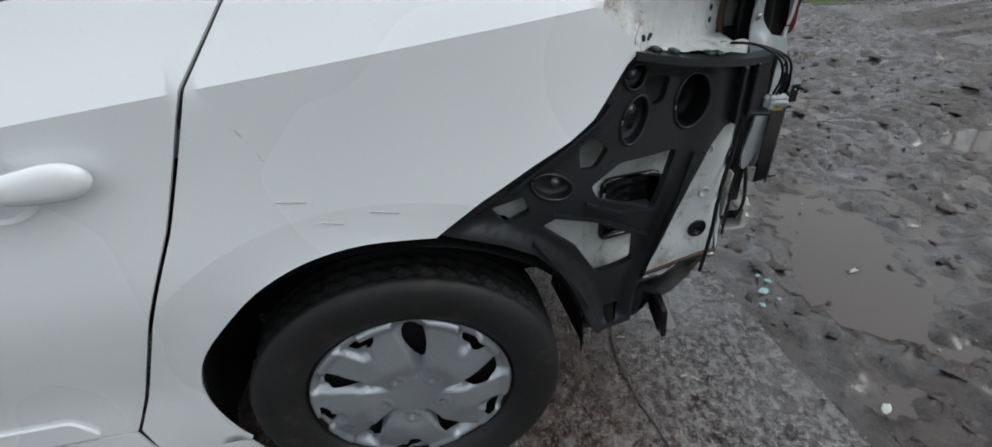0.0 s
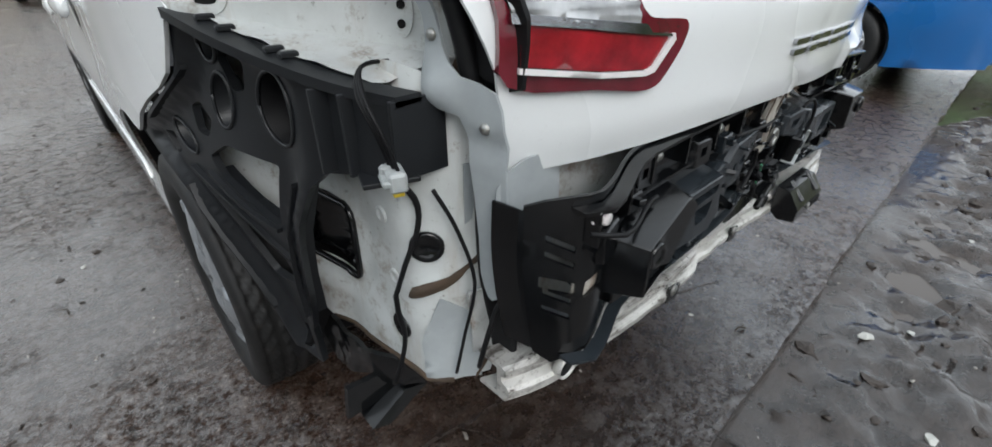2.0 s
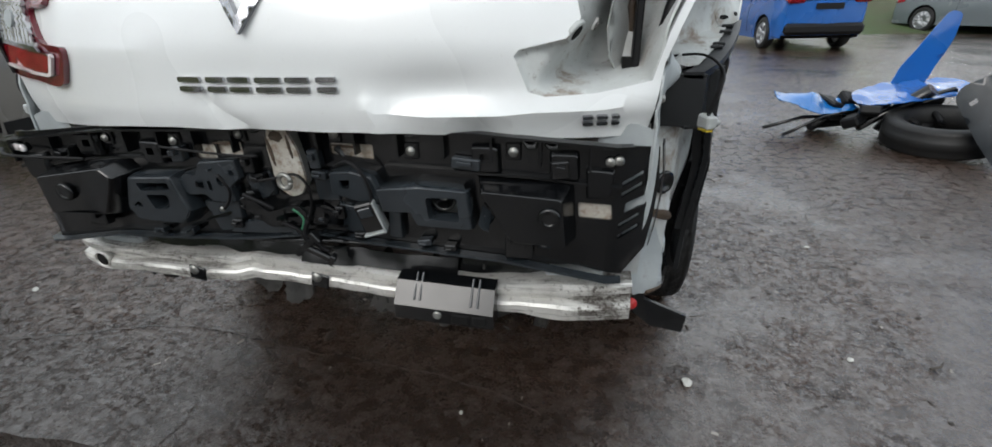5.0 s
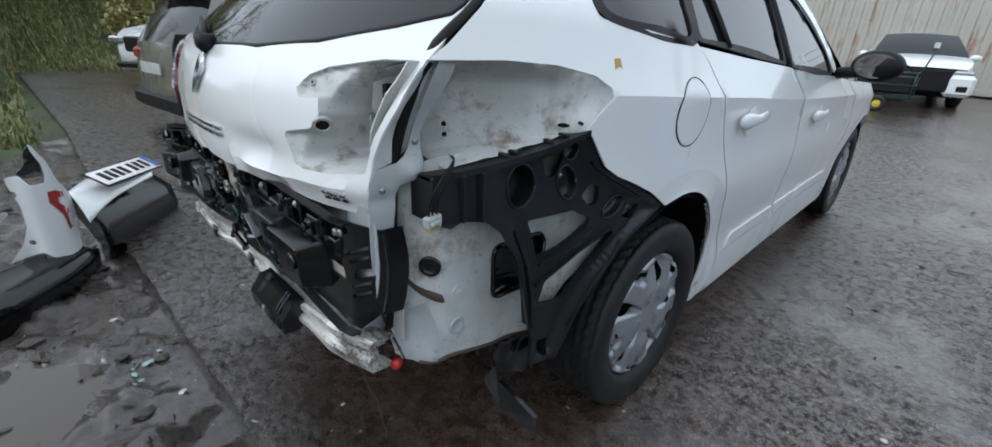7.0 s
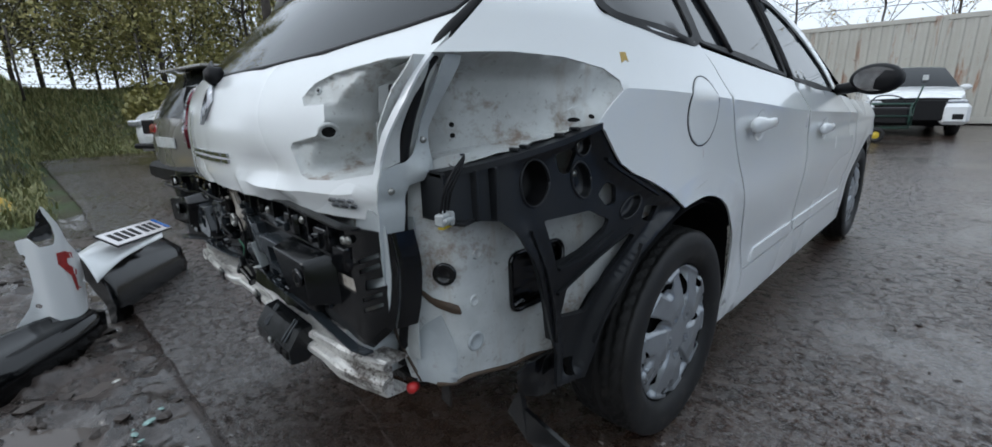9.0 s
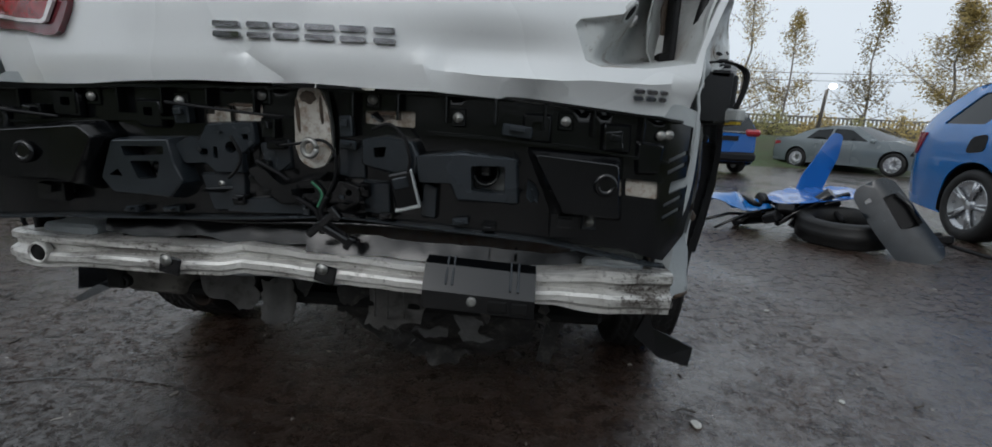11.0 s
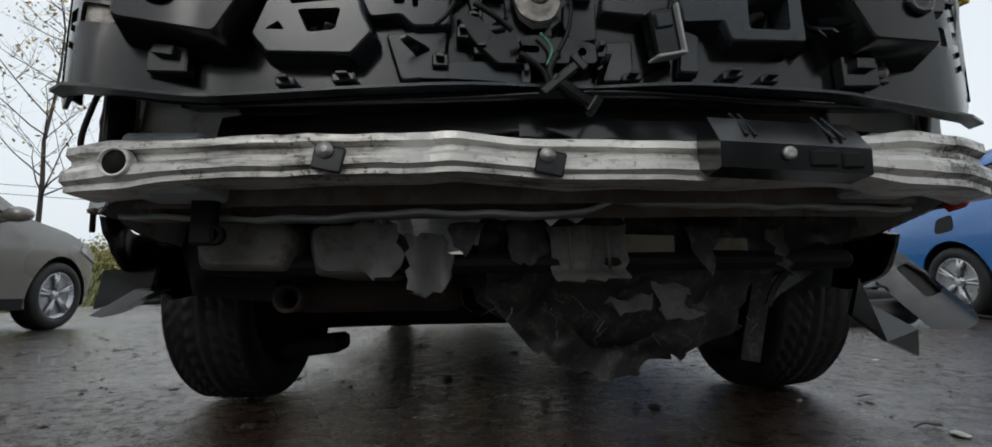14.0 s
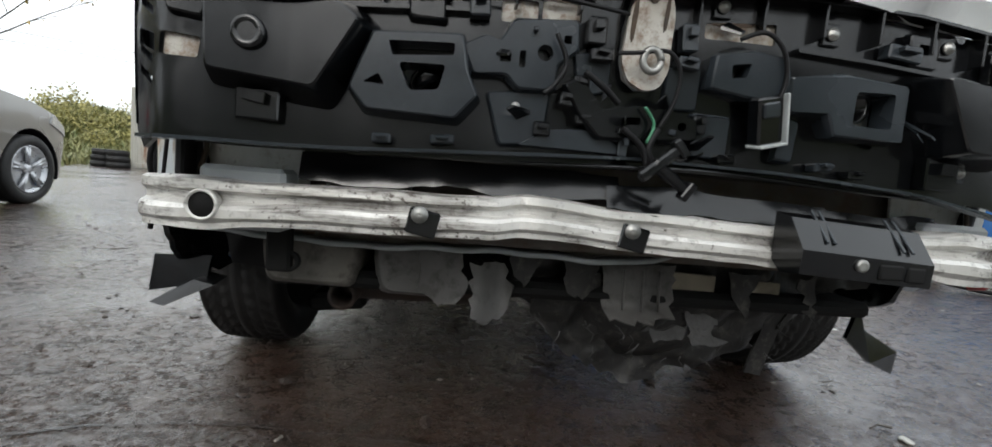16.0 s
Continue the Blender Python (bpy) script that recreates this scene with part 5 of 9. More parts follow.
# ---- wheels ----
def tread(u, k):
    """Depth of the tread pattern: four grooves and slanted sipes."""
    g = 0.0
    for c in (-.55, -.18, .18, .55):
        g = max(g, smooth(.085, .045, abs(u - c)))
    ph = (k * 1.0 + abs(u) * 2.4) % 1.0
    g = max(g, .85 * smooth(.20, .10, abs(ph - .5)) * smooth(.10, .25, abs(u)))
    return g


def build_wheel(parent, m, tyre_w=.205, R_=.315):
    bm = B()
    seg, half = 192, tyre_w / 2
    prof = [(.205, .060), (.215, .086), (.240, .098), (.270, .1015), (.290, .0985), (.303, .092), (.310, .082)]
    across = np.linspace(-1, 1, 23)
    rows_ = [(r, -h) for r, h in prof] + [None] * len(across) + [(r, h) for r, h in reversed(prof)]
    grid = []
    for k in range(seg):
        a = 2 * math.pi * k / seg
        ring = []
        j = 0
        for row in rows_:
            if row is None:
                u = across[j]
                j += 1
                r, h = R_ - .0075 * u**4 - .010 * tread(u, k / 4), u * .079
            else:
                r, h = row
            ring.append((h, r * math.cos(a), r * math.sin(a)))
        grid.append(ring)
    V = [[bm.verts.new(p) for p in ring] for ring in grid]
    for k in range(seg):
        a, b_ = V[k], V[(k + 1) % seg]
        for i in range(len(a) - 1):
            bm.faces.new((a[i], a[i + 1], b_[i + 1], b_[i])).smooth = True
    w = new("wheel")
    w.parent = parent
    w.matrix_basis = m
    tyre = part("tyre", bm, RUBBER, w)
    bm = B()
    lathe(bm, [(.20, .05), (.212, .075), (.206, .078), (.19, .04), (.18, -.06), (.21, -.085)], pose(0, 0, 0, 0, 90, 0), 40)
    lathe(bm, [(0, .02), (.18, .02), (.18, .01), (0, .01)], pose(0, 0, 0, 0, 90, 0), 30)
    part("rim", bm, DARK, w)
    return w


def build_hubcap(w):
    """Five broad swept blades: a long slot between two blades, a small notch at the rim in each."""
    R_ = .212
    holes = []
    for k in range(5):
        a0 = 2 * math.pi * k / 5 + .1
        for pol, sw in (([(.46, -.03), (.58, -.12), (.72, -.17), (.84, -.16), (.86, .04), (.78, .11), (.62, .10), (.50, .05)], .45), ([(.80, .50), (.89, .44), (.90, .62), (.88, .78), (.80, .72)], 0)):
            holes.append(soft_corners([(R_ * r * math.cos(a0 + a + sw * (r - .6)), R_ * r * math.sin(a0 + a + sw * (r - .6))) for r, a in pol], .007))

    def fn(u, v):
        r = math.hypot(u, v) / R_
        a = math.atan2(v, u)
        h = .090 - .026 * r * r + .012 * smooth(.86, .95, r) - .020 * smooth(.96, 1.0, r)
        ph = ((a - .1 - .30 * (r - .6)) / (2 * math.pi / 5)) % 1.0
        edge_ = min(ph, 1 - ph)
        wide = .055 + .04 * smooth(.4, .9, r)
        h += .018 * smooth(.26, .50, r) * smooth(.98, .90, r) * (smooth(wide, wide + .045, edge_) - .5 + .25 * smooth(wide + .05, .5, edge_))
        h -= .007 * smooth(.08, .02, edge_) * smooth(.22, .34, r) * smooth(.95, .88, r)
        h -= .012 * smooth(.105, .075, abs(ph - .5) + .25 * max(0.0, .86 - r)) * smooth(.66, .76, r) * smooth(.99, .95, r)
        for k in range(5):
            b0 = 2 * math.pi * k / 5 + .75
            d = math.hypot(r * math.cos(a) - .29 * math.cos(b0), r * math.sin(a) - .29 * math.sin(b0))
            h += .004 * smooth(.075, .06, d) - .008 * smooth(.05, .035, d)
        return Vector((h, u, v))

    bm = B()
    sheet(bm, circle(0, 0, R_, R_, 64), fn, holes=holes, step=.0052, thick=.003)
    cap = part("hubcap", bm, CAP, w, "silver five-blade plastic hubcap")
    bm = B()
    sheet(bm, [(-.016, 0), (0, -.011), (.016, 0), (0, .011)], lambda u, v: Vector((.0865, u, v)), holes=[[(-.008, 0), (0, -.0055), (.008, 0), (0, .0055)]], step=.01, thick=.004)
    part("emblem", bm, CHROME, cap)
    return cap


wheel = build_wheel(car, pose(.772, 0, HUB))
cap = build_hubcap(wheel)
for m in (pose(-.772, 0, HUB, 0, 0, 180), pose(.772, WHEELBASE, HUB, 40), pose(-.772, WHEELBASE, HUB, 15, 0, 180)):
    again(wheel, m, car)

# ---- rear end: black bumper carrier ----
def carrier(x, z, off=0.0):
    y = -.880 + .055 * x * x + .022 * math.exp(-((x - .03) / .10)**2)
    y += .012 * smooth(.74, .60, z) * math.exp(-((x - .1) / .3)**2)
    y -= .050 * smooth(-.44, -.60, x)
    y += (1.05 if x > 0 else 1.5) * max(0.0, abs(x) - .588)**1.25
    return Vector((x, y - off, z))


co = [(-.652, .768), (-.635, .775), (-.60, .781), (-.52, .783), (-.37, .790), (-.2, .797), (0, .800), (.2, .800), (.353, .792), (.50, .782), (.610, .774), (.662, .765), (.668, .70), (.664, .63), (.655, .575), (.615, .530), (.572, .541), (.54, .549), (.40, .556), (.2, .566), (0, .566), (-.2, .556), (-.40, .548), (-.52, .545), (-.600, .546), (-.622, .534), (-.640, .555), (-.650, .62), (-.654, .69), (-.656, .735)]
win = [soft_corners(h, .004) for h in (
    [(-.207, .731), (-.160, .731), (-.160, .760), (-.207, .760)], [(-.155, .737), (-.103, .739), (-.103, .768), (-.155, .768)],
    [(.072, .745), (.165, .741), (.165, .769), (.072, .766)],
    [(.533, .646), (.592, .642), (.588, .672), (.531, .675)], [(-.596, .641), (-.556, .641), (-.553, .665), (-.594, .667)])]
for s_, zs in ((1, (.708, .688, .630, .608)), (-1, (.712, .690, .636, .612))):
    for k, z_ in enumerate(zs):
        x0_, x1_ = s_ * (.603 if s_ > 0 else .607), s_ * (.640 if s_ > 0 else .634)
        quad = [(x0_, z_ - .005), (x1_, z_ + .012), (x1_, z_ + .021), (x0_, z_ + .004)]
        win.append(quad if s_ > 0 else quad[::-1])
win.append(soft_corners([(.610, .650), (.648, .664), (.648, .682), (.612, .672)], .003))
win.append(soft_corners([(-.638, .657), (-.604, .645), (-.604, .664), (-.638, .676)], .003))
win.append([(-.046, .700), (-.038, .678), (-.018, .666), (.004, .670), (.018, .690), (.018, .735), (.008, .797), (-.034, .795), (-.046, .74)])
cup_hole = soft_corners([(-.327, .660), (-.271, .662), (-.278, .632), (-.313, .628)], .006)
cup_hole_r = soft_corners([(.267, .685), (.324, .687), (.326, .640), (.269, .642)], .006)
bm = B()
sheet(bm, co, carrier, holes=win + [cup_hole, cup_hole_r], step=.018, thick=.005)
cr = part("bumper_carrier", bm, PLASTIC, car, "black moulded bumper carrier panel, cracked and hung with clips")

for s in (-1, 1):
    bm = B()
    rim_ = [(.665, .768), (.673, .70), (.669, .63), (.660, .576)] if s > 0 else [(-.652, .764), (-.653, .70), (-.649, .63), (-.641, .562)]
    loft(bm, [[carrier(u, v, .002), carrier(u, v, -.004) + Vector((s * .003, 0, 0)), carrier(u, v, -.040) + Vector((s * .010, 0, 0)), carrier(u, v, -.040) + Vector((s * .006, 0, 0))] for u, v in rounded(rim_, False, 4)], closed=True, flat=True)
    part("edge_lip", bm, PLASTIC, cr)

# metal panel behind it
bm = B()
sheet(bm, [(-.645, .60), (.645, .60), (.645, .80), (-.645, .80)], lambda u, v: Vector((u, -.825 + .06 * u * u + .006 * fbm(u, v, 9, 3), v)), step=.03, thick=.004)
part("rear_panel", bm, BARE_WHITE, car, "white rear panel stained brown behind the carrier")
bm = B()
sheet(bm, [(-.62, .43), (.62, .43), (.62, .595), (-.62, .595)], lambda u, v: Vector((u, -.775 + .06 * u * u + .006 * fbm(u, v, 9, 3), v)), step=.03, thick=.004)
part("lower_rear_panel", bm, DIRTY_METAL, car, "mud-splashed lower rear panel")
for s in (-1, 1):
    bm = B()
    sheet(bm, [(s * .46, .49), (s * .655, .485), (s * .66, .60), (s * .45, .59)][::s], lambda u, v: Vector((u, -.810 + .10 * u * u + .008 * fbm(u, v, 12, 3), v)), step=.02, thick=.004)
    part("corner_patch", bm, BARE_WHITE, car)
for ol in ([(-.212, .726), (-.100, .733), (-.098, .772), (-.212, .765)], [(.066, .738), (.170, .735), (.170, .774), (.066, .772)], [(.525, .634), (.600, .632), (.596, .682), (.525, .682)], [(-.604, .632), (-.548, .634), (-.545, .674), (-.602, .676)]):
    bm = B()
    sheet(bm, ol, lambda u, v: carrier(u, v, -.006 - .003 * abs(fbm(u, v, 14, 2))), step=.012, thick=.004)
    part("pale_pad", bm, PAD, car, "pale panel showing through the carrier")
# towing-eye plate
bm = B()
sheet(bm, soft_corners([(-.030, .798), (-.042, .76), (-.046, .70), (-.036, .674), (-.014, .662), (.008, .668), (.020, .692), (.018, .76), (.006, .798)], .008), lambda u, v: Vector((u, -.884 + .006 * math.cos((v - .7) * 30), v)), step=.012, thick=.006)
hk = part("towing_eye_plate", bm, PAD, car, "dirty white bent metal tongue")
bm = B()
tube(bm, [Vector((-.012 + .012 * math.cos(a), -.896, .698 + .014 * math.sin(a) + 0)) for a in np.linspace(0, 2 * math.pi, 17)], .005, 6)
part("towing_eye", bm, BOLT_M, hk)


# long ledges: along the top and near the bottom
for z0, z1, d in ((.770, .800, .020), (.548, .562, .022)):
    bm = B()
    rings = []
    for x in np.linspace(-.615, .615, 44):
        dz = float(np.interp(x, [-.67, -.37, 0, .353, .643, .7], [-.036, -.012, 0, 0, -.025, -.035])) if z0 > .7 else float(np.interp(x, [-.6, -.4, 0, .2, .4, .64], [-.012, -.006, .016, .012, .0, -.04]))
        p = carrier(x, z1 + dz)
        rings.append([p + Vector((0, -.002, 0)), p + Vector((0, -d, -.001)), p + Vector((0, -d, -.005)), p + Vector((0, -.002, -.006))])
    loft(bm, rings, closed=True, flat=True)
    part("ledge", bm, PLASTIC if z0 > .7 else GREY_SHEEN_PLASTIC, cr)
# upright ribs in the upper row
for x in np.arange(-.60, .62, .082):
    if -.06 < x < .03:
        continue
    bm = B()
    dz = float(np.interp(x, [-.67, -.37, 0, .353, .643], [-.036, -.012, 0, 0, -.025]))
    p = carrier(x, .775 + dz)
    box(bm, (.004, .02, .045), pose(p.x, p.y - .009, p.z), .001)
    part("rib", bm, PLASTIC, cr)
# shelf under the upper row
for z0, run in ((.742, ((-.60, -.03), (-.45, -.018), (-.3, -.008), (-.23, -.004))), (.735, ((.19, .0), (.3, -.004), (.45, -.012), (.60, -.03)))):
    bm = B()
    loft(bm, [[carrier(x, z0 + dz) + Vector((0, o, h)) for o, h in ((-.001, .003), (-.014, .002), (-.014, -.003), (-.001, -.003))] for x, dz in run], closed=True, flat=True)
    part("shelf", bm, PLASTIC, cr)

def raised(name, outline, off, mat, holes=(), flare=.006, parent=None, round_=.004, label="", floor_=.0):
    """A hollow moulding that stands off the carrier: front face, sloping flanks, walled openings."""
    ol = soft_corners(outline, round_)
    c = np.mean(np.array(ol), 0)
    bm = B()
    sheet(bm, ol, lambda u, v: carrier(u, v, off), holes=holes, step=.016, thick=.004)
    grow = lambda q, k: tuple(np.array(q) + (np.array(q) - c) / max(1e-6, float(np.linalg.norm(np.array(q) - c))) * k)
    loft(bm, [[carrier(*grow(q, g), d) for q in ol] for g, d in ((0, off), (.0025, off - .002), (.006, off - .010), (flare, floor_))], closed=True, caps=False)
    for h in holes:
        hc = np.mean(np.array(h), 0)
        loft(bm, [[carrier(hc[0] + (u - hc[0]) * g, hc[1] + (v - hc[1]) * g, d) for u, v in h] for g, d in ((1.0, off), (.985, off - .004), (.90, floor_ + .002))], closed=True, caps=False)
    bmesh.ops.remove_doubles(bm, verts=bm.verts, dist=1e-4)
    bm.normal_update()
    for e in bm.edges:
        if len(e.link_faces) == 2 and e.calc_face_angle(0) > .35:
            e.smooth = False
    return part(name, bm, mat, parent or cr, label)


# crash-foam housings on either side
for s, ol in ((-1, [(-.526, .700), (-.398, .715), (-.374, .698), (-.420, .620), (-.524, .626)]), (1, [(.374, .709), (.504, .699), (.513, .615), (.424, .620)])):
    hb = raised("foam_housing", ol, .058, PLASTIC, flare=.022, round_=.006)
    bm = B()
    lathe(bm, [(.010, .001), (.0115, .003), (.017, .003), (.019, .0), (.019, -.004)], Matrix.Translation(carrier(s * .487, .668, .062)) @ pose(0, 0, 0, 90, 0, 0), 20)
    part("round_boss", bm, PLASTIC, hb)
    for k, p in enumerate(((s * .594, .752), (s * .580, .750))):
        bm = B()
        q = carrier(*p, .004)
        lathe(bm, [(0, .006), (.007, .006), (.0085, .003), (.0085, 0)], pose(*q, 90, 0, 0), 12)
        part("screw", bm, LENS_WHITE if s < 0 else BOLT_M, cr)
    # step plate beside the housing
    raised("step_plate", [(s * .545, .735), (s * .585, .732), (s * .580, .690), (s * .548, .688)][::s], .012, PLASTIC, flare=.006, round_=.005)
for nm, x, z in (("bolt", -.413, .766), ("bolt", -.246, .766), ("bolt", .240, .762), ("bolt", -.18, .626), ("bolt", -.483, .603), ("bolt", .474, .596), ("bolt", -.10, .782), ("bolt", .09, .785), ("bolt", .42, .765)):
    q = carrier(x, z, .006)
    bm = B()
    box(bm, (.026, .010, .030), pose(q.x, q.y + .006, q.z), .002)
    part("bolt_seat", bm, GREY_SHEEN_PLASTIC if z < .7 else PLASTIC, cr)
    bm = B()
    lathe(bm, [(0, .006), (.005, .006), (.006, .003), (.0085, .003), (.0085, 0)], pose(q.x, q.y, q.z, 90, 0, 0), 12)
    part(nm, bm, BOLT_M, cr)

# torn sensor bezels
raised("sensor_bezel", [(-.382, .628), (-.357, .692), (-.255, .698), (-.247, .657), (-.234, .630), (-.258, .602), (-.362, .604)], .036, GREY_SHEEN_PLASTIC, holes=[soft_corners([(-.340, .684), (-.262, .688), (-.262, .674), (-.335, .667)], .003), cup_hole, soft_corners([(-.368, .633), (-.350, .645), (-.342, .632)], .003)], flare=.010)
raised("sensor_bezel", [(.176, .694), (.252, .702), (.340, .698), (.346, .626), (.246, .628), (.236, .654), (.182, .652)], .034, GREY_SHEEN_PLASTIC, holes=[cup_hole_r], flare=.005)
raised("sensor_arm", [(.080, .716), (.124, .722), (.165, .716), (.176, .690), (.170, .664), (.122, .668), (.078, .676)], .030, GREY_SHEEN_PLASTIC, holes=[soft_corners([(.098, .705), (.122, .708), (.118, .690), (.100, .688)], .003)], flare=.004)
bm = B()
c = carrier(.290, .672, -.012)
lathe(bm, [(0, .0), (.014, .0), (.019, .016), (.024, .018), (.024, -.01)], pose(*c, 90, 0, 0), 20)
part("round_socket", bm, PLASTIC, cr)
bm = B()
sheet(bm, [(.262, .635), (.332, .633), (.330, .690), (.262, .688)], lambda u, v: carrier(u, v, -.018), step=.02, thick=.003)
part("pale_pad", bm, BARE_WHITE, cr)
bm = B()
tube(bm, [carrier(-.31, .64, -.01), carrier(-.295, .652, .010), carrier(-.275, .658, -.01)], .010, 8)
lathe(bm, [(0, .0), (.012, .0), (.016, .012), (.020, .012), (.020, -.01)], pose(*carrier(-.296, .645, -.012), 90, 0, 0), 16)
part("sensor_arm", bm, PLASTIC, cr)
# bracket plates in the middle
raised("bracket_plate", [(-.250, .692), (-.223, .706), (-.205, .700), (-.190, .727), (-.112, .735), (-.110, .700), (-.136, .680), (-.134, .650), (-.180, .648), (-.196, .664), (-.236, .660)], .022, GREY_SHEEN_PLASTIC, holes=[circle(-.150, .692, .010, .010, 14), soft_corners([(-.206, .676), (-.192, .677), (-.192, .688), (-.206, .687)], .002), soft_corners([(-.182, .672), (-.174, .672), (-.174, .692), (-.182, .692)], .002), soft_corners([(-.128, .706), (-.118, .706), (-.118, .716), (-.128, .716)], .002)], flare=.004, round_=.005)
raised("bracket_plate", [(-.216, .640), (-.138, .646), (-.144, .584), (-.196, .578)], .010, GREY_SHEEN_PLASTIC, flare=.003, round_=.006)
raised("bracket_plate", [(-.120, .656), (-.100, .664), (-.066, .630), (-.020, .642), (.030, .642), (.066, .632), (.068, .606), (-.068, .598), (-.100, .626)], .028, PLASTIC, holes=[soft_corners([(-.040, .616), (-.012, .618), (-.012, .628), (-.040, .626)], .003), circle(.048, .622, .006, .006, 12)], flare=.006, round_=.006)
raised("bracket_plate", [(-.172, .578), (-.135, .600), (-.072, .606), (-.036, .590), (-.030, .578)], .014, GREY_SHEEN_PLASTIC, flare=.004, round_=.005)
raised("bracket_plate", [(.070, .642), (.118, .640), (.118, .586), (.072, .588)], .010, GREY_SHEEN_PLASTIC, flare=.003, round_=.005)
raised("bracket_plate", [(.186, .648), (.206, .640), (.204, .590), (.180, .592)], .018, GREY_SHEEN_PLASTIC, flare=.004, round_=.004)
raised("bracket_plate", [(-.108, .700), (-.060, .706), (-.058, .660), (-.096, .650)], .006, GREY_SHEEN_PLASTIC, flare=.002, round_=.005)
raised("bracket_plate", [(.028, .700), (.070, .704), (.072, .650), (.026, .648)], .006, GREY_SHEEN_PLASTIC, flare=.002, round_=.005)
for x_, z_ in ((.372, .752), (-.455, .752), (.505, .742), (-.30, .742)):
    raised("bracket_plate", [(x_ - .020, z_ + .020), (x_ + .020, z_ + .019), (x_ + .022, z_ - .020), (x_ - .018, z_ - .019)], .016, PLASTIC, holes=[soft_corners([(x_ - .008, z_ + .010), (x_ + .008, z_ + .010), (x_ + .008, z_ - .004), (x_ - .008, z_ - .004)], .002)], flare=.003, round_=.004)
# plate-lamp box hanging askew
bm = B()
m = Matrix.Translation(carrier(.152, .638, .030)) @ pose(0, 0, 0, 8, -14, 10)
box(bm, (.040, .022, .062), m, .003)
lb = part("lamp_box", bm, PLASTIC, cr)
bm = B()
for dx, dz, sx, sz in ((.020, 0, .004, .066), (0, -.032, .044, .004)):
    box(bm, (sx, .028, sz), m @ pose(dx, -.004, dz), .001)
part("pale_edge", bm, WIRE_GREY, lb)
bm = B()
box(bm, (.026, .006, .020), m @ pose(-.002, -.012, .014), .002)
part("lamp_insert", bm, GREY_SHEEN_PLASTIC, lb)
# clips and small catches
random.seed(4)
for x, z, w_, h_ in ((-.235, .743, .026, .030), (-.085, .728, .024, .034), (-.075, .700, .030, .016), (.045, .738, .022, .036), (.048, .706, .030, .016), (-.098, .660, .020, .024), (-.115, .640, .018, .018), (-.09, .618, .024, .014), (.035, .610, .020, .022),
                     (-.035, .605, .030, .020), (.012, .612, .022, .030), (.075, .628, .018, .026), (-.165, .715, .012, .014), (-.145, .600, .022, .018), (-.27, .575, .03, .012), (-.345, .570, .024, .012), (.115, .585, .026, .012), (.25, .585, .028, .012), (.30, .578, .024, .012), (-.50, .735, .030, .026), (.50, .738, .030, .030), (-.03, .590, .014, .03), (.43, .590, .05, .045), (-.49, .598, .05, .040), (.34, .745, .05, .02)):
    q = carrier(x, z, .012)
    bm = B()
    box(bm, (w_, .020, h_), pose(q.x, q.y, q.z, 0, random.uniform(-8, 8), 0), .002)
    box(bm, (w_ * .5, .012, h_ * .35), pose(q.x, q.y - .014, q.z + .15 * h_, 0, random.uniform(-10, 10), 0), .001)
    part("clip", bm, random.choice((PLASTIC, GREY_SHEEN_PLASTIC, PLASTIC)), cr)
# wiring
for pts, r in (([(-.25, .762), (-.12, .752), (-.05, .748)], .0025), ([(-.06, .700), (-.03, .705), (.01, .712), (.03, .690), (.028, .650), (.012, .615)], .0028), ([(-.14, .712), (-.125, .680), (-.135, .655), (-.15, .640)], .003),
               ([(.10, .735), (.13, .745), (.155, .725), (.165, .690), (.16, .662)], .003), ([(-.62, .75), (-.52, .735), (-.45, .728)], .003), ([(.012, .615), (.0, .585), (.02, .560), (.045, .545)], .005), ([(-.04, .61), (-.01, .59), (.0, .565)], .004), ([(-.10, .672), (-.07, .655), (-.05, .640)], .004)):
    bm = B()
    tube(bm, [carrier(u, v, .036) for u, v in rounded(pts, False, 5)], r, 6)
    part("cable", bm, SEAL, cr)
bm = B()
tube(bm, [carrier(u, v, .038) for u, v in rounded([(-.012, .640), (.004, .62), (-.004, .595)], False, 5)], .0022, 5)
part("green_cable", bm, surface("green_cable", (.05, .22, .12), None, .4, .5), cr)
# loose lug at the bottom
bm = B()
for m in (pose(.030, -.900, .552, 10, 32, 12), pose(.012, -.905, .570, 0, -40, 0)):
    box(bm, (.070, .012, .014), m, .003)
    box(bm, (.012, .016, .026), m @ pose(.03, 0, 0), .002)
part("broken_lug", bm, PLASTIC, cr)

# jagged splinters standing off the broken middle
random.seed(63)
for k in range(14):
    x, z = random.choice((random.gauss(-.02, .16), random.uniform(-.42, .42))), random.uniform(.575, .765)
    if -.05 < x < .025 and z > .66:
        continue
    base = carrier(x, z, .008)
    tip = base + Vector((random.uniform(-.03, .03), -random.uniform(.012, .045), random.uniform(-.03, .02)))
    w_ = Vector((random.uniform(-.014, .014), 0, random.uniform(-.014, .014)))
    n_ = Vector((0, 0, .0025)) + Vector((random.uniform(-.002, .002), 0, 0))
    bm = B()
    loft(bm, [[base - w_ - n_, base + w_ - n_, base + w_ + n_, base - w_ + n_], [p_ for p_ in (tip - w_ * .7 - n_ * .6, tip + w_ * .25 - n_ * .6, tip + w_ * .25 + n_ * .6, tip - w_ * .7 + n_ * .6)]], closed=True, flat=True)
    part("splinter", bm, random.choice((PLASTIC, GREY_SHEEN_PLASTIC)), cr)
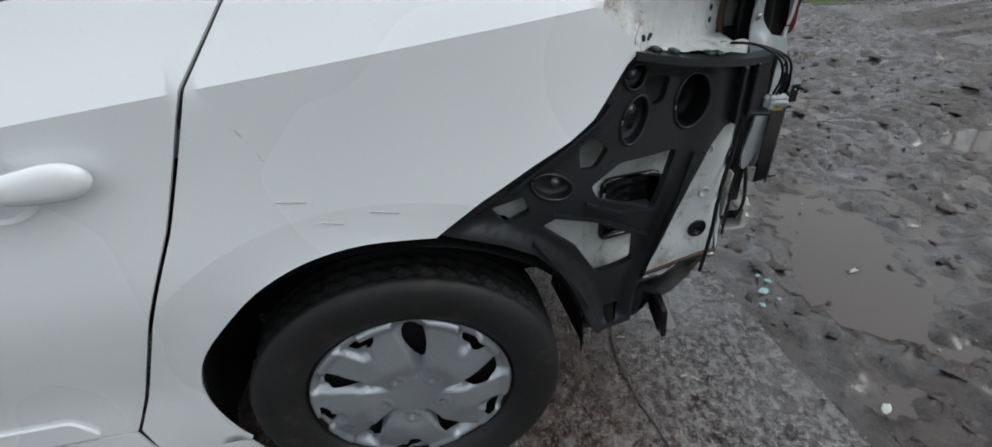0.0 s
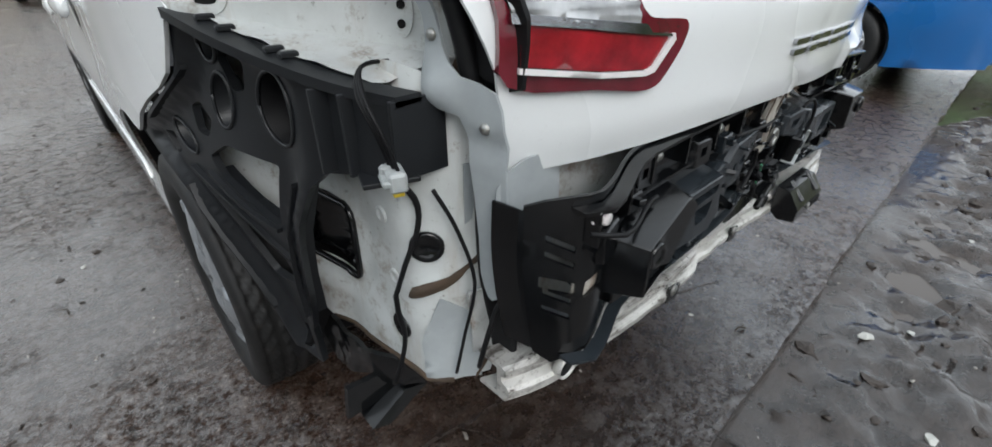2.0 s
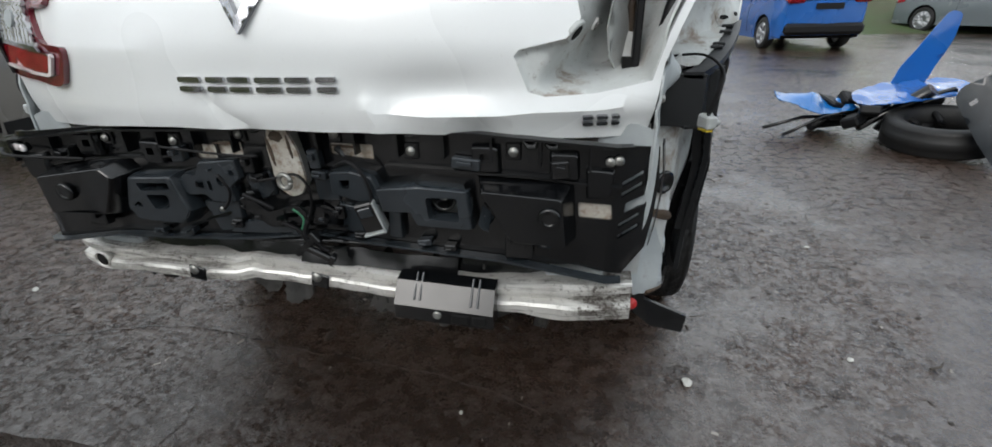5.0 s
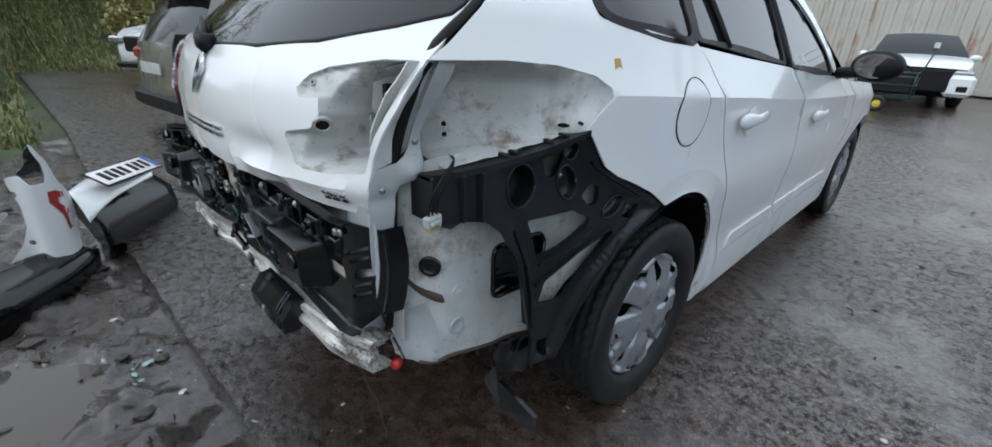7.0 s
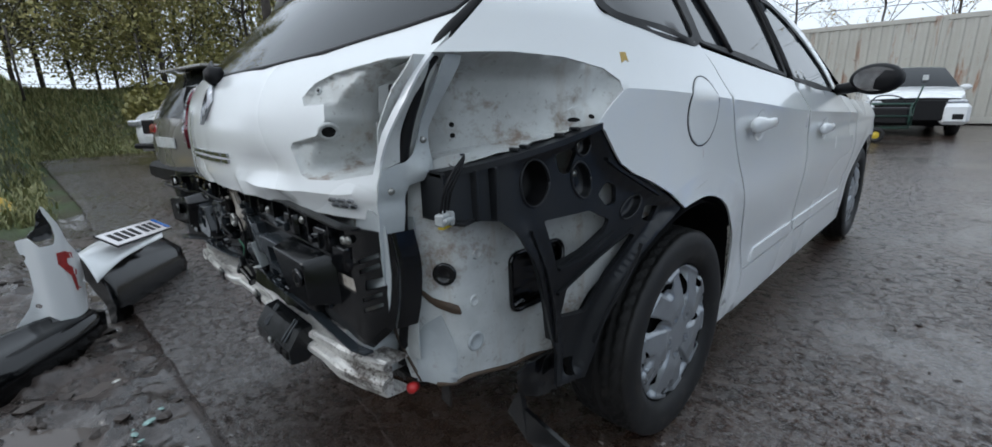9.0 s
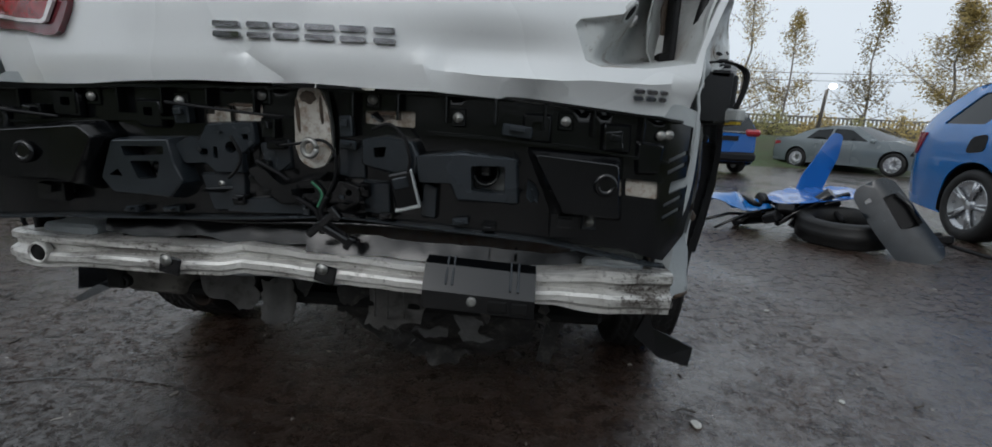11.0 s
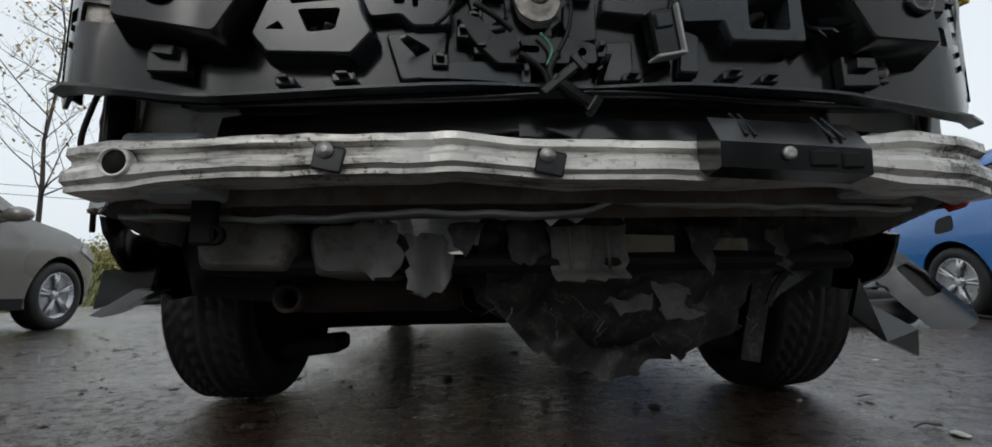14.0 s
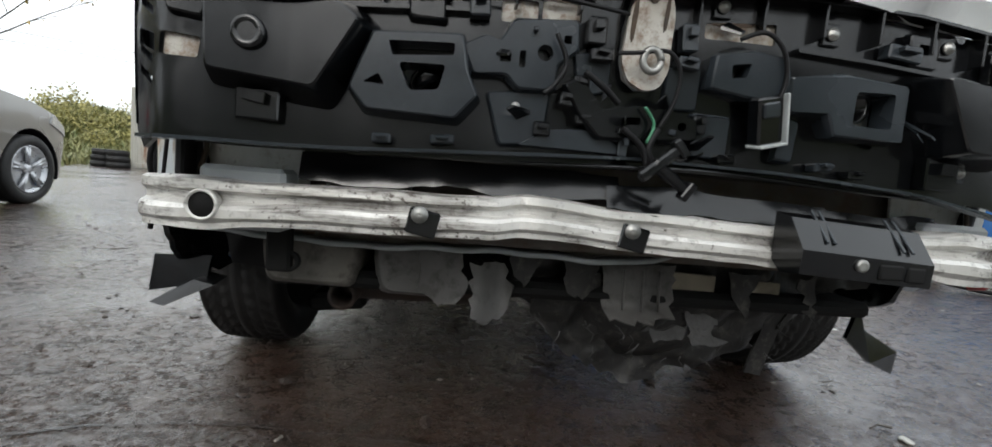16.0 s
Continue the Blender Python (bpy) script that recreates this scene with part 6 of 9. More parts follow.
# brown runs over the pale patches
for cx, cz, ww, hh in ((-.016, .783, .014, .010), (-.036, .752, .0035, .030), (.006, .760, .003, .022), (-.135, .764, .022, .003), (.105, .763, .026, .003)):
    ol = [(cx + ww * math.cos(t) * (1 + .35 * fbm(math.cos(t) * 2, math.sin(t) * 2 + cx * 40, 1.4, 2)), cz + hh * math.sin(t) * (1 + .35 * fbm(math.cos(t) * 2 + 5, math.sin(t) * 2 + cx * 30, 1.4, 2))) for t in np.linspace(0, 2 * math.pi, 22, endpoint=False)]
    off_ = (lambda u, v: Vector((u, -.884 + .006 * math.cos((v - .7) * 30) - .0015, v))) if abs(cx) < .06 else (lambda u, v: carrier(u, v, .0045))
    bm = B()
    sheet(bm, ol, off_, step=.008, thick=.001)
    part("brown_stain", bm, BROWN_RUST, cr)

# torn absorber strips between carrier and beam
for xa, xb, za, hh, yy, seed in ((-.46, -.02, .530, .020, -.872, 1.0), (-.04, .30, .522, .016, -.880, 4.0), (.26, .52, .512, .016, -.868, 7.0)):
    up = [(x, za + hh + .008 * fbm(x, seed, 7, 3) - .02 * (x - xa) * (x > .1)) for x in np.linspace(xa, xb, 26)]
    dn = [(x, za - hh + .014 * fbm(x, seed + 3, 9, 4) - .02 * (x - xa) * (x > .1)) for x in np.linspace(xb, xa, 30)]
    bm = B()
    sheet(bm, up + dn, lambda u, v: Vector((u, yy + .10 * u * u + .35 * (v - za) + .006 * fbm(u, v, 12, 2), v)), step=.012, thick=.004)
    part("absorber_strip", bm, PLASTIC, car, "torn black plastic absorber strip")
for x in np.arange(-.42, .46, .11):
    bm = B()
    box(bm, (.006, .05, .04), pose(x, -.835, .50), .001)
    part("absorber_rib", bm, PLASTIC, car)
bm = B()
rings = [[(x, -.835, .565 + .004 * math.sin(9 * x)), (x, -.90 + .1 * x * x, .556 + .012 * math.exp(-((x - .1) / .2)**2)), (x, -.90 + .1 * x * x, .551 + .012 * math.exp(-((x - .1) / .2)**2)), (x, -.835, .56)] for x in np.linspace(-.50, .60, 40)]
loft(bm, rings, closed=True)
part("panel_flange", bm, PLASTIC, car, "bent dark sheet-metal edge")

# crash beam, bent
bz = curve1d([-.66, -.62, -.43, -.2, -.15, .0, .09, .22, .43, .60, .64], [.468, .468, .474, .478, .484, .474, .472, .468, .470, .466, .462])
by = curve1d([-.66, -.58, -.43, -.29, 0, .30, .45, .56, .64], [-.855, -.880, -.895, -.902, -.885, -.902, -.905, -.893, -.865])
prof = [(.052, .030), (.004, .030), (-.004, .027), (-.005, .017), (.005, .012), (.005, .004), (-.007, .0), (-.011, -.005), (-.011, -.015), (-.003, -.020), (-.003, -.027), (.052, -.030), (.052, -.024), (.014, -.021), (.014, .022), (.052, .025)]
bm = B()
rings = []
for x in np.linspace(-.655, .640, 150):
    k = 1 + .10 * math.sin(x * 31) * .3 + .55 * smooth(-.50, -.58, x) * .3 + .35 * smooth(.42, .5, x)
    dy = .004 * fbm(x * 6, 0, 2, 2) + .008 * math.exp(-((x + .16) / .02)**2)
    rings.append([(x, by(x) + a + dy, bz(x) + b_ * k + .002 * fbm(x * 9, a * 40, 1.5, 2)) for a, b_ in prof])
loft(bm, rings, closed=True, flat=True)
beam = part("crash_beam", bm, ALU, car, "bent scuffed aluminium crash beam")
bm = B()
lathe(bm, [(.0155, -.004), (.0165, .004), (.0195, .0045), (.0205, .001), (.0205, -.010)], pose(-.563, by(-.563) - .013, bz(-.563), 90, 0, 0), 26)
mouth = part("tube_mouth", bm, ALU, beam)
bm = B()
lathe(bm, [(0, .0), (.0165, .0), (.0165, -.004)], pose(-.563, by(-.563) - .014, bz(-.563), 90, 0, 0), 24)
part("hole", bm, DARK, mouth)
for x in (-.291, -.004):
    bm = B()
    box(bm, (.040, .006, .034), pose(x + .004, by(x) - .011, bz(x) - .008, 0, 12, 0), .004)
    part("tab", bm, PLASTIC, beam)
    bm = B()
    lathe(bm, [(0, .004), (.005, .006), (.006, .004), (.011, .004), (.011, 0)], pose(x, by(x) - .013, bz(x) + .002, 90, 0, 0), 14)
    part("bolt", bm, BOLT_M, beam)
# crush cans
for s in (-1, 1):
    bm = B()
    box(bm, (.11, .13, .085), pose(s * .53, -.80, .478), .006)
    can = part("crush_can", bm, GREY_METAL, car)
    bm = B()
    box(bm, (.17, .008, .12), pose(s * .535, -.745, .475), .003)
    part("mount_plate", bm, DIRTY_METAL, can)
    for dx in (-.06, .06):
        bm = B()
        lathe(bm, [(0, .010), (.009, .010), (.010, 0), (.016, 0), (.016, -.004)], pose(s * .535 + dx, -.752, .435, 90, 0, 0), 12)
        part("nut", bm, RUST, can)
bm = B()
lathe(bm, [(0, 0), (.010, 0), (.012, .02), (.008, .026), (0, .026)], pose(.640, -.80, .420, 70, 0, 30), 12)
part("red_plug", bm, surface("red_plug", (.5, .02, .02), None, .3, .4, bumps=0), car)

# black sensor block clipped onto the beam
bm = B()
x0, x1, yb = .196, .388, -.905
sec = [(.0, .0), (.0, .066), (-.030, .060), (-.058, .020), (-.056, -.012), (-.02, -.016)]
rings = []
for x in np.linspace(x0, x1, 7):
    rings.append([(x, yb + a + .02 * (x - x0), .455 + b_ - .05 * (x - x0)) for a, b_ in sec])
loft(bm, rings, closed=True, flat=True)
blk = part("sensor_block", bm, PLASTIC, car, "black plastic block clipped to the crash beam")
for x in (.235, .246, .345, .358):
    bm = B()
    box(bm, (.004, .055, .004), pose(x, -.938, .507 - .05 * (x - x0), 48, 0, 0), .001)
    part("rib", bm, GREY_SHEEN_PLASTIC, blk)
for x, w_ in ((.325, .034), (.362, .026)):
    bm = B()
    box(bm, (w_, .006, .020), pose(x, -.9625 + .02 * (x - x0), .455 - .05 * (x - x0) + .004), .002)
    part("opening", bm, DARK, blk)
bm = B()
lathe(bm, [(0, .004), (.005, .005), (.0085, .004), (.0085, 0)], pose(.281, -.9605, .459, 90, 0, 0), 12)
part("bolt", bm, BOLT_M, blk)

# ---- underside ----
bm = B()
sheet(bm, [(-.62, .415), (.62, .415), (.64, .60), (-.64, .60)], lambda u, v: Vector((u, -.755 + .05 * u * u + .01 * fbm(u, v, 5, 3), v)), step=.04, thick=.005)
part("rear_valance", bm, DIRTY_METAL, car, "dirty steel rear valance")
bm = B()
lz = curve1d([-.67, -.386, -.185, .017, .08, .13, .19, .325, .45, .62], [.424, .413, .420, .415, .424, .438, .433, .430, .428, .424])
rings = []
for x in np.linspace(-.66, .62, 70):
    y = -.785 + .09 * x * x + .004 * math.sin(x * 37)
    z = lz(x) + .0015 * math.sin(x * 61)
    rings.append([(x, y, z + .004), (x, y - .010, z + .003), (x, y - .011, z - .004), (x, y, z - .004), (x, y + .05, z - .002), (x, y + .05, z + .002)])
loft(bm, rings, closed=True)
part("valance_lip", bm, GREY_METAL, car, "wavy folded sheet-metal lip")
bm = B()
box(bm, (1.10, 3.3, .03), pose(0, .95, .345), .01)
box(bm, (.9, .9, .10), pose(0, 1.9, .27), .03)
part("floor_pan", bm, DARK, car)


def torn(name, ol, fn, mat, parent=None, label="", step=.010, fray=.012, thick=.003):
    """A ragged-edged sheet of plastic or felt."""
    r = resample(ol, .011)
    ragged = []
    for k, (u, v) in enumerate(r):
        ragged.append((u + 1.35 * fray * fbm(u * 3 + k * .37, v, 9, 3), v + 1.35 * fray * fbm(u, v * 3 + k * .61, 9, 3)))
    bm = B()
    sheet(bm, ragged, lambda u, v: fn(u, v) + Vector((.002 * fbm(u, v + 2, 20, 2), .007 * fbm(u + 6, v, 9, 2) + .002 * fbm(u, v, 40, 2), .002 * fbm(u + 9, v, 20, 2))), step=step, thick=thick)
    for f in bm.faces:
        f.smooth = True
    return part(name, bm, mat, parent or car, label)


def tank(name, x0, x1, z0, z1, y0, y1, mat, bev=.018, label=""):
    bm = B()
    rings = []
    for y, g in ((y0, .010), (y0 + .015, 0), (y1, -.005)):
        ol = soft_corners([(x0 + g + .012, z0 + g), (x1 - g - .010, z0 + g - .004), (x1 - g, z1), (x0 + g, z1)], bev)
        rings.append([(u, y + .006 * fbm(u, v, 11, 2), v + .003 * fbm(u, y, 14, 2)) for u, v in ol])
    loft(bm, rings, closed=True)
    return part(name, bm, mat, car, label)


tank("resonator_box", -.555, -.392, .338, .412, -.745, -.45, DUSTY, label="dust-grey plastic box under the boot floor")
tank("resonator_box", -.378, -.235, .326, .408, -.735, -.45, SHIELD)
torn("torn_shield", [(-.300, .408), (-.222, .408), (-.222, .330), (-.252, .318), (-.292, .336)], lambda u, v: Vector((u, -.752 + .02 * (v - .36), v)), SHIELD, label="torn grey underbody shield")
torn("torn_shield", [(-.212, .388), (-.148, .392), (-.138, .350), (-.146, .302), (-.180, .290), (-.214, .306), (-.204, .346)], lambda u, v: Vector((u, -.745 + .12 * (v - .34) + .012 * math.sin(u * 70), v)), SHIELD, fray=.010)
torn("torn_shield", [(-.150, .410), (-.085, .412), (-.100, .376), (-.118, .350), (-.135, .372)], lambda u, v: Vector((u, -.735, v)), UNDER_PLASTIC, fray=.010)
torn("torn_shield", [(-.050, .408), (.022, .408), (.016, .352), (-.012, .336), (-.044, .350)], lambda u, v: Vector((u, -.725 + .010 * math.sin(u * 55), v)), UNDER_PLASTIC, fray=.012)
torn("torn_shield", [(.020, .405), (.150, .405), (.152, .318), (.11, .316), (.026, .312)], lambda u, v: Vector((u, -.728 + .006 * math.sin(u * 62) - .05 * smooth(.33, .31, v), v)), SHIELD, fray=.005, label="split grey plastic undershield")
for x_ in (.048, .078, .112):
    bm = B()
    tube(bm, [(x_, -.732 + .006 * math.sin(x_ * 62), .400), (x_ + .002, -.735 + .006 * math.sin(x_ * 62), .330)], .0025, 5)
    part("shield_rib", bm, SHIELD, car)
torn("torn_shield", [(.255, .398), (.318, .400), (.300, .362), (.296, .322), (.278, .340), (.262, .362)], lambda u, v: Vector((u, -.728, v)), UNDER_PLASTIC, fray=.010)
torn("torn_shield", [(.398, .402), (.432, .404), (.424, .350), (.438, .318), (.410, .336)], lambda u, v: Vector((u, -.725, v)), UNDER_PLASTIC, fray=.010)
torn("torn_shield", [(.118, .284), (.205, .288), (.208, .268), (.150, .262), (.112, .270)], lambda u, v: Vector((u, -.70 + .3 * (.29 - v), v)), TORN_EDGE, fray=.010)
torn("torn_shield", [(.205, .318), (.262, .330), (.285, .300), (.268, .274), (.300, .246), (.272, .240), (.228, .262)], lambda u, v: Vector((u, -.67, v)), TORN_EDGE, fray=.014)
for x0_, x1_, z0_, z1_ in ((.155, .242, .352, .392), (.282, .372, .362, .386)):
    bm = B()
    sheet(bm, [(x0_, z1_), (x1_, z1_ - .003), (x1_, z0_), (x0_, z0_ + .002)], lambda u, v: Vector((u, -.705 + .003 * fbm(u, v, 9, 2), v)), step=.02, thick=.012)
    part("stiffener_board", bm, BEIGE, car, "pale board under the boot floor")
# sagging spare-wheel well and its liner
bm = B()
rings = []
for k in range(40):
    a = 2 * math.pi * k / 40
    ring = []
    for r, z in ((.33, .40), (.325, .34), (.30, .28), (.24, .24), (.12, .23), (.0, .23)):
        rr = r * (1 + .06 * fbm(math.cos(a) * 2, math.sin(a) * 2 + z * 5, 1.5, 3))
        x, y = .20 + rr * math.cos(a), -.36 + rr * math.sin(a) * .95
        ring.append((x, y, z + .022 * fbm(x * 3, y * 3, 2.2, 3) - .055 * math.exp(-((x - .17) / .14)**2 - ((y + .55) / .16)**2)))
    rings.append(ring)
rings.append(rings[0])
loft(bm, rings)
part("spare_wheel_well", bm, UNDER_PLASTIC, car, "scraped and sagging spare-wheel well")
torn("hanging_liner", [(-.095, .42), (-.085, .30), (-.06, .25), (.005, .185), (.09, .145), (.165, .122), (.235, .150), (.295, .165), (.36, .195), (.418, .215), (.40, .27), (.425, .33), (.505, .365), (.60, .395), (.58, .43), (.2, .43)],
     lambda u, v: Vector((u, -.585 - .11 * smooth(.15, .42, v) + .036 * fbm(u, v, 6, 4) + .040 * abs(fbm(u + 3, v, 9, 3)) + .004 * fbm(u, v + 4, 30, 2), v + .006 * fbm(u, v, 14, 2))), UNDER_PLASTIC, label="torn dark underbody liner hanging down", step=.012, fray=.016)
for pts, w_ in (([(.462, -.60, .335), (.452, -.585, .255), (.445, -.575, .205), (.436, -.57, .155)], .019), ([(.455, -.585, .270), (.50, -.575, .300), (.56, -.55, .325), (.63, -.50, .345)], .017), ([(.47, -.59, .262), (.49, -.60, .31), (.535, -.61, .35)], .006)):
    bm = B()
    rr = [Vector(p) for p in rounded(pts, False, 4)]
    rings = []
    for k, p in enumerate(rr):
        d = (rr[min(k + 1, len(rr) - 1)] - rr[max(0, k - 1)]).normalized()
        n_ = d.cross(Vector((0, 1, 0))).normalized()
        rings.append([p + n_ * w_ + Vector((0, -.003, 0)), p - n_ * w_ + Vector((0, -.003, 0)), p - n_ * w_ + Vector((0, .003, 0)), p + n_ * w_ + Vector((0, .003, 0))])
    loft(bm, rings, closed=True, flat=True)
    part("loose_strap", bm, UNDER_PLASTIC, car, "loose dusty strap hanging under the car")
random.seed(21)
for k in range(34):
    x0_ = random.uniform(-.22, .44)
    z0_ = float(np.interp(x0_, [-.22, -.1, .1, .2, .44], [.31, .29, .20, .19, .25])) + random.uniform(0, .12)
    p = Vector((x0_, -.66 + random.uniform(-.05, .03), z0_))
    pts = [p]
    for j in range(4):
        pts.append(pts[-1] + Vector((random.uniform(-.014, .014), random.uniform(-.006, .006), -random.uniform(.002, .013))))
    bm = B()
    tube(bm, pts, random.uniform(.0007, .0016), 4, .4)
    part("frayed_strand", bm, TORN_EDGE, car)
# exhaust
bm = B()
lathe(bm, [(.020, -.004), (.027, -.004), (.027, .10), (.020, .10)], pose(-.445, -.60, .290, 90, 0, 0) @ pose(0, 0, -.1), 22, closed=True)
tube(bm, [(-.445, -.52, .29), (-.42, -.46, .29), (-.36, -.44, .292)], .025, 14)
ex = part("exhaust_tip", bm, SOOT, car, "sooty exhaust outlet")
bm = B()
lathe(bm, [(0, -.17), (.05, -.165), (.062, -.15), (.062, .15), (.05, .165), (0, .17)], pose(-.30, -.47, .305, 0, 90, 0) @ Matrix.Diagonal((.75, 1.3, 1, 1)), 26)
part("silencer", bm, SOOT, car, "rusty exhaust silencer")
bm = B()
tube(bm, [(-.2, -.4, .28), (-.15, .3, .25), (-.1, 1.6, .24)], .026, 10)
part("exhaust_pipe", bm, SOOT, car)
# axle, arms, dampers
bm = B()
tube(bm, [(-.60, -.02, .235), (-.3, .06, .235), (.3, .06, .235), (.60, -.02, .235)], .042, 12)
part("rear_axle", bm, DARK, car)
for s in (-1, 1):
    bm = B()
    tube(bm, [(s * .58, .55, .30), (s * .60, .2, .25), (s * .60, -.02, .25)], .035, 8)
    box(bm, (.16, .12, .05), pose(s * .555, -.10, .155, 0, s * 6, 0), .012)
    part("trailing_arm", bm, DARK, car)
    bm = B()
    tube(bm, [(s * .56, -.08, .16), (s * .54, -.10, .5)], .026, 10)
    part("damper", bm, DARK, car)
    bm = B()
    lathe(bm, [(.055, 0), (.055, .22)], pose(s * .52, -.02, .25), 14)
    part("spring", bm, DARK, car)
# mud flaps
for s, ol in ((1, [(.700, -.52, .315), (.715, -.52, .262), (.832, -.50, .205), (.826, -.50, .150), (.735, -.53, .185), (.668, -.53, .24)]), (-1, [(-.68, -.60, .352), (-.79, -.58, .345), (-.80, -.58, .275), (-.69, -.60, .300)])):
    bm = B()
    front = [Vector(p) for p in ol]
    loft(bm, [[p + Vector((0, 0, 0)) for p in front], [p + Vector((0, .012, 0)) for p in front]], closed=True, flat=True)
    if s < 0:
        fr = [Vector(p) for p in ((-.66, -.63, .305), (-.70, -.62, .31), (-.775, -.62, .265), (-.745, -.63, .262))]
        loft(bm, [fr, [p + Vector((0, .05, .006)) for p in fr]], closed=True, flat=True)
    part("mud_flap", bm, PLASTIC, car)
# jack bracket below the beam end
bm = B()
box(bm, (.035, .02, .07), pose(-.50, -.80, .405), .004)
lathe(bm, [(.009, -.006), (.015, -.006), (.015, .006), (.009, .006)], pose(-.485, -.80, .385, 90, 0, 0), 16, closed=True)
part("tie_down_eye", bm, DARK, car)

# the rear structure sits a little forward of the tailgate's skin
REAR = {"absorber_strip", "absorber_rib", "panel_flange", "crash_beam", "crush_can", "red_plug", "sensor_block", "rear_valance", "valance_lip", "resonator_box", "torn_shield", "stiffener_board", "spare_wheel_well", "hanging_liner",
        "loose_strap", "frayed_strand", "tie_down_eye", "corner_flange", "lamp_gasket", "tailgate_return", "dark_gutter"}
for c in car.children:
    if c.name.split(".")[0] in REAR:
        c.location.y += .025

# connectors dangling at both corners
for s, c in ((-1, (-.742, -.752, .795)), (1, (.742, -.752, .795))):
    bm = B()
    c = Vector(c)
    box(bm, (.020, .040, .022), Matrix.Translation(c) @ pose(0, 0, 0, 0, 0, s * 20), .003)
    box(bm, (.024, .012, .026), Matrix.Translation(c + Vector((0, .008, 0))) @ pose(0, 0, 0, 0, 0, s * 20), .003)
    box(bm, (.010, .030, .008), Matrix.Translation(c + Vector((s * .012, 0, 0))) @ pose(0, 0, 0, 0, 0, s * 20), .002)
    con = part("connector", bm, WIRE_GREY, car, "grey cable connector dangling from the corner")
    bm = B()
    box(bm, (.012, .030, .006), Matrix.Translation(c + Vector((0, 0, -.014))) @ pose(0, 0, 0, 0, 0, s * 20), .001)
    part("yellow_latch", bm, YELLOW, con)
    for dy in (-.008, 0, .008):
        bm = B()
        tube(bm, [Vector(p) for p in rounded([c + Vector((0, dy, .010)), c + Vector((s * .012, dy, .05)), c + Vector((s * .016, .02 + dy, .085)), c + Vector((-s * .01, .06, .105)), c + Vector((-s * .06, .09, .100))], False, 5)], .0024, 5)
        part("cable", bm, SEAL, con)
bm = B()
tube(bm, [Vector(p) for p in rounded([(-.690, -.745, .76), (-.668, -.760, .70), (-.655, -.775, .62), (-.668, -.765, .53), (-.680, -.755, .45)], False, 5)], .0028, 6)
part("dangling_cable", bm, SEAL, car)

# ---- other vehicles ----
def alloy(parent, m, R_=.32, spokes=5, finish=None, width=.2):
    w = new("wheel")
    w.parent = parent
    w.matrix_basis = m
    bm = B()
    h = width / 2
    lathe(bm, [(R_ * .66, -h * .8), (R_ * .80, -h), (R_ * .95, -h * .92), (R_, -h * .7), (R_, h * .7), (R_ * .95, h * .92), (R_ * .80, h), (R_ * .66, h * .8)], pose(0, 0, 0, 0, 90, 0), 40, closed=True)
    part("tyre", bm, RUBBER, w)
    bm = B()
    lathe(bm, [(R_ * .60, h * .55), (R_ * .66, h * .86), (R_ * .69, h * .86), (R_ * .68, h * .4), (R_ * .66, -h * .5)], pose(0, 0, 0, 0, 90, 0), 36)
    lathe(bm, [(0, h * .80), (R_ * .13, h * .78), (R_ * .18, h * .66), (R_ * .18, h * .4), (0, h * .4)], pose(0, 0, 0, 0, 90, 0), 20)
    for k in range(spokes):
        a = 2 * math.pi * k / spokes
        for da in (-.10, .10):
            p0 = Vector((h * .66, R_ * .12 * math.cos(a), R_ * .12 * math.sin(a)))
            p1 = Vector((h * .78, R_ * .66 * math.cos(a + da), R_ * .66 * math.sin(a + da)))
            tube(bm, [p0, (p0 + p1) / 2 + Vector((.006, 0, 0)), p1], R_ * .055, 6, .8)
    part("rim", bm, finish, w)
    bm = B()
    lathe(bm, [(0, .0), (R_ * .64, .0), (R_ * .64, -.02), (0, -.02)], pose(0, 0, 0, 0, 90, 0), 24)
    part("brake_disc", bm, DARK, w)
    return w


SILVER_RIM = surface("alloy_silver", (.55, .56, .58), (.45, .46, .48), .25, .35, metal=.8, coarse=20, bumps=0)


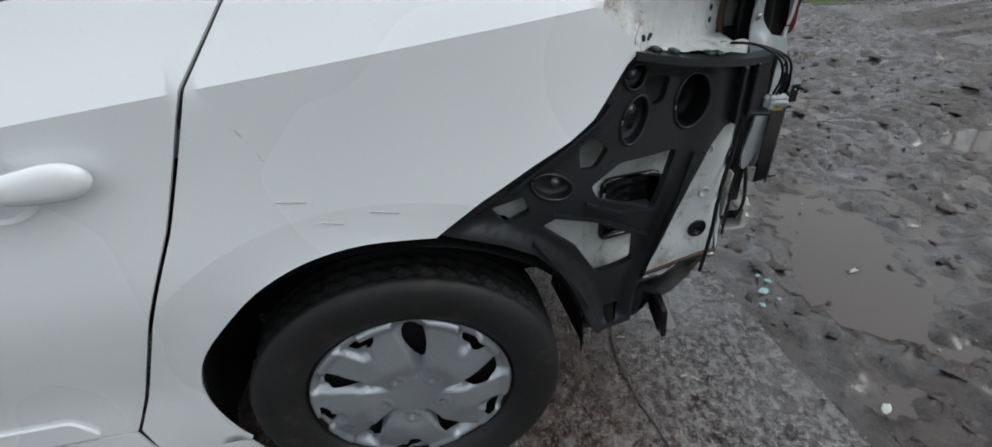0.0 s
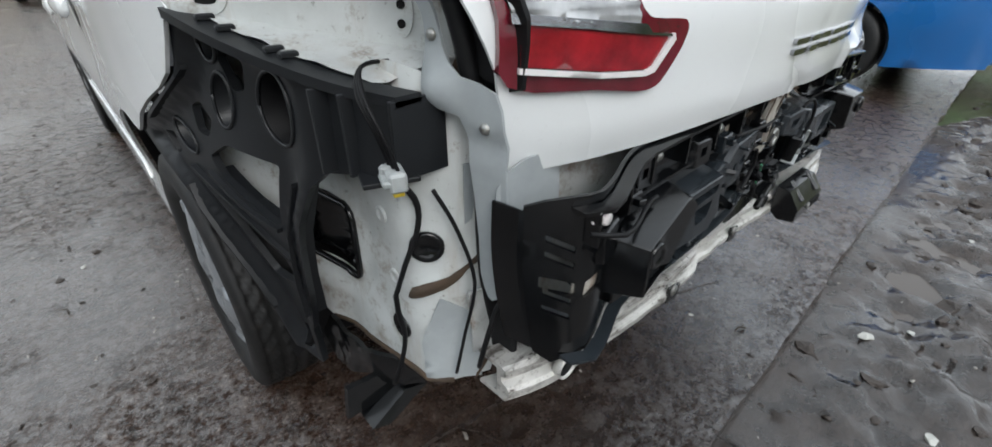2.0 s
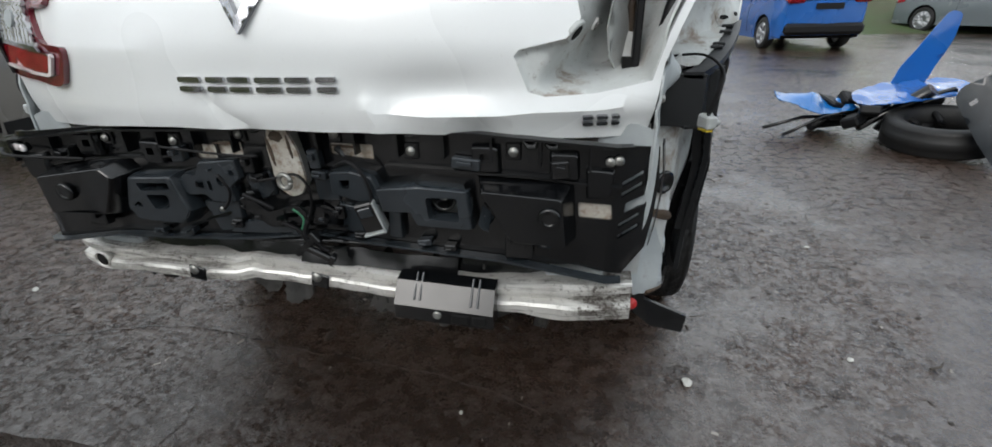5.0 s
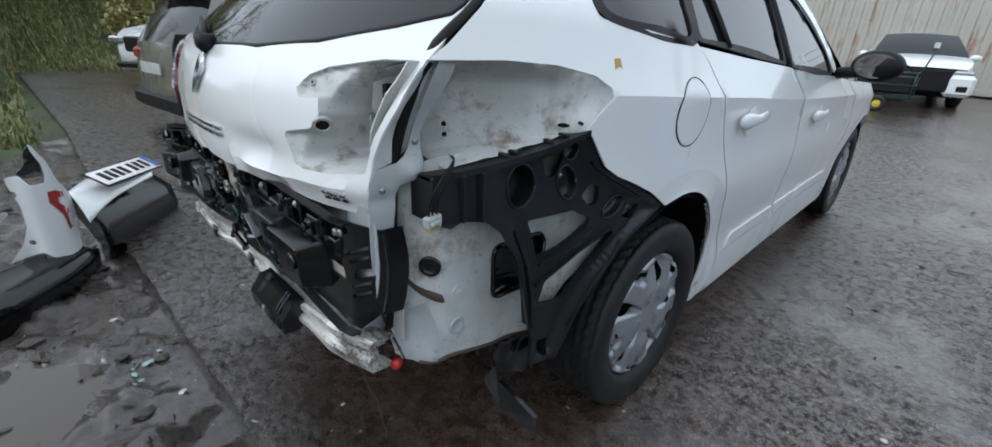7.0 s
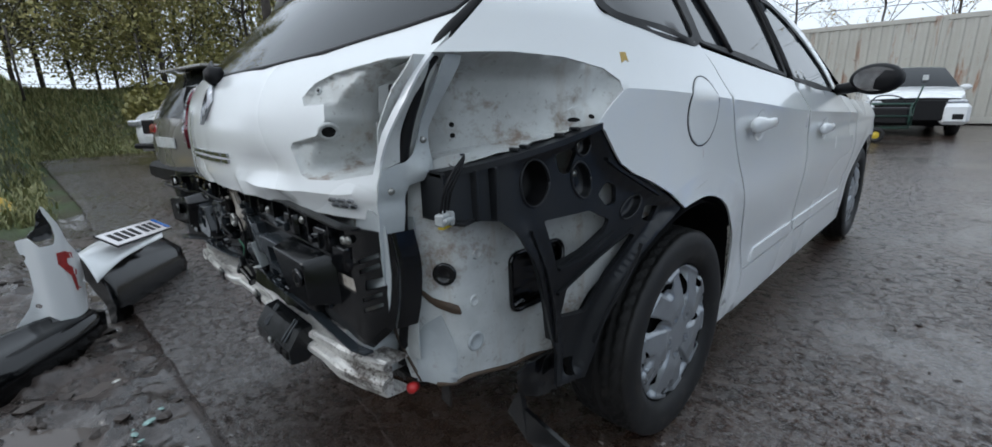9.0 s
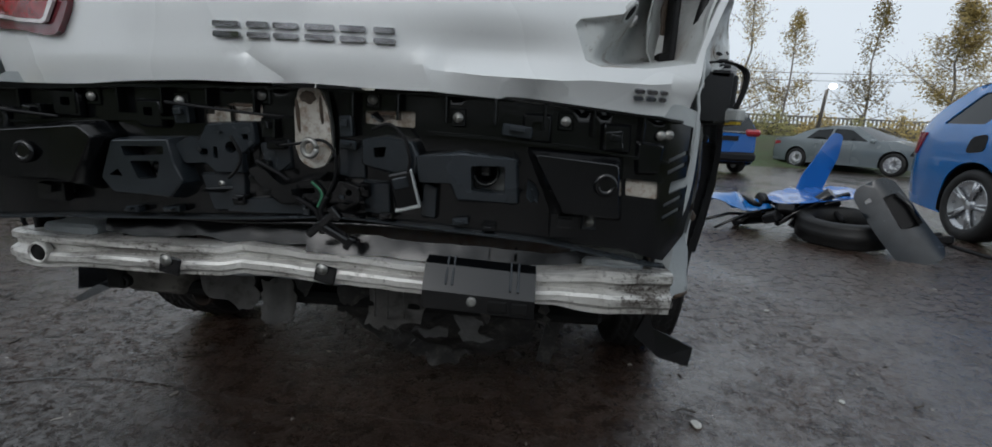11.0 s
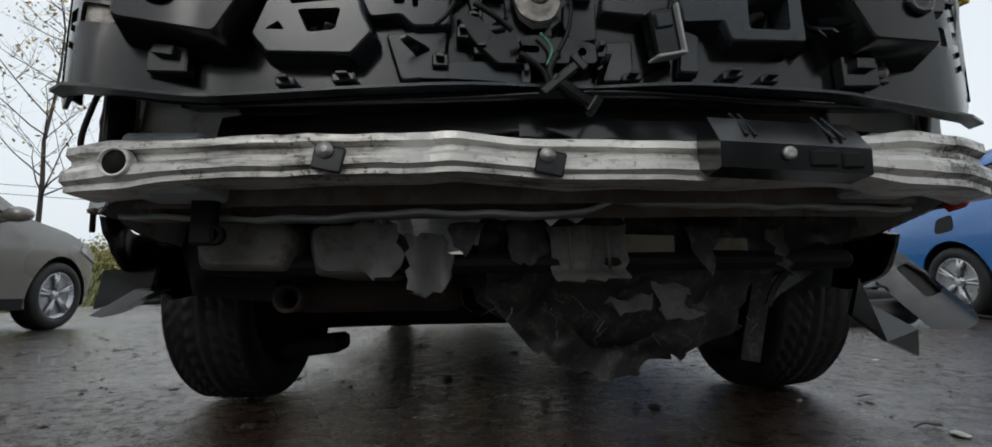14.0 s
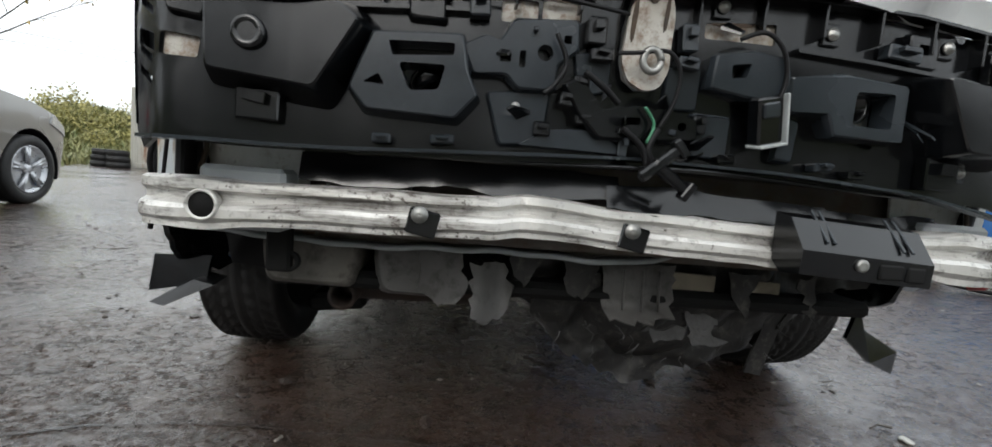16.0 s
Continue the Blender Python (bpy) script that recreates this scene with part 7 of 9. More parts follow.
def other_car(name, label, m, paint, L, W, top, belt_pts, windows, ro, wb, lamps_rear=True, R_=.32, spokes=5, roof_z=1.4, glass_parts=(), group="parked cars", trim=None, missing_front=False):
    """A whole parked car: flanks with arches and windows, a skin of bonnet, screens, roof and tail, wheels, lamps."""
    base = thing(name, label, "car", m, group)
    pl = curve1d([0, .12, .5, L * .3, L * .7, L - .7, L - .25, L], [.84, .93, .985, 1.0, 1.0, .97, .88, .66])
    bl = curve1d([p[0] for p in belt_pts], [p[1] for p in belt_pts])

    def hw(y, z):
        b = bl(y)
        g = 1.0 - .05 * smooth(.6, .2, z) - .02 * smooth(.7, b, z)
        if z > b:
            g -= .26 * min(1.0, (z - b) / max(.1, roof_z - b))
        return W / 2 * pl(y) * g

    arches = []
    for yc in (ro, ro + wb):
        arches.append([(yc + (R_ + .05) * math.cos(a), max(.2, R_ + .01 + (R_ + .05) * math.sin(a))) for a in np.linspace(-.35, math.pi + .35, 20)])
    prof = [q for seg in top for q in seg[1]]
    line = []
    for q in prof:
        if not line or math.dist(q, line[-1]) > .01:
            line.append(q)
    low = [(line[-1][0], .25)]
    for a in (arches[1], arches[0]):
        low += a
    low += [(line[0][0], .25)]
    wins = [soft_corners(w, .03) for w in windows]
    for s in (1, -1):
        bm = B()
        sheet(bm, line + low, lambda u, v: Vector((s * hw(u, v), u, v)), holes=wins, step=.09, thick=s * .01)
        part("flank", bm, paint, base)
        for w in wins:
            bm = B()
            sheet(bm, w, lambda u, v: Vector((s * (hw(u, v) - .012), u, v)), step=.12, thick=s * .006)
            part("side_window", bm, GLASS, base)
        if trim is not None:
            bm = B()
            sheet(bm, [(ro + R_ + .07, .20), (ro + wb - R_ - .07, .20), (ro + wb - R_ - .07, .30), (ro + R_ + .07, .30)], lambda u, v: Vector((s * (hw(u, v) + .008), u, v)), step=.2, thick=s * .01)
            part("sill_trim", bm, trim, base)
        for k, yc in enumerate((ro, ro + wb)):
            if s > 0 and k == 0:
                first = alloy(base, pose(W / 2 - .115, yc, R_), R_, spokes, SILVER_RIM)
            else:
                again(first, pose(s * (W / 2 - .115), yc, R_, 25 * k, 0, 0 if s > 0 else 180), base)
            bm = B()
            rings = [[(s * (W / 2 - .03), yc + (R_ + .045) * math.cos(a), R_ + .01 + (R_ + .045) * math.sin(a)), (s * (W / 2 - .32), yc + (R_ + .045) * math.cos(a), R_ + .01 + (R_ + .045) * math.sin(a))] for a in np.linspace(-.3, math.pi + .3, 16)]
            loft(bm, rings)
            part("arch_liner", bm, SEAL, base)
        # door handles and shut lines
        ym = ro + R_ + .35
        for k in range(2):
            y = ym + k * .95
            bm = B()
            z = bl(y) - .10
            tube(bm, [Vector((s * (hw(y - .1 + .02 * j, z) + .016 * math.sin(math.pi * j / 10)), y - .1 + .02 * j, z)) for j in range(11)], .012, 6)
            part("door_handle", bm, paint, base)
            bm = B()
            yy = ym + k * .95 + .16
            tube(bm, [Vector((s * (hw(yy + .02 * math.sin(j), z_) + .0005), yy, z_)) for j, z_ in enumerate(np.linspace(.32, bl(yy), 9))], .004, 5)
            part("door_gap", bm, SEAL, base)
        bm = B()
        ymir = top[-2][1][0][0] if False else L - 1.45
        zz = bl(ymir)
        lathe(bm, [(0, -.05), (.06, -.045), (.09, -.01), (.085, .04), (0, .042)], pose(s * (W / 2 + .08), ymir - .1, zz + .06, 90, 0, 180) @ Matrix.Diagonal((1.2, .75, 1, 1)), 18)
        tube(bm, [(s * (W / 2 + .04), ymir - .1, zz + .02), (s * (W / 2 - .08), ymir - .08, zz)], .02, 6)
        part("door_mirror", bm, paint, base)
    for nm, seg, mt in top:
        bm = B()
        rings = []
        for y, z in seg:
            w = hw(y, min(z, roof_z))
            rings.append([(w * t, y - (.10 * (1 - t * t) if y < .25 else -.10 * (1 - t * t) if y > L - .3 else 0), z + .035 * (1 - t * t) * smooth(.6, .9, z)) for t in np.linspace(-1, 1, 9)])
        loft(bm, rings)
        part(nm, bm, mt, base)
    bm = B()
    box(bm, (W * .82, L * .86, .16), pose(0, L / 2, .30), .03)
    box(bm, (W * .6, L * .5, .4), pose(0, L * .45, .55), .05)
    part("floor_pan", bm, DARK, base)
    return base, hw


def lamp_on(base, hw, name, ol, mat, s, off=.012):
    bm = B()
    sheet(bm, soft_corners(ol, .02), lambda u, v: Vector((s * (hw(u, v) + off), u, v)), step=.05, thick=s * .03)
    return part(name, bm, mat, base)


def face_box(base, name, x, y, z, size, mat, bev=.01):
    bm = B()
    box(bm, size, pose(x, y, z), bev)
    return part(name, bm, mat, base)


TAUPE = car_paint("taupe_metallic", (.155, .145, .130), (.12, .11, .10), .35)
BLUE = car_paint("bright_blue_lacquer", (.006, .135, .42), (.10, .11, .12), .15)
BLUE2 = car_paint("royal_blue_lacquer", (.006, .095, .36), (.08, .09, .10), .15)
STEEL = car_paint("grey_green_metallic", (.13, .155, .165), (.10, .10, .10), .2)

# taupe crossover standing parallel to the wreck
suv, hw = other_car("crossover", "taupe compact crossover parked on the wet concrete", pose(-4.47, -.187, 0, 0, 0, 7) @ Matrix.Diagonal((1, .95, .95, 1)), TAUPE, 4.16, 1.74,
    [("tail", [(.06, .28), (.0, .45), (.0, .66), (.06, .92)], TAUPE), ("rear_window", [(.06, .92), (.22, 1.18), (.36, 1.42)], GLASS), ("roof", [(.36, 1.42), (.7, 1.50), (1.5, 1.52), (2.2, 1.46)], TAUPE),
     ("windscreen", [(2.2, 1.46), (2.6, 1.24), (2.95, 1.02)], GLASS), ("bonnet", [(2.95, 1.02), (3.4, .96), (3.8, .86), (4.02, .70)], TAUPE), ("front_bumper", [(4.02, .70), (4.14, .56), (4.14, .40), (4.06, .25)], TAUPE)],
    [(0, .95), (1, .97), (2.5, .96), (3.2, .93), (4.16, .8)], [[(.5, 1.02), (1.0, 1.0), (1.0, 1.34), (.62, 1.38)], [(1.05, 1.0), (1.75, .99), (1.75, 1.38), (1.05, 1.40)], [(1.82, .99), (2.75, .99), (2.45, 1.17), (2.15, 1.36), (1.82, 1.38)]],
    .80, 2.54, R_=.325, roof_z=1.5, trim=SEAL)
for s in (-1, 1):
    lamp_on(suv, hw, "tail_lamp", [(.02, .72), (.34, .80), (.36, .92), (.06, .90)], RED_LENS, s)
    lamp_on(suv, hw, "headlamp", [(3.62, .78), (3.98, .66), (3.98, .74), (3.70, .88)], CLEAR_LENS, s)
    face_box(suv, "tail_lamp", s * .56, .015, .82, (.22, .10, .13), RED_LENS, .03)
face_box(suv, "number_plate", 0, -.10, .70, (.52, .015, .11), BARE_WHITE, .003)
face_box(suv, "bumper_trim", 0, -.02, .36, (1.35, .2, .2), SEAL, .05)
face_box(suv, "spoiler", 0, .28, 1.47, (1.15, .25, .035), TAUPE, .012)
for s in (-1, 1):
    bm = B()
    tube(bm, [Vector((s * .58, y, z)) for y, z in rounded([(.6, 1.50), (.75, 1.555), (1.4, 1.575), (2.0, 1.54), (2.15, 1.48)], False)], .014, 6)
    part("roof_rail", bm, SILVER_RIM, suv)

# white off-roader facing across the yard
wsuv, hw = other_car("off_roader", "white off-road car standing at the foot of the bank", pose(-11.1, 4.45, .0, 0, 0, -150) @ Matrix.Diagonal((1, 1, .95, 1)), WHITE, 4.65, 1.89,
    [("tail", [(.05, .3), (.0, .5), (.0, .95)], WHITE), ("rear_window", [(.0, .95), (.2, 1.25), (.35, 1.5)], GLASS), ("roof", [(.35, 1.5), (1.0, 1.62), (1.9, 1.63), (2.5, 1.55)], WHITE), ("windscreen", [(2.5, 1.55), (2.95, 1.3), (3.25, 1.1)], GLASS),
     ("bonnet", [(3.25, 1.1), (3.8, 1.06), (4.3, .98), (4.55, .86)], WHITE), ("front_bumper", [(4.55, .86), (4.64, .6), (4.62, .4), (4.5, .28)], WHITE)],
    [(0, 1.0), (2, 1.05), (3.2, 1.03), (4.65, .85)], [[(.55, 1.1), (1.2, 1.09), (1.2, 1.48), (.7, 1.48)], [(1.27, 1.09), (2.05, 1.08), (2.05, 1.5), (1.27, 1.5)], [(2.12, 1.08), (3.05, 1.08), (2.75, 1.27), (2.45, 1.46), (2.12, 1.5)]],
    .85, 2.87, R_=.36, roof_z=1.6)
for s in (-1, 1):
    lamp_on(wsuv, hw, "headlamp", [(4.2, .78), (4.5, .70), (4.52, .82), (4.25, .92)], CLEAR_LENS, s)
    face_box(wsuv, "headlamp", s * .62, 4.62, .80, (.30, .12, .12), CLEAR_LENS, .03)
face_box(wsuv, "grille", 0, 4.72, .74, (.70, .06, .26), SEAL, .05)
face_box(wsuv, "number_plate", 0, 4.76, .52, (.52, .02, .11), BARE_WHITE, .004)
face_box(wsuv, "bumper_intake", 0, 4.70, .38, (1.3, .08, .10), SEAL, .03)

# white saloon with its front bumper gone
wsal, hw = other_car("saloon", "white saloon with its front bumper missing", pose(-.42, 16.35, 0, 0, 0, 190.6), WHITE, 4.5, 1.80,
    [("tail", [(.05, .3), (.0, .5), (.03, .95)], WHITE), ("boot_lid", [(.03, .95), (.5, 1.05)], WHITE), ("rear_window", [(.5, 1.05), (.9, 1.28), (1.2, 1.4)], GLASS), ("roof", [(1.2, 1.4), (1.8, 1.47), (2.4, 1.44)], WHITE), ("windscreen", [(2.4, 1.44), (2.9, 1.2), (3.2, 1.0)], GLASS),
     ("bonnet", [(3.2, 1.0), (3.7, .95), (4.15, .88), (4.35, .78)], WHITE), ("front_panel", [(4.35, .78), (4.38, .6), (4.36, .4), (4.3, .3)], DARK)],
    [(0, .95), (2, .96), (3.2, .93), (4.5, .8)], [[(1.0, 1.0), (1.7, .99), (1.7, 1.36), (1.25, 1.32)], [(1.77, .99), (2.9, .98), (2.65, 1.13), (2.35, 1.36), (1.77, 1.38)]],
    .95, 2.65, roof_z=1.42)
for s in (-1, 1):
    face_box(wsal, "headlamp", s * .66, 4.33, .70, (.34, .2, .12), CLEAR_LENS, .04)
    face_box(wsal, "bumper_end", s * (.74 if s > 0 else .66), 4.36, .47, (.24 if s > 0 else .46, .30, .42), WHITE, .07)
    face_box(wsal, "fog_recess", s * .70, 4.50, .42, (.18, .04, .12), SEAL, .02)
face_box(wsal, "radiator", 0, 4.46, .55, (1.0, .06, .42), SEAL, .02)
face_box(wsal, "sticker", -.28, 2.98, 1.215, (.10, .02, .14), BARE_WHITE, .002)

# bright blue estate
hx, hy = math.cos(radians(-98)), math.sin(radians(-98))
mb = Matrix.Translation((4.20 - hy * .905 - hx * .99, 2.60 + hx * .905 - hy * .99, 0)) @ pose(0, 0, 0, 0, 0, -188)
best, hw = other_car("blue_estate_car", "bright blue estate car with five-spoke alloy wheels", mb, BLUE, 4.67, 1.81,
    [("tail", [(.06, .28), (.0, .42), (.0, .70), (.05, .98)], BLUE), ("rear_window", [(.05, .98), (.22, 1.2), (.45, 1.37)], GLASS), ("roof", [(.45, 1.37), (.9, 1.44), (1.8, 1.46), (2.5, 1.42)], BLUE), ("windscreen", [(2.5, 1.42), (3.0, 1.18), (3.35, .98)], GLASS),
     ("bonnet", [(3.35, .98), (3.9, .92), (4.4, .80), (4.55, .68)], BLUE), ("front_bumper", [(4.55, .68), (4.66, .5), (4.6, .28)], BLUE)],
    [(0, .98), (1.5, .95), (3.2, .92), (4.67, .8)], [[(.42, 1.03), (.95, 1.01), (1.05, 1.33), (.62, 1.30)], [(1.10, 1.01), (1.95, .98), (1.95, 1.36), (1.20, 1.34)], [(2.02, .98), (3.0, .96), (2.8, 1.1), (2.45, 1.33), (2.02, 1.36)]],
    .99, 2.68, R_=.315, roof_z=1.4)
for s in (-1, 1):
    lamp_on(best, hw, "tail_lamp", [(.01, .72), (.16, .74), (.26, .95), (.06, .96)], RED_LENS, s)
    lamp_on(best, hw, "sill_crease", [(1.45, .40), (3.15, .40), (3.15, .44), (1.45, .46)], BLUE, s, .006)
    bm = B()
    tube(bm, [Vector((s * .56, y, z)) for y, z in rounded([(.5, 1.39), (.7, 1.46), (1.6, 1.49), (2.3, 1.455), (2.5, 1.42)], False)], .014, 6)
    part("roof_rail", bm, SILVER_RIM, best)
bm = B()
sheet(bm, soft_corners([(.86, .76), (1.07, .78), (1.06, .93), (.88, .90)], .05), lambda u, v: Vector((hw(u, v) + .004, u, v)), step=.05, thick=.01)
part("fuel_opening", bm, SEAL, best, "black open fuel filler recess")

# blue small off-roader seen from behind
bo_, hw = other_car("small_off_roader", "royal blue compact off-roader seen from behind", pose(5.0, 9.7, 0, 0, 0, 6), BLUE2, 4.3, 1.77,
    [("tail", [(.06, .3), (.0, .5), (.0, .92)], BLUE2), ("rear_window", [(.0, .92), (.2, 1.2), (.38, 1.45)], GLASS), ("roof", [(.38, 1.45), (1.0, 1.58), (2.0, 1.58), (2.4, 1.5)], BLUE2), ("windscreen", [(2.4, 1.5), (3.1, 1.05)], GLASS), ("bonnet", [(3.1, 1.05), (4.1, .9)], BLUE2), ("front_bumper", [(4.1, .9), (4.3, .6), (4.2, .3)], BLUE2)],
    [(0, 1.0), (2, 1.0), (4.3, .9)], [[(.6, 1.06), (1.3, 1.05), (1.3, 1.44), (.8, 1.42)], [(1.37, 1.05), (2.9, 1.05), (2.3, 1.42), (1.37, 1.46)]], .75, 2.6, roof_z=1.52)
for s in (-1, 1):
    face_box(bo_, "tail_lamp", s * .62, -.02, .98, (.38, .16, .16), RED_LENS, .05)
face_box(bo_, "chrome_strip", 0, -.09, .98, (.85, .03, .04), CHROME, .008)
face_box(bo_, "number_plate", 0, -.11, .84, (.52, .02, .11), SEAL, .004)
face_box(bo_, "bumper_trim", 0, -.05, .42, (1.5, .2, .22), SEAL, .06)

# grey-green saloon with a buckled bonnet
gs, hw = other_car("grey_saloon", "grey-green saloon with a buckled bonnet", Matrix.Translation((10.17, 16.6, 0)) @ pose(0, 0, 0, 0, 0, -155), STEEL, 4.94, 1.87,
    [("tail", [(.05, .3), (.0, .5), (.03, .98)], STEEL), ("boot_lid", [(.03, .98), (.75, 1.08)], STEEL), ("rear_window", [(.75, 1.08), (1.15, 1.28), (1.45, 1.38)], GLASS), ("roof", [(1.45, 1.38), (2.0, 1.46), (2.7, 1.42)], STEEL), ("windscreen", [(2.7, 1.42), (3.2, 1.18), (3.5, 1.0)], GLASS),
     ("bonnet", [(3.5, 1.0), (3.9, 1.02), (4.2, .93), (4.7, .80)], STEEL), ("front_bumper", [(4.7, .80), (4.9, .6), (4.9, .4), (4.8, .25)], STEEL)],
    [(0, .98), (2, .97), (3.5, .93), (4.94, .8)], [[(1.25, 1.02), (2.0, 1.0), (2.0, 1.36), (1.5, 1.31)], [(2.07, 1.0), (3.2, .98), (2.95, 1.12), (2.6, 1.33), (2.07, 1.36)]], .99, 2.97, R_=.34, roof_z=1.42, spokes=10)
for s in (-1, 1):
    lamp_on(gs, hw, "headlamp", [(4.35, .62), (4.75, .60), (4.80, .68), (4.40, .76)], SEAL, s)
    lamp_on(gs, hw, "tail_lamp", [(.03, .78), (.35, .82), (.35, .90), (.05, .92)], RED_LENS, s)
face_box(gs, "grille", 0, 4.92, .60, (.6, .12, .2), SEAL, .04)
face_box(gs, "bumper_intake", 0, 4.93, .36, (1.3, .10, .14), SEAL, .04)


# ---- the torn-off bumper lying on the mud ----
BUMP = thing("loose_rear_bumper", "white and black rear bumper torn off and lying on the mud", "car bumper")
# black skirt: inner edge, crest and foot at a few stations
skirt = [((-1.50, -1.20, .05), (-1.47, -1.16, .05), (-1.46, -1.17, -.06)), ((-1.44, -1.225, .085), (-1.37, -1.205, .072), (-1.36, -1.215, -.06)), ((-1.43, -1.31, .095), (-1.28, -1.285, .068), (-1.25, -1.29, -.06)), ((-1.40, -1.40, .098), (-1.20, -1.38, .065), (-1.15, -1.385, -.06)),
         ((-1.33, -1.49, .10), (-1.10, -1.475, .062), (-1.04, -1.475, -.06)), ((-1.26, -1.57, .10), (-1.03, -1.555, .060), (-.965, -1.56, -.06)), ((-1.22, -1.70, .10), (-.99, -1.68, .058), (-.93, -1.68, -.06)), ((-1.20, -1.84, .09), (-.99, -1.82, .05), (-.94, -1.82, -.06))]
bm = B()
rings = []
for st in skirt:
    i_, c_, f_ = (Vector(p) for p in st)
    rings.append([i_ + Vector((0, 0, -.03)), i_ + Vector((0, 0, -.004)), i_ + Vector((.006, 0, .012)), i_.lerp(c_, .12) + Vector((0, 0, .010)), i_.lerp(c_, .22) + Vector((0, 0, -.002)), i_.lerp(c_, .62) + Vector((0, 0, .010)), c_, c_.lerp(f_, .35) + Vector((.012, 0, 0)), f_, f_ + Vector((-.02, 0, 0)), c_.lerp(f_, .4) + Vector((-.02, 0, 0)), i_.lerp(c_, .5) + Vector((0, 0, -.012))])
loft(bm, rings, closed=True)
part("lower_skirt", bm, PLASTIC, BUMP, "wet black plastic lower skirt")
bm = B()
rings = []
for t in np.linspace(0, 1, 12):
    p = Vector((-1.55 - .55 * t, -1.16 + .42 * t, 0))
    rings.append([p + Vector((a, .6 * a, h)) for a, h in ((.05, -.05), (.07, .05), (.045, .15), (-.05, .20 + .10 * (1 - t)), (-.10, .22 + .12 * (1 - t)), (-.115, .215 + .12 * (1 - t)), (-.06, .18), (.02, .05), (.02, -.05))])
loft(bm, rings, closed=True)
part("lower_skirt", bm, PLASTIC, BUMP, "black plastic skirt on the far half")
# white middle with the plate recess
top_line = [Vector(p) for p in rounded([(-1.49, -1.205, .352), (-1.63, -1.15, .350), (-1.78, -1.078, .341), (-1.92, -.94, .325), (-2.06, -.785, .305)], False, 5)]
low_line = [Vector(p) for p in rounded([(-1.31, -1.166, .246), (-1.42, -1.11, .262), (-1.55, -1.031, .279), (-1.68, -.93, .286), (-1.81, -.825, .289)], False, 5)]
bm = B()
loft(bm, [[a.lerp(b_, t) + Vector((.004, .0, .016 * math.sin(math.pi * t))) for t in np.linspace(0, 1, 7)] + [a.lerp(b_, t) + Vector((.0, .0, .016 * math.sin(math.pi * t) - .007)) for t in np.linspace(1, 0, 7)] for a, b_ in zip(top_line, low_line)], closed=True)
body_ = part("bumper_skin", bm, WHITE, BUMP)
p0, p1 = Vector((-1.575, -1.090, .352)), Vector((-1.985, -.805, .312))
ex = (p1 - p0).normalized()
ez = (Vector((.28, .42, .86)) - ex * Vector((.28, .42, .86)).dot(ex)).normalized()
ey = ez.cross(ex)
mp_ = Matrix((ex, ey, ez)).transposed().to_4x4()
mp_.translation = (p0 + p1) / 2 + ez * .022
bm = B()
box(bm, (.52, .11, .006), mp_, .003)
pl_ = part("number_plate", bm, LENS_WHITE, BUMP, "white number plate with dark bars")
bm = B()
box(bm, (.535, .125, .006), mp_ @ pose(0, 0, -.005), .003)
part("plate_holder", bm, SEAL, pl_)
bm = B()
box(bm, (.040, .10, .002), mp_ @ pose(.236, 0, .004), 0)
part("blue_band", bm, BLUE2, pl_)
for k in range(7):
    bm = B()
    box(bm, (.036, .066, .002), mp_ @ pose(-.20 + .058 * k + (.02 if k > 3 else 0), 0, .004), .0)
    part("bar", bm, SEAL, pl_)
# upright white corner
corner = soft_corners([(-1.285, .615), (-1.272, .605), (-1.245, .53), (-1.232, .44), (-1.205, .36), (-1.205, .26), (-1.222, .10), (-1.30, .072), (-1.345, .115), (-1.40, .095), (-1.475, .070), (-1.405, .16), (-1.372, .24), (-1.368, .34), (-1.385, .43), (-1.388, .47), (-1.345, .48), (-1.318, .435), (-1.272, .440), (-1.262, .475), (-1.262, .52), (-1.28, .58)], .008)


def corner_fn(u, v):
    x = -1.42 + .045 * smooth(-1.40, -1.30, u) - .10 * smooth(-1.255, -1.19, u)**1.5 + .03 * (v - .1)
    return Vector((x - .010 * smooth(-1.335, -1.365, u), u, v))


bm = B()
sheet(bm, corner, corner_fn, holes=[circle(-1.378, .395, .011, .014, 14), circle(-1.372, .165, .013, .013, 14)], step=.014, thick=-.005)
cs = part("bumper_corner", bm, WHITE, BUMP, "white bumper corner with a red scrawl")
for ol in ([(-1.252, .405), (-1.212, .378), (-1.210, .350), (-1.250, .374)], [(-1.272, .400), (-1.240, .402), (-1.246, .345), (-1.276, .345)], [(-1.276, .352), (-1.246, .345), (-1.214, .285), (-1.240, .278)], [(-1.244, .295), (-1.214, .290), (-1.212, .215), (-1.238, .210)]):
    bm = B()
    sheet(bm, ol, lambda u, v: corner_fn(u, v) + Vector((.006, 0, 0)), step=.012, thick=-.002)
    part("red_scrawl", bm, RED_PAINT, cs)
bm = B()
sheet(bm, soft_corners([(-1.355, .47), (-1.33, .44), (-1.27, .445), (-1.265, .50), (-1.285, .59), (-1.30, .57), (-1.32, .50)], .008), lambda u, v: Vector((-1.475 + .02 * fbm(u, v, 16, 2), u, v)), step=.014, thick=-.006)
part("inner_bracket", bm, PLASTIC, cs)

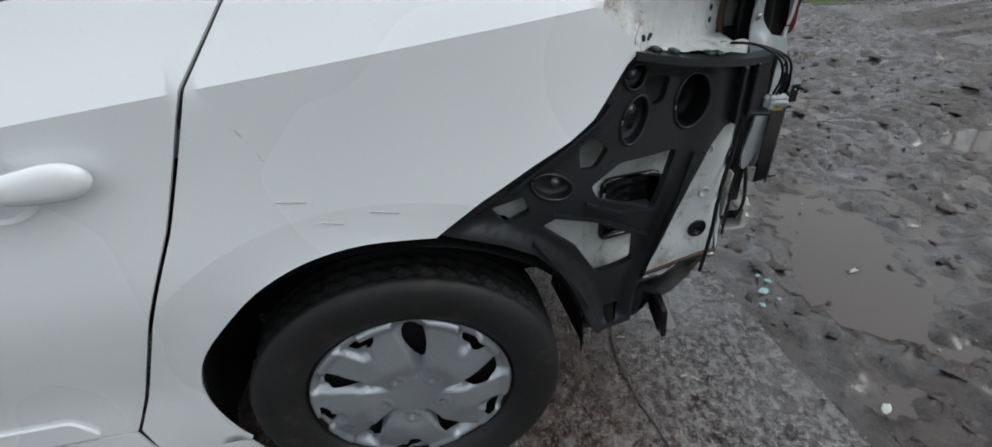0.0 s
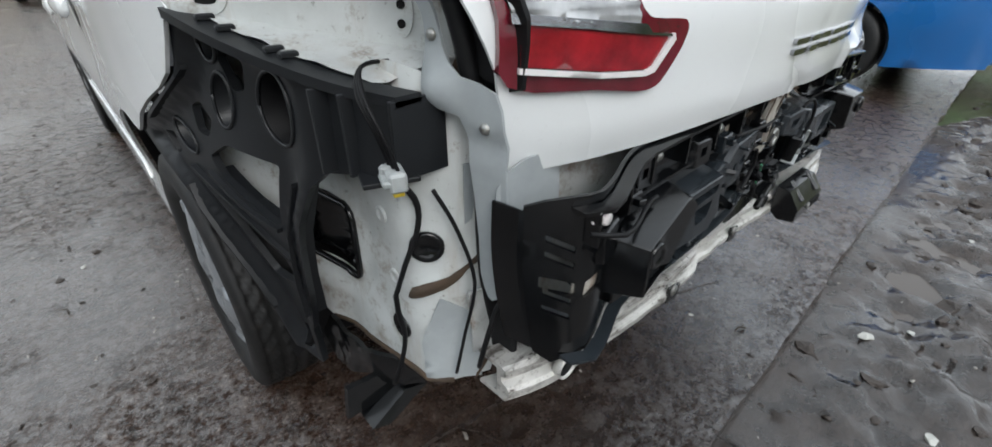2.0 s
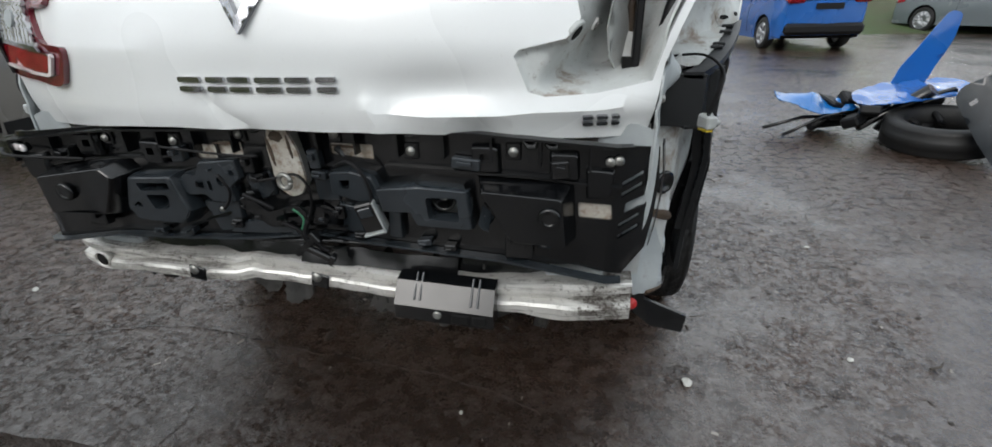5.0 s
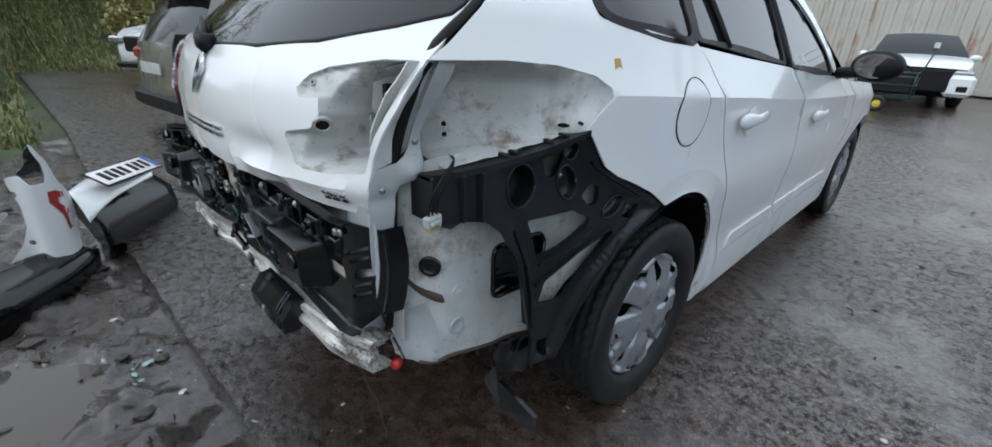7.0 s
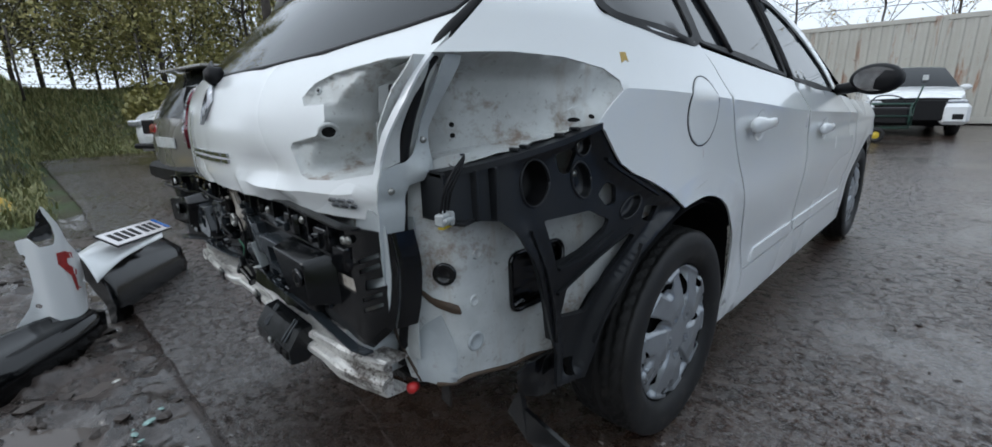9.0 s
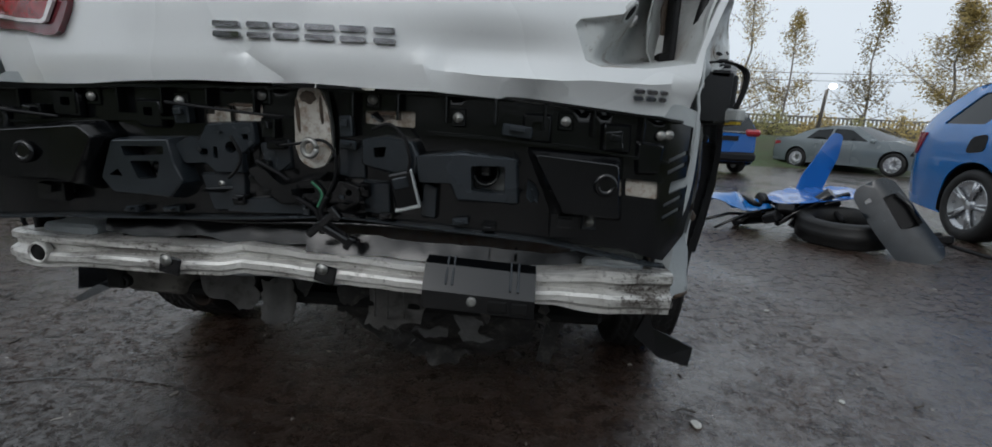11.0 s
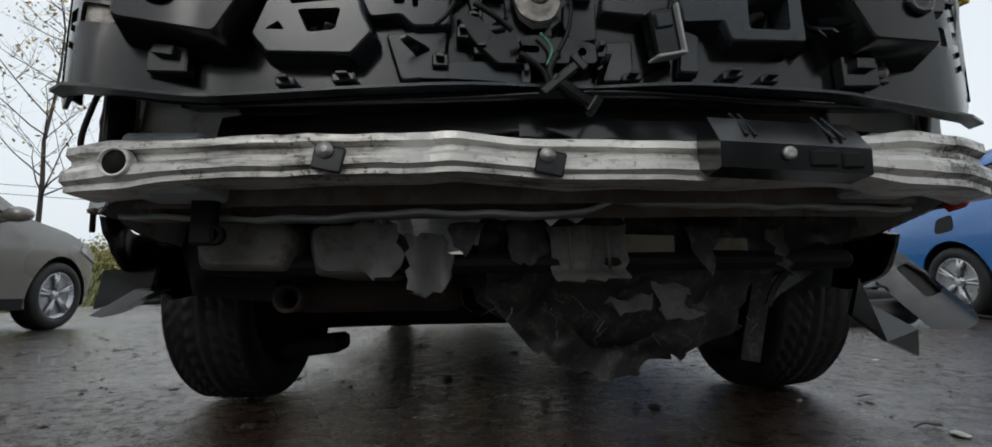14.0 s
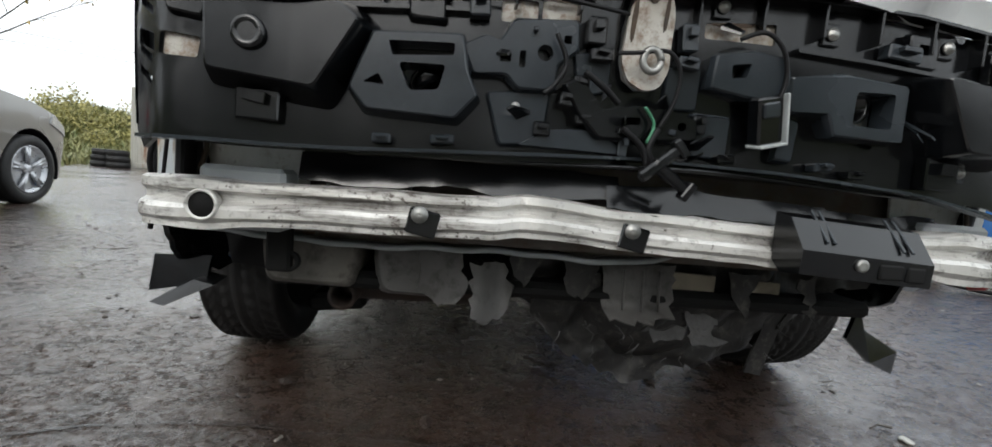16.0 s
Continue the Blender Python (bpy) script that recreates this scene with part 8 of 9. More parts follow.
# yellow tarpaulin
bm = B()
sheet(bm, rounded([(-6.5, -2.7), (-5.9, -2.5), (-5.55, -2.05), (-5.58, -1.72), (-5.75, -1.52), (-6.3, -1.60), (-6.8, -1.75), (-6.9, -2.2)], True, 4), lambda u, v: Vector((u, v, -.01 + .22 * math.exp(-((u + 6.3) / .42)**2 - ((v + 2.05) / .36)**2) + .035 * abs(fbm(u, v, 4.5, 3)))), step=.05, thick=.006)
solo("tarpaulin", bm, surface("yellow_sheet", (.48, .33, .03), (.34, .22, .02), .5, .6, coarse=3, fine=30, bumps=.3, dirt=(.2, .15, .06), dirt_at=.68), "crumpled yellow tarpaulin lying on the grass", "tarpaulin")

# ---- scrap heap by the blue estate ----
def lying_tyre(name, m, label, R_=.325, w_=.20):
    base = thing(name, label, "tyre", m, "loose tyres")
    bm = B()
    h = w_ / 2
    lathe(bm, [(R_ * .66, -h * .8), (R_ * .80, -h), (R_ * .95, -h * .92), (R_, -h * .7), (R_ - .008, -h * .35), (R_, -h * .3), (R_, h * .3), (R_ - .008, h * .35), (R_, h * .7), (R_ * .95, h * .92), (R_ * .80, h), (R_ * .66, h * .8)], Matrix(), 48, closed=True)
    part("casing", bm, RUBBER, base)
    return base


t0 = lying_tyre("tyre", pose(2.92, 2.12, .13, 6, -5, 0), "worn black tyre lying flat on the concrete")
bm = B()
panel = [(0, 0), (.26, -.03), (.33, .03), (.34, .30), (.36, .66), (.32, .74), (.10, .76), (.03, .70), (.0, .35)]
ey_ = Vector((-.50, .46, .78)).normalized()
ex_ = Vector((.80, -.30, .42))
ex_ = (ex_ - ey_ * ex_.dot(ey_)).normalized()
mpn = Matrix((ex_, ey_, ex_.cross(ey_))).transposed().to_4x4()
mpn.translation = Vector((3.16, 1.56, .03))
mpn = mpn @ Matrix.Scale(.85, 4)
sheet(bm, soft_corners(panel, .05), lambda u, v: mpn @ Vector((u - .2, v, .03 * math.cos((u - .17) * 5) - .05 * smooth(.24, .36, u))), holes=[soft_corners([(.16, .30), (.29, .27), (.31, .58), (.20, .60)], .03), soft_corners([(.08, .60), (.13, .61), (.13, .64), (.08, .63)], .008)], step=.04, thick=.012)
dp = thing("door_trim_panel", "dark grey door trim panel leaning on a tyre", "door panel")
part("panel", bm, GREY_SHEEN_PLASTIC, dp)
bm = B()
box(bm, (.17, .34, .06), mpn @ pose(.04, .44, -.04), .02)
part("pocket", bm, SEAL, dp)
bm = B()
tube(bm, [mpn @ Vector(p) for p in ((.10, .58, .01), (.115, .45, .02), (.09, .29, .02))], .02, 8)
part("armrest", bm, PLASTIC, dp)


def crumple(name, ol, fn, mat, label, amp=.05, step=.05):
    bm = B()
    sheet(bm, ol, lambda u, v: fn(u, v) + Vector((fbm(u, v, 3, 3), fbm(u + 4, v, 3, 3), fbm(u, v + 9, 4, 3))) * amp, step=step, thick=.006)
    return solo(name, bm, mat, label, "scrap panel")


crumple("crumpled_wing", rounded([(-.45, -.12), (.0, -.2), (.35, -.1), (.4, .15), (.0, .2), (-.4, .12)]), lambda u, v: Vector((2.32 + u * .7, 2.6 + v, .17 - .1 * u + .10 * math.cos(v * 8))), BLUE, "crumpled bright blue wing panel on the ground", .07)
crumple("bent_bonnet", rounded([(-.6, -.16), (.2, -.22), (.6, -.1), (.55, .2), (-.1, .22), (-.6, .12)]), lambda u, v: Vector((2.88 + u * .6, 2.5 + v + .1 * u, .34 + .08 * u + .12 * v)), BLUE2, "bent dark blue bonnet piece lying on the scrap", .03)
crumple("door_piece", soft_corners([(-.10, 0), (.12, 0), (.17, .5), (.13, .78), (.04, .80), (-.04, .5)], .05), lambda u, v: Vector((2.90 + u + v * .22, 2.74 + .05 * v, .20 + v * .86)), BLUE2, "upright royal blue body panel sticking out of the scrap", .015, .04)
for p, q, r in (((1.9, 2.45, .05), (2.5, 2.5, .14), .014), ((2.0, 2.3, .03), (2.6, 2.42, .22), .012), ((2.5, 2.3, .1), (3.1, 2.4, .36), .03), ((2.7, 2.4, .05), (2.9, 2.3, .38), .05), ((2.3, 2.6, .03), (2.9, 2.8, .26), .04)):
    bm = B()
    tube(bm, [p, ((p[0] + q[0]) / 2, (p[1] + q[1]) / 2 + .05, (p[2] + q[2]) / 2 + .03), q], r, 7)
    solo("trim_strip", bm, PLASTIC, "black plastic trim strip in the scrap heap", "scrap", group="scrap strips")
bm = B()
for k in range(16):
    random.seed(k)
    box(bm, (random.uniform(.05, .2), random.uniform(.04, .15), random.uniform(.03, .1)), pose(2.75 + random.uniform(-.4, .35), 2.45 + random.uniform(-.15, .2), random.uniform(.06, .3), random.uniform(-40, 40), random.uniform(-40, 40), random.uniform(0, 180)), .012)
solo("broken_plastics", bm, SEAL, "broken black plastic pieces heaped in the scrap", "scrap", kind="stuff")
bm = B()
tube(bm, [Vector(p) for p in rounded([(3.35, 1.95, .05), (3.5, 2.05, .10), (3.62, 1.9, .06), (3.8, 1.65, .02), (4.05, 1.35, .02)], False)], .016, 6)
for k in range(8):
    random.seed(30 + k)
    box(bm, (random.uniform(.05, .14), random.uniform(.04, .09), random.uniform(.03, .07)), pose(3.45 + random.uniform(-.12, .15), 2.0 + random.uniform(-.1, .1), .05 + random.uniform(0, .06), random.uniform(-30, 30), random.uniform(-30, 30), random.uniform(0, 180)), .01)
solo("wiring_scrap", bm, SEAL, "black wiring and brackets lying on the wet ground", "scrap")

# stack of tyres on the grass
for k, (x, y, z) in enumerate(((-12.1, 15.5, .1), (-11.45, 15.3, .1), (-12.08, 15.5, .3), (-11.46, 15.3, .3), (-12.06, 15.52, .5), (-11.5, 15.32, .5))):
    copy_thing(t0, pose(x, y, z))

# garden cart in front of the saloon
cart = thing("garden_cart", "dark green mesh cart with yellow wheel hubs", "cart", pose(.14, 2.05, 0))
GREEN = surface("green_enamel", (.012, .06, .04), (.008, .035, .025), .4, .5)
bm = B()
for x in (-.55, .35):
    for y in (8.35, 8.85):
        tube(bm, [(x, y, .28), (x, y, .72)], .014, 6)
for z in (.28, .5, .72):
    tube(bm, [(-.55, 8.35, z), (.35, 8.35, z)], .013, 6)
    tube(bm, [(-.55, 8.85, z), (.35, 8.85, z)], .013, 6)
    tube(bm, [(-.55, 8.35, z), (-.55, 8.85, z)], .013, 6)
    tube(bm, [(.35, 8.35, z), (.35, 8.85, z)], .013, 6)
tube(bm, [(.35, 8.6, .6), (.45, 8.55, 1.05)], .015, 6)
part("tube_frame", bm, GREEN, cart)
bm = B()
box(bm, (.86, .46, .30), pose(-.10, 8.60, .50), .03)
part("load", bm, SEAL, cart)
bm = B()
tube(bm, [Vector(p) for p in rounded([(-.3, 8.45, .68), (-.2, 8.4, .85), (.0, 8.42, .88), (.2, 8.4, .82), (.3, 8.45, .66)], False)], .012, 6)
part("hose", bm, SEAL, cart)
for x in (-.1, -.45):
    bm = B()
    lathe(bm, [(.07, -.04), (.13, -.045), (.145, -.02), (.145, .02), (.13, .045), (.07, .04)], pose(x, 8.32, .145, 90, 0, 0), 22, closed=True)
    wh = part("wheel", bm, RUBBER, cart)
    bm = B()
    lathe(bm, [(0, .05), (.03, .05), (.06, .03), (.075, .035), (.075, -.03), (0, -.03)], pose(x, 8.32, .145, 90, 0, 0), 18)
    part("hub", bm, YELLOW, wh)

# ---- shipping containers ----
def container_paint():
    m, n, l, b = shader("weathered_cream_paint")
    co = coords(n)
    big, fine_ = noise_node(n, l, co, 1.1, 6.0, .65), noise_node(n, l, co, 7.0, 6.0, .7)
    col = mix(n, l, big, (.30, .29, .25), (.42, .41, .37))
    tex = n.new("ShaderNodeMapping")
    tex.inputs["Scale"].default_value = (2.2, 2.2, .35)
    l.new(co, tex.inputs["Vector"])
    runs = noise_node(n, l, tex.outputs["Vector"], 1.6, 7.0, .7)
    col = mix(n, l, ramp(n, l, runs, [(.56, 0.0), (.66, .9)]), col, (.20, .085, .035))
    col = mix(n, l, ramp(n, l, fine_, [(.64, 0.0), (.72, .7)]), col, (.11, .05, .03))
    l.new(col, b.inputs["Base Color"])
    b.inputs["Roughness"].default_value = .6
    return m


CREAM = container_paint()


def container(m, L, label):
    c = thing("shipping_container", label, "container", m, "containers")
    bm = B()
    xs = []
    x = .12
    while x < L - .25:
        for dx, dy in ((0, 0), (.075, 0), (.11, .036), (.18, .036)):
            xs.append((x + dx, dy))
        x += .255
    xs.append((L - .12, 0))
    for y0, sg in ((0, 1), (2.44, -1)):
        loft(bm, [[(px, y0 + sg * (dy + .02), .16), (px, y0 + sg * (dy + .02), 2.47)] for px, dy in xs], flat=True)
    part("corrugated_side", bm, CREAM, c)
    bm = B()
    for y0 in (.06, 2.38):
        box(bm, (L, .12, .16), pose(L / 2, y0, .10), .01)
        box(bm, (L, .10, .12), pose(L / 2, y0, 2.53), .01)
        for px in (.06, L - .06):
            box(bm, (.12, .12, 2.55), pose(px, y0, 1.30), .01)
    part("steel_frame", bm, CREAM, c)
    bm = B()
    box(bm, (L - .1, 2.4, .04), pose(L / 2, 1.22, 2.555), .005)
    part("roof", bm, CREAM, c)
    for px in (.03, L - .03):
        bm = B()
        box(bm, (.05, 2.2, 2.3), pose(px, 1.22, 1.30), .01)
        part("end_wall", bm, CREAM, c)
    return c


TALL = Matrix.Diagonal((1, 1, 1.118, 1))
container(pose(-11.9, 16.55, 0, 0, 0, 2) @ TALL, 12.19, "long cream shipping container streaked with rust")
container(pose(.285, 16.975, 0, 0, 0, 2) @ TALL, 6.06, "cream shipping container with corrugated sides")

# ---- trees, bank vegetation, fences ----
def limb(bm, p, d, length, r, depth, tips, wind=0.0, split=3):
    pts = [p]
    q, v = p.copy(), d.copy()
    steps = 4
    for k in range(steps):
        v = (v + Vector((random.uniform(-.16, .16) + wind, random.uniform(-.16, .16), random.uniform(-.05, .12)))).normalized()
        q = q + v * length / steps
        pts.append(q.copy())
    tube(bm, pts, r, 6 if depth > 1 else 4, .45)
    if depth == 0:
        tips += pts[1:]
        return
    for k in range(split + (depth > 1)):
        t = random.randint(1 if depth < 2 else 2, steps)
        a = random.uniform(0, 2 * math.pi)
        side_ = Vector((math.cos(a), math.sin(a), random.uniform(.2, .8))).normalized()
        limb(bm, pts[t], (v * .45 + side_ * .75).normalized(), length * random.uniform(.45, .65), r * .42, depth - 1, tips, wind, split)
    tips += pts[1:] * 2


def tree(seed, h, r, leaf, n_leaf, label, bark, leaf_size=.07, spread=.45, droop=0.0, depth=3, fill=0.0):
    random.seed(seed)
    base = thing("tree", label, "tree", pose(0, 0, 0), "trees round the yard")
    bm = B()
    tips = []
    trunk = [Vector((0, 0, 0))]
    for k in range(1, 8):
        trunk.append(Vector((random.uniform(-.05, .05) * k * h / 12, random.uniform(-.05, .05) * k * h / 12, h * k / 7)))
    tube(bm, trunk, r, 9, .2)
    for k in range(30 if fill else 20):
        t = random.uniform(.10, .98)
        i = min(6, int(t * 7))
        p = trunk[i].lerp(trunk[i + 1], t * 7 - i)
        a = random.uniform(0, 2 * math.pi)
        limb(bm, p, Vector((math.cos(a), math.sin(a), random.uniform(.15, .75))).normalized(), h * spread * (1.15 - t) * random.uniform(.5, .9), r * .34 * (1.1 - t * .6), depth - 1, tips)
    part("trunk", bm, bark, base)
    if n_leaf:
        V, F = [], []
        for k in range(n_leaf):
            c = random.choice(tips)
            i = min(6, max(0, int(c.z * .9 / h * 7)))
            c = c.lerp(trunk[i].lerp(trunk[i + 1], min(1.0, max(0.0, c.z * .9 / h * 7 - i))), fill * random.random()) + Vector((random.gauss(0, .16), random.gauss(0, .16), random.gauss(0, .16) - droop * random.random()))
            u = Vector((random.gauss(0, 1), random.gauss(0, 1), random.gauss(0, 1))).normalized()
            w = u.orthogonal().normalized()
            s_ = leaf_size * random.uniform(.5, 1.3)
            o = len(V)
            V += [c - u * s_, c + w * s_ * .5, c + u * s_, c - w * s_ * .5]
            F.append((o, o + 1, o + 2, o + 3))
        me = bpy.data.meshes.new("crown")
        me.from_pydata(V, [], F)
        me.materials.append(leaf)
        ob = new("crown", me)
        ob.parent = base
    return base


birch = tree(3, 9.0, .10, LEAF_GOLD, 15000, "slender birch with golden autumn leaves", BIRCH_BARK, .085, .46, .9, fill=.5)
birch.matrix_world = pose(24.5, 27.5, .6)
thin = tree(8, 8.5, .09, LEAF_GOLD, 2600, "thin birch nearly bare in the wind", BIRCH_BARK, .08, .34, .7, fill=.4)
thin.matrix_world = pose(12.4, 26.5, 1.0)
bare = tree(12, 8.5, .075, LEAF_GOLD, 500, "bare dark autumn tree", BARK, .07, .55)
bare.matrix_world = pose(-13.0, 12.5, 1.3)
willow = tree(17, 7.0, .085, LEAF_GREEN, 6500, "willow with thinning yellow-green leaves", BARK, .075, .50, 1.6)
willow.matrix_world = pose(-17.5, 2.2, 1.4)
for m in (pose(14.6, 26.0, 1.0, 0, 0, 70), pose(20.6, 28.5, 1.0, 0, 0, 200), pose(10.0, 29, 1.0, 0, 0, 20)):
    copy_thing(thin, m @ Matrix.Scale(random.uniform(.75, 1.05), 4))
copy_thing(bare, pose(31.3, 28, 1.0, 0, 0, 90) @ Matrix.Scale(.85, 4))
random.seed(44)
for k in range(13):
    y = -7.5 + 1.45 * k
    copy_thing(bare, pose(-18.6 - random.uniform(0, 3.5), y + random.uniform(-.5, .5), 1.45, 0, 0, 47 * k) @ Matrix.Scale(random.uniform(.7, 1.05), 4))
for k in range(12):
    y = -3.2 + 1.05 * k
    copy_thing(willow, pose(-17.4 - random.uniform(0, 3.5), y + random.uniform(-.4, .4), 1.4, 0, 0, 71 * k) @ Matrix.Scale(random.uniform(.65, 1.0), 4))
for m in (pose(-9.6, 20.6, .6, 0, 0, 220), pose(-15.0, 9.0, 1.4, 0, 0, 280), pose(-6.5, 22, 1.3, 0, 0, 10), pose(-4.4, 21.5, 1.2, 0, 0, 90), pose(-1.6, 21.0, 1.2, 0, 0, 150), pose(.4, 22, 1.2, 0, 0, 300)):
    copy_thing(bare, m @ Matrix.Scale(random.uniform(.7, .95), 4))


# belt of bare trees and thicket on the far side of the mud, mirrored in the rear window
random.seed(77)
for k in range(24):
    x, y = -19 + 1.65 * k + random.uniform(-.5, .5), -14.5 - random.uniform(0, 4.5)
    copy_thing(bare, pose(x, y, height(x, y) - .1, 0, 0, 53 * k) @ Matrix.Scale(random.uniform(.8, 1.1), 4))
rng = np.random.default_rng(31)
V, F = [], []
for k in range(15000):
    x, y = rng.uniform(-24, 24), -13.2 - rng.gamma(2.0, 1.3)
    z = height(x, y) + 3.4 * rng.random()**1.4 * (.75 + .25 * math.sin(x * .9) * math.sin(x * .37 + 1))
    a, lean, ln, w = rng.uniform(0, 2 * math.pi), rng.normal(0, .5), rng.uniform(.25, .8), rng.uniform(.012, .05)
    d = Vector((math.cos(a) * lean, math.sin(a) * lean, 1)).normalized() * ln
    q = Vector((-math.sin(a), math.cos(a), 0)) * w
    c = Vector((x, y, z - .1))
    o = len(V)
    V += [c - q, c + q, c + d + q * .3, c + d - q * .3]
    F.append((o, o + 1, o + 2, o + 3))
me = bpy.data.meshes.new("thicket")
me.from_pydata(V, [], F)
me.materials.append(BARK)
tagged(new("thicket", me), "dark bare thicket under the trees beyond the mud", "thicket", kind="stuff")


def tufts(name, n, where, mat, label, hgt=(.10, .32), seed=1, broad=1.0):
    """Grass and weeds: one mesh of bent blades."""
    rng = np.random.default_rng(seed)
    V, F = [], []
    k = 0
    while k < n:
        x, y = where(rng)
        if x is None:
            continue
        z = height(x, y) - .02
        c = rng.uniform(0, 2 * math.pi)
        for j in range(4):
            a = c + rng.normal(0, 1.2)
            hh = rng.uniform(*hgt)
            w = broad * (.006 + .010 * rng.random())
            lean = hh * rng.uniform(.15, .8)
            ox, oy = rng.normal(0, .05), rng.normal(0, .05)
            dx, dy = math.cos(a), math.sin(a)
            o = len(V)
            V += [(x + ox - dy * w, y + oy + dx * w, z), (x + ox + dy * w, y + oy - dx * w, z), (x + ox + dx * lean * .4 + dy * w * .7, y + oy + dy * lean * .4 - dx * w * .7, z + hh * .65), (x + ox + dx * lean * .4 - dy * w * .7, y + oy + dy * lean * .4 + dx * w * .7, z + hh * .65), (x + ox + dx * lean, y + oy + dy * lean, z + hh)]
            F += [(o, o + 1, o + 2, o + 3), (o + 3, o + 2, o + 4)]
        k += 1
    me = bpy.data.meshes.new(name)
    me.from_pydata(V, [], F)
    me.materials.append(mat)
    return tagged(new(name, me), label, "grass", kind="stuff")


def bank_(rng):
    return -12.4 - 7 * rng.random(), -3 + 15 * rng.random()


def west(rng):
    x, y = -4.9 - 11 * rng.random()**1.5, -8 + 6.7 * rng.random()
    if y > -1.3:
        return None, None
    return x, y


def northwest(rng):
    x, y = rng.uniform(-18, -9.2), rng.uniform(4, 20)
    if x > -9.6 - .55 * max(0, y - 9) + .2 * rng.normal():
        return None, None
    return x, y


def east_(rng):
    return 3.9 + 7 * rng.random()**1.4, -1.25 - 5 * rng.random()


tufts("grass", 12000, west, GRASS, "rank green grass and weeds on the bank", (.04, .15), 1, 1.0)
tufts("grass", 16000, bank_, GRASS, "tall grass and weeds on the upper bank", (.06, .22), 4, 1.4)
def far_slope(rng):
    return rng.uniform(-26, -15), rng.uniform(21, 33)


tufts("grass", 2600, far_slope, GRASS, "rough grass on the far slope", (.3, .8), 8, 5.0)
tufts("grass", 4500, northwest, GRASS, "grass below the trees behind the yard", (.12, .5), 2, 3.5)
tufts("grass", 3500, east_, GRASS, "short grass beside the mud", (.05, .16), 3)
random.seed(9)
for k, (x, y, sx) in enumerate(((-16.5, 3.4, 1.5), (-15.6, 1.5, 1.1), (11.0, 24.0, 1.2), (13.2, 24.2, 1.5), (15.5, 24.0, 1.3), (17.6, 24.3, 1.2), (19.6, 24.0, 1.5), (8.6, 24.3, 1.3), (22.0, 24.2, 1.4), (25, 24.4, 1.5), (-8.6, -3.4, .55), (-10.0, -2.4, .6), (-19.4, 25.6, 1.1), (-21.2, 27.4, 1.5), (-18.6, 27.6, 1.2), (-23.0, 26.8, 1.6), (-20.4, 29.6, 1.7), (-24.0, 29.6, 1.8), (-17.4, 29.5, 1.5))):
    V, F = [], []
    for j in range(1400):
        a, b_ = random.uniform(0, 2 * math.pi), random.random()**.5
        c = Vector((sx * b_ * math.cos(a) * random.uniform(.6, 1.1), sx * .7 * b_ * math.sin(a), random.random()**.8 * sx * (1.25 - .8 * b_ * b_) * random.uniform(.6, 1.1)))
        u = Vector((random.gauss(0, 1), random.gauss(0, 1), random.gauss(0, 1))).normalized()
        w = u.orthogonal().normalized()
        s_ = .085 * random.uniform(.5, 1.3)
        o = len(V)
        V += [c - u * s_, c + w * s_ * .5, c + u * s_, c - w * s_ * .5]
        F.append((o, o + 1, o + 2, o + 3))
    me = bpy.data.meshes.new("leaves")
    me.from_pydata(V, [], F)
    me.materials.append(LEAF_GOLD if k in (2, 4, 6) else GRASS if k in (10, 11) else LEAF_GREEN)
    sh = thing("shrub", "bushy shrub turning yellow" if k not in (10, 11) else "green weeds on the bank", "shrub", pose(x, y, height(x, y) - .05), "shrubs")
    ob = new("leaves", me)
    ob.parent = sh
    bm = B()
    for j in range(7):
        tube(bm, [(0, 0, -.05), (random.uniform(-.3, .3) * sx, random.uniform(-.3, .3) * sx, sx * .5), (random.uniform(-.6, .6) * sx, random.uniform(-.5, .5) * sx, sx)], .015, 5, .4)
    part("stems", bm, BARK, sh)

# wire fence on the bank
wf = thing("wire_fence", "wire mesh fence with thin posts on top of the bank", "fence", kind="structure")
for k in range(9):
    y = -9 + 2.6 * k
    bm = B()
    tube(bm, [(-15.8, y, 1.3), (-15.8, y, 3.1)], .03, 6)
    part("post", bm, BARK, wf)
for z in (1.7, 2.0, 2.3, 2.6, 2.9, 3.05):
    bm = B()
    tube(bm, [(-15.8, -9, z), (-15.8, 12, z)], .006, 4)
    part("wire", bm, BARK, wf)

# concrete fence behind the yard
FENCE_C = surface("old_concrete", (.20, .19, .17), (.10, .095, .085), .8, .9, coarse=2, fine=20, bumps=.4)
cf = thing("concrete_fence", "dark concrete panel fence with a slatted top", "fence", kind="structure")
for k in range(15):
    x = 5.5 + 2.2 * k
    y = 26.2 - .02 * x
    bm = B()
    box(bm, (.16, .16, 1.7), pose(x, y, 1.75), .02)
    part("post", bm, FENCE_C, cf)
    bm = B()
    box(bm, (2.06, .06, 1.0), pose(x + 1.1, y, 1.45), .01)
    part("panel", bm, FENCE_C, cf)
    for j in range(9):
        bm = B()
        box(bm, (.09, .05, .36), pose(x + .22 + .22 * j, y, 2.14), .008)
        part("slat", bm, FENCE_C, cf)
    bm = B()
    box(bm, (2.06, .07, .08), pose(x + 1.1, y, 2.36), .01)
    part("top_rail", bm, FENCE_C, cf)

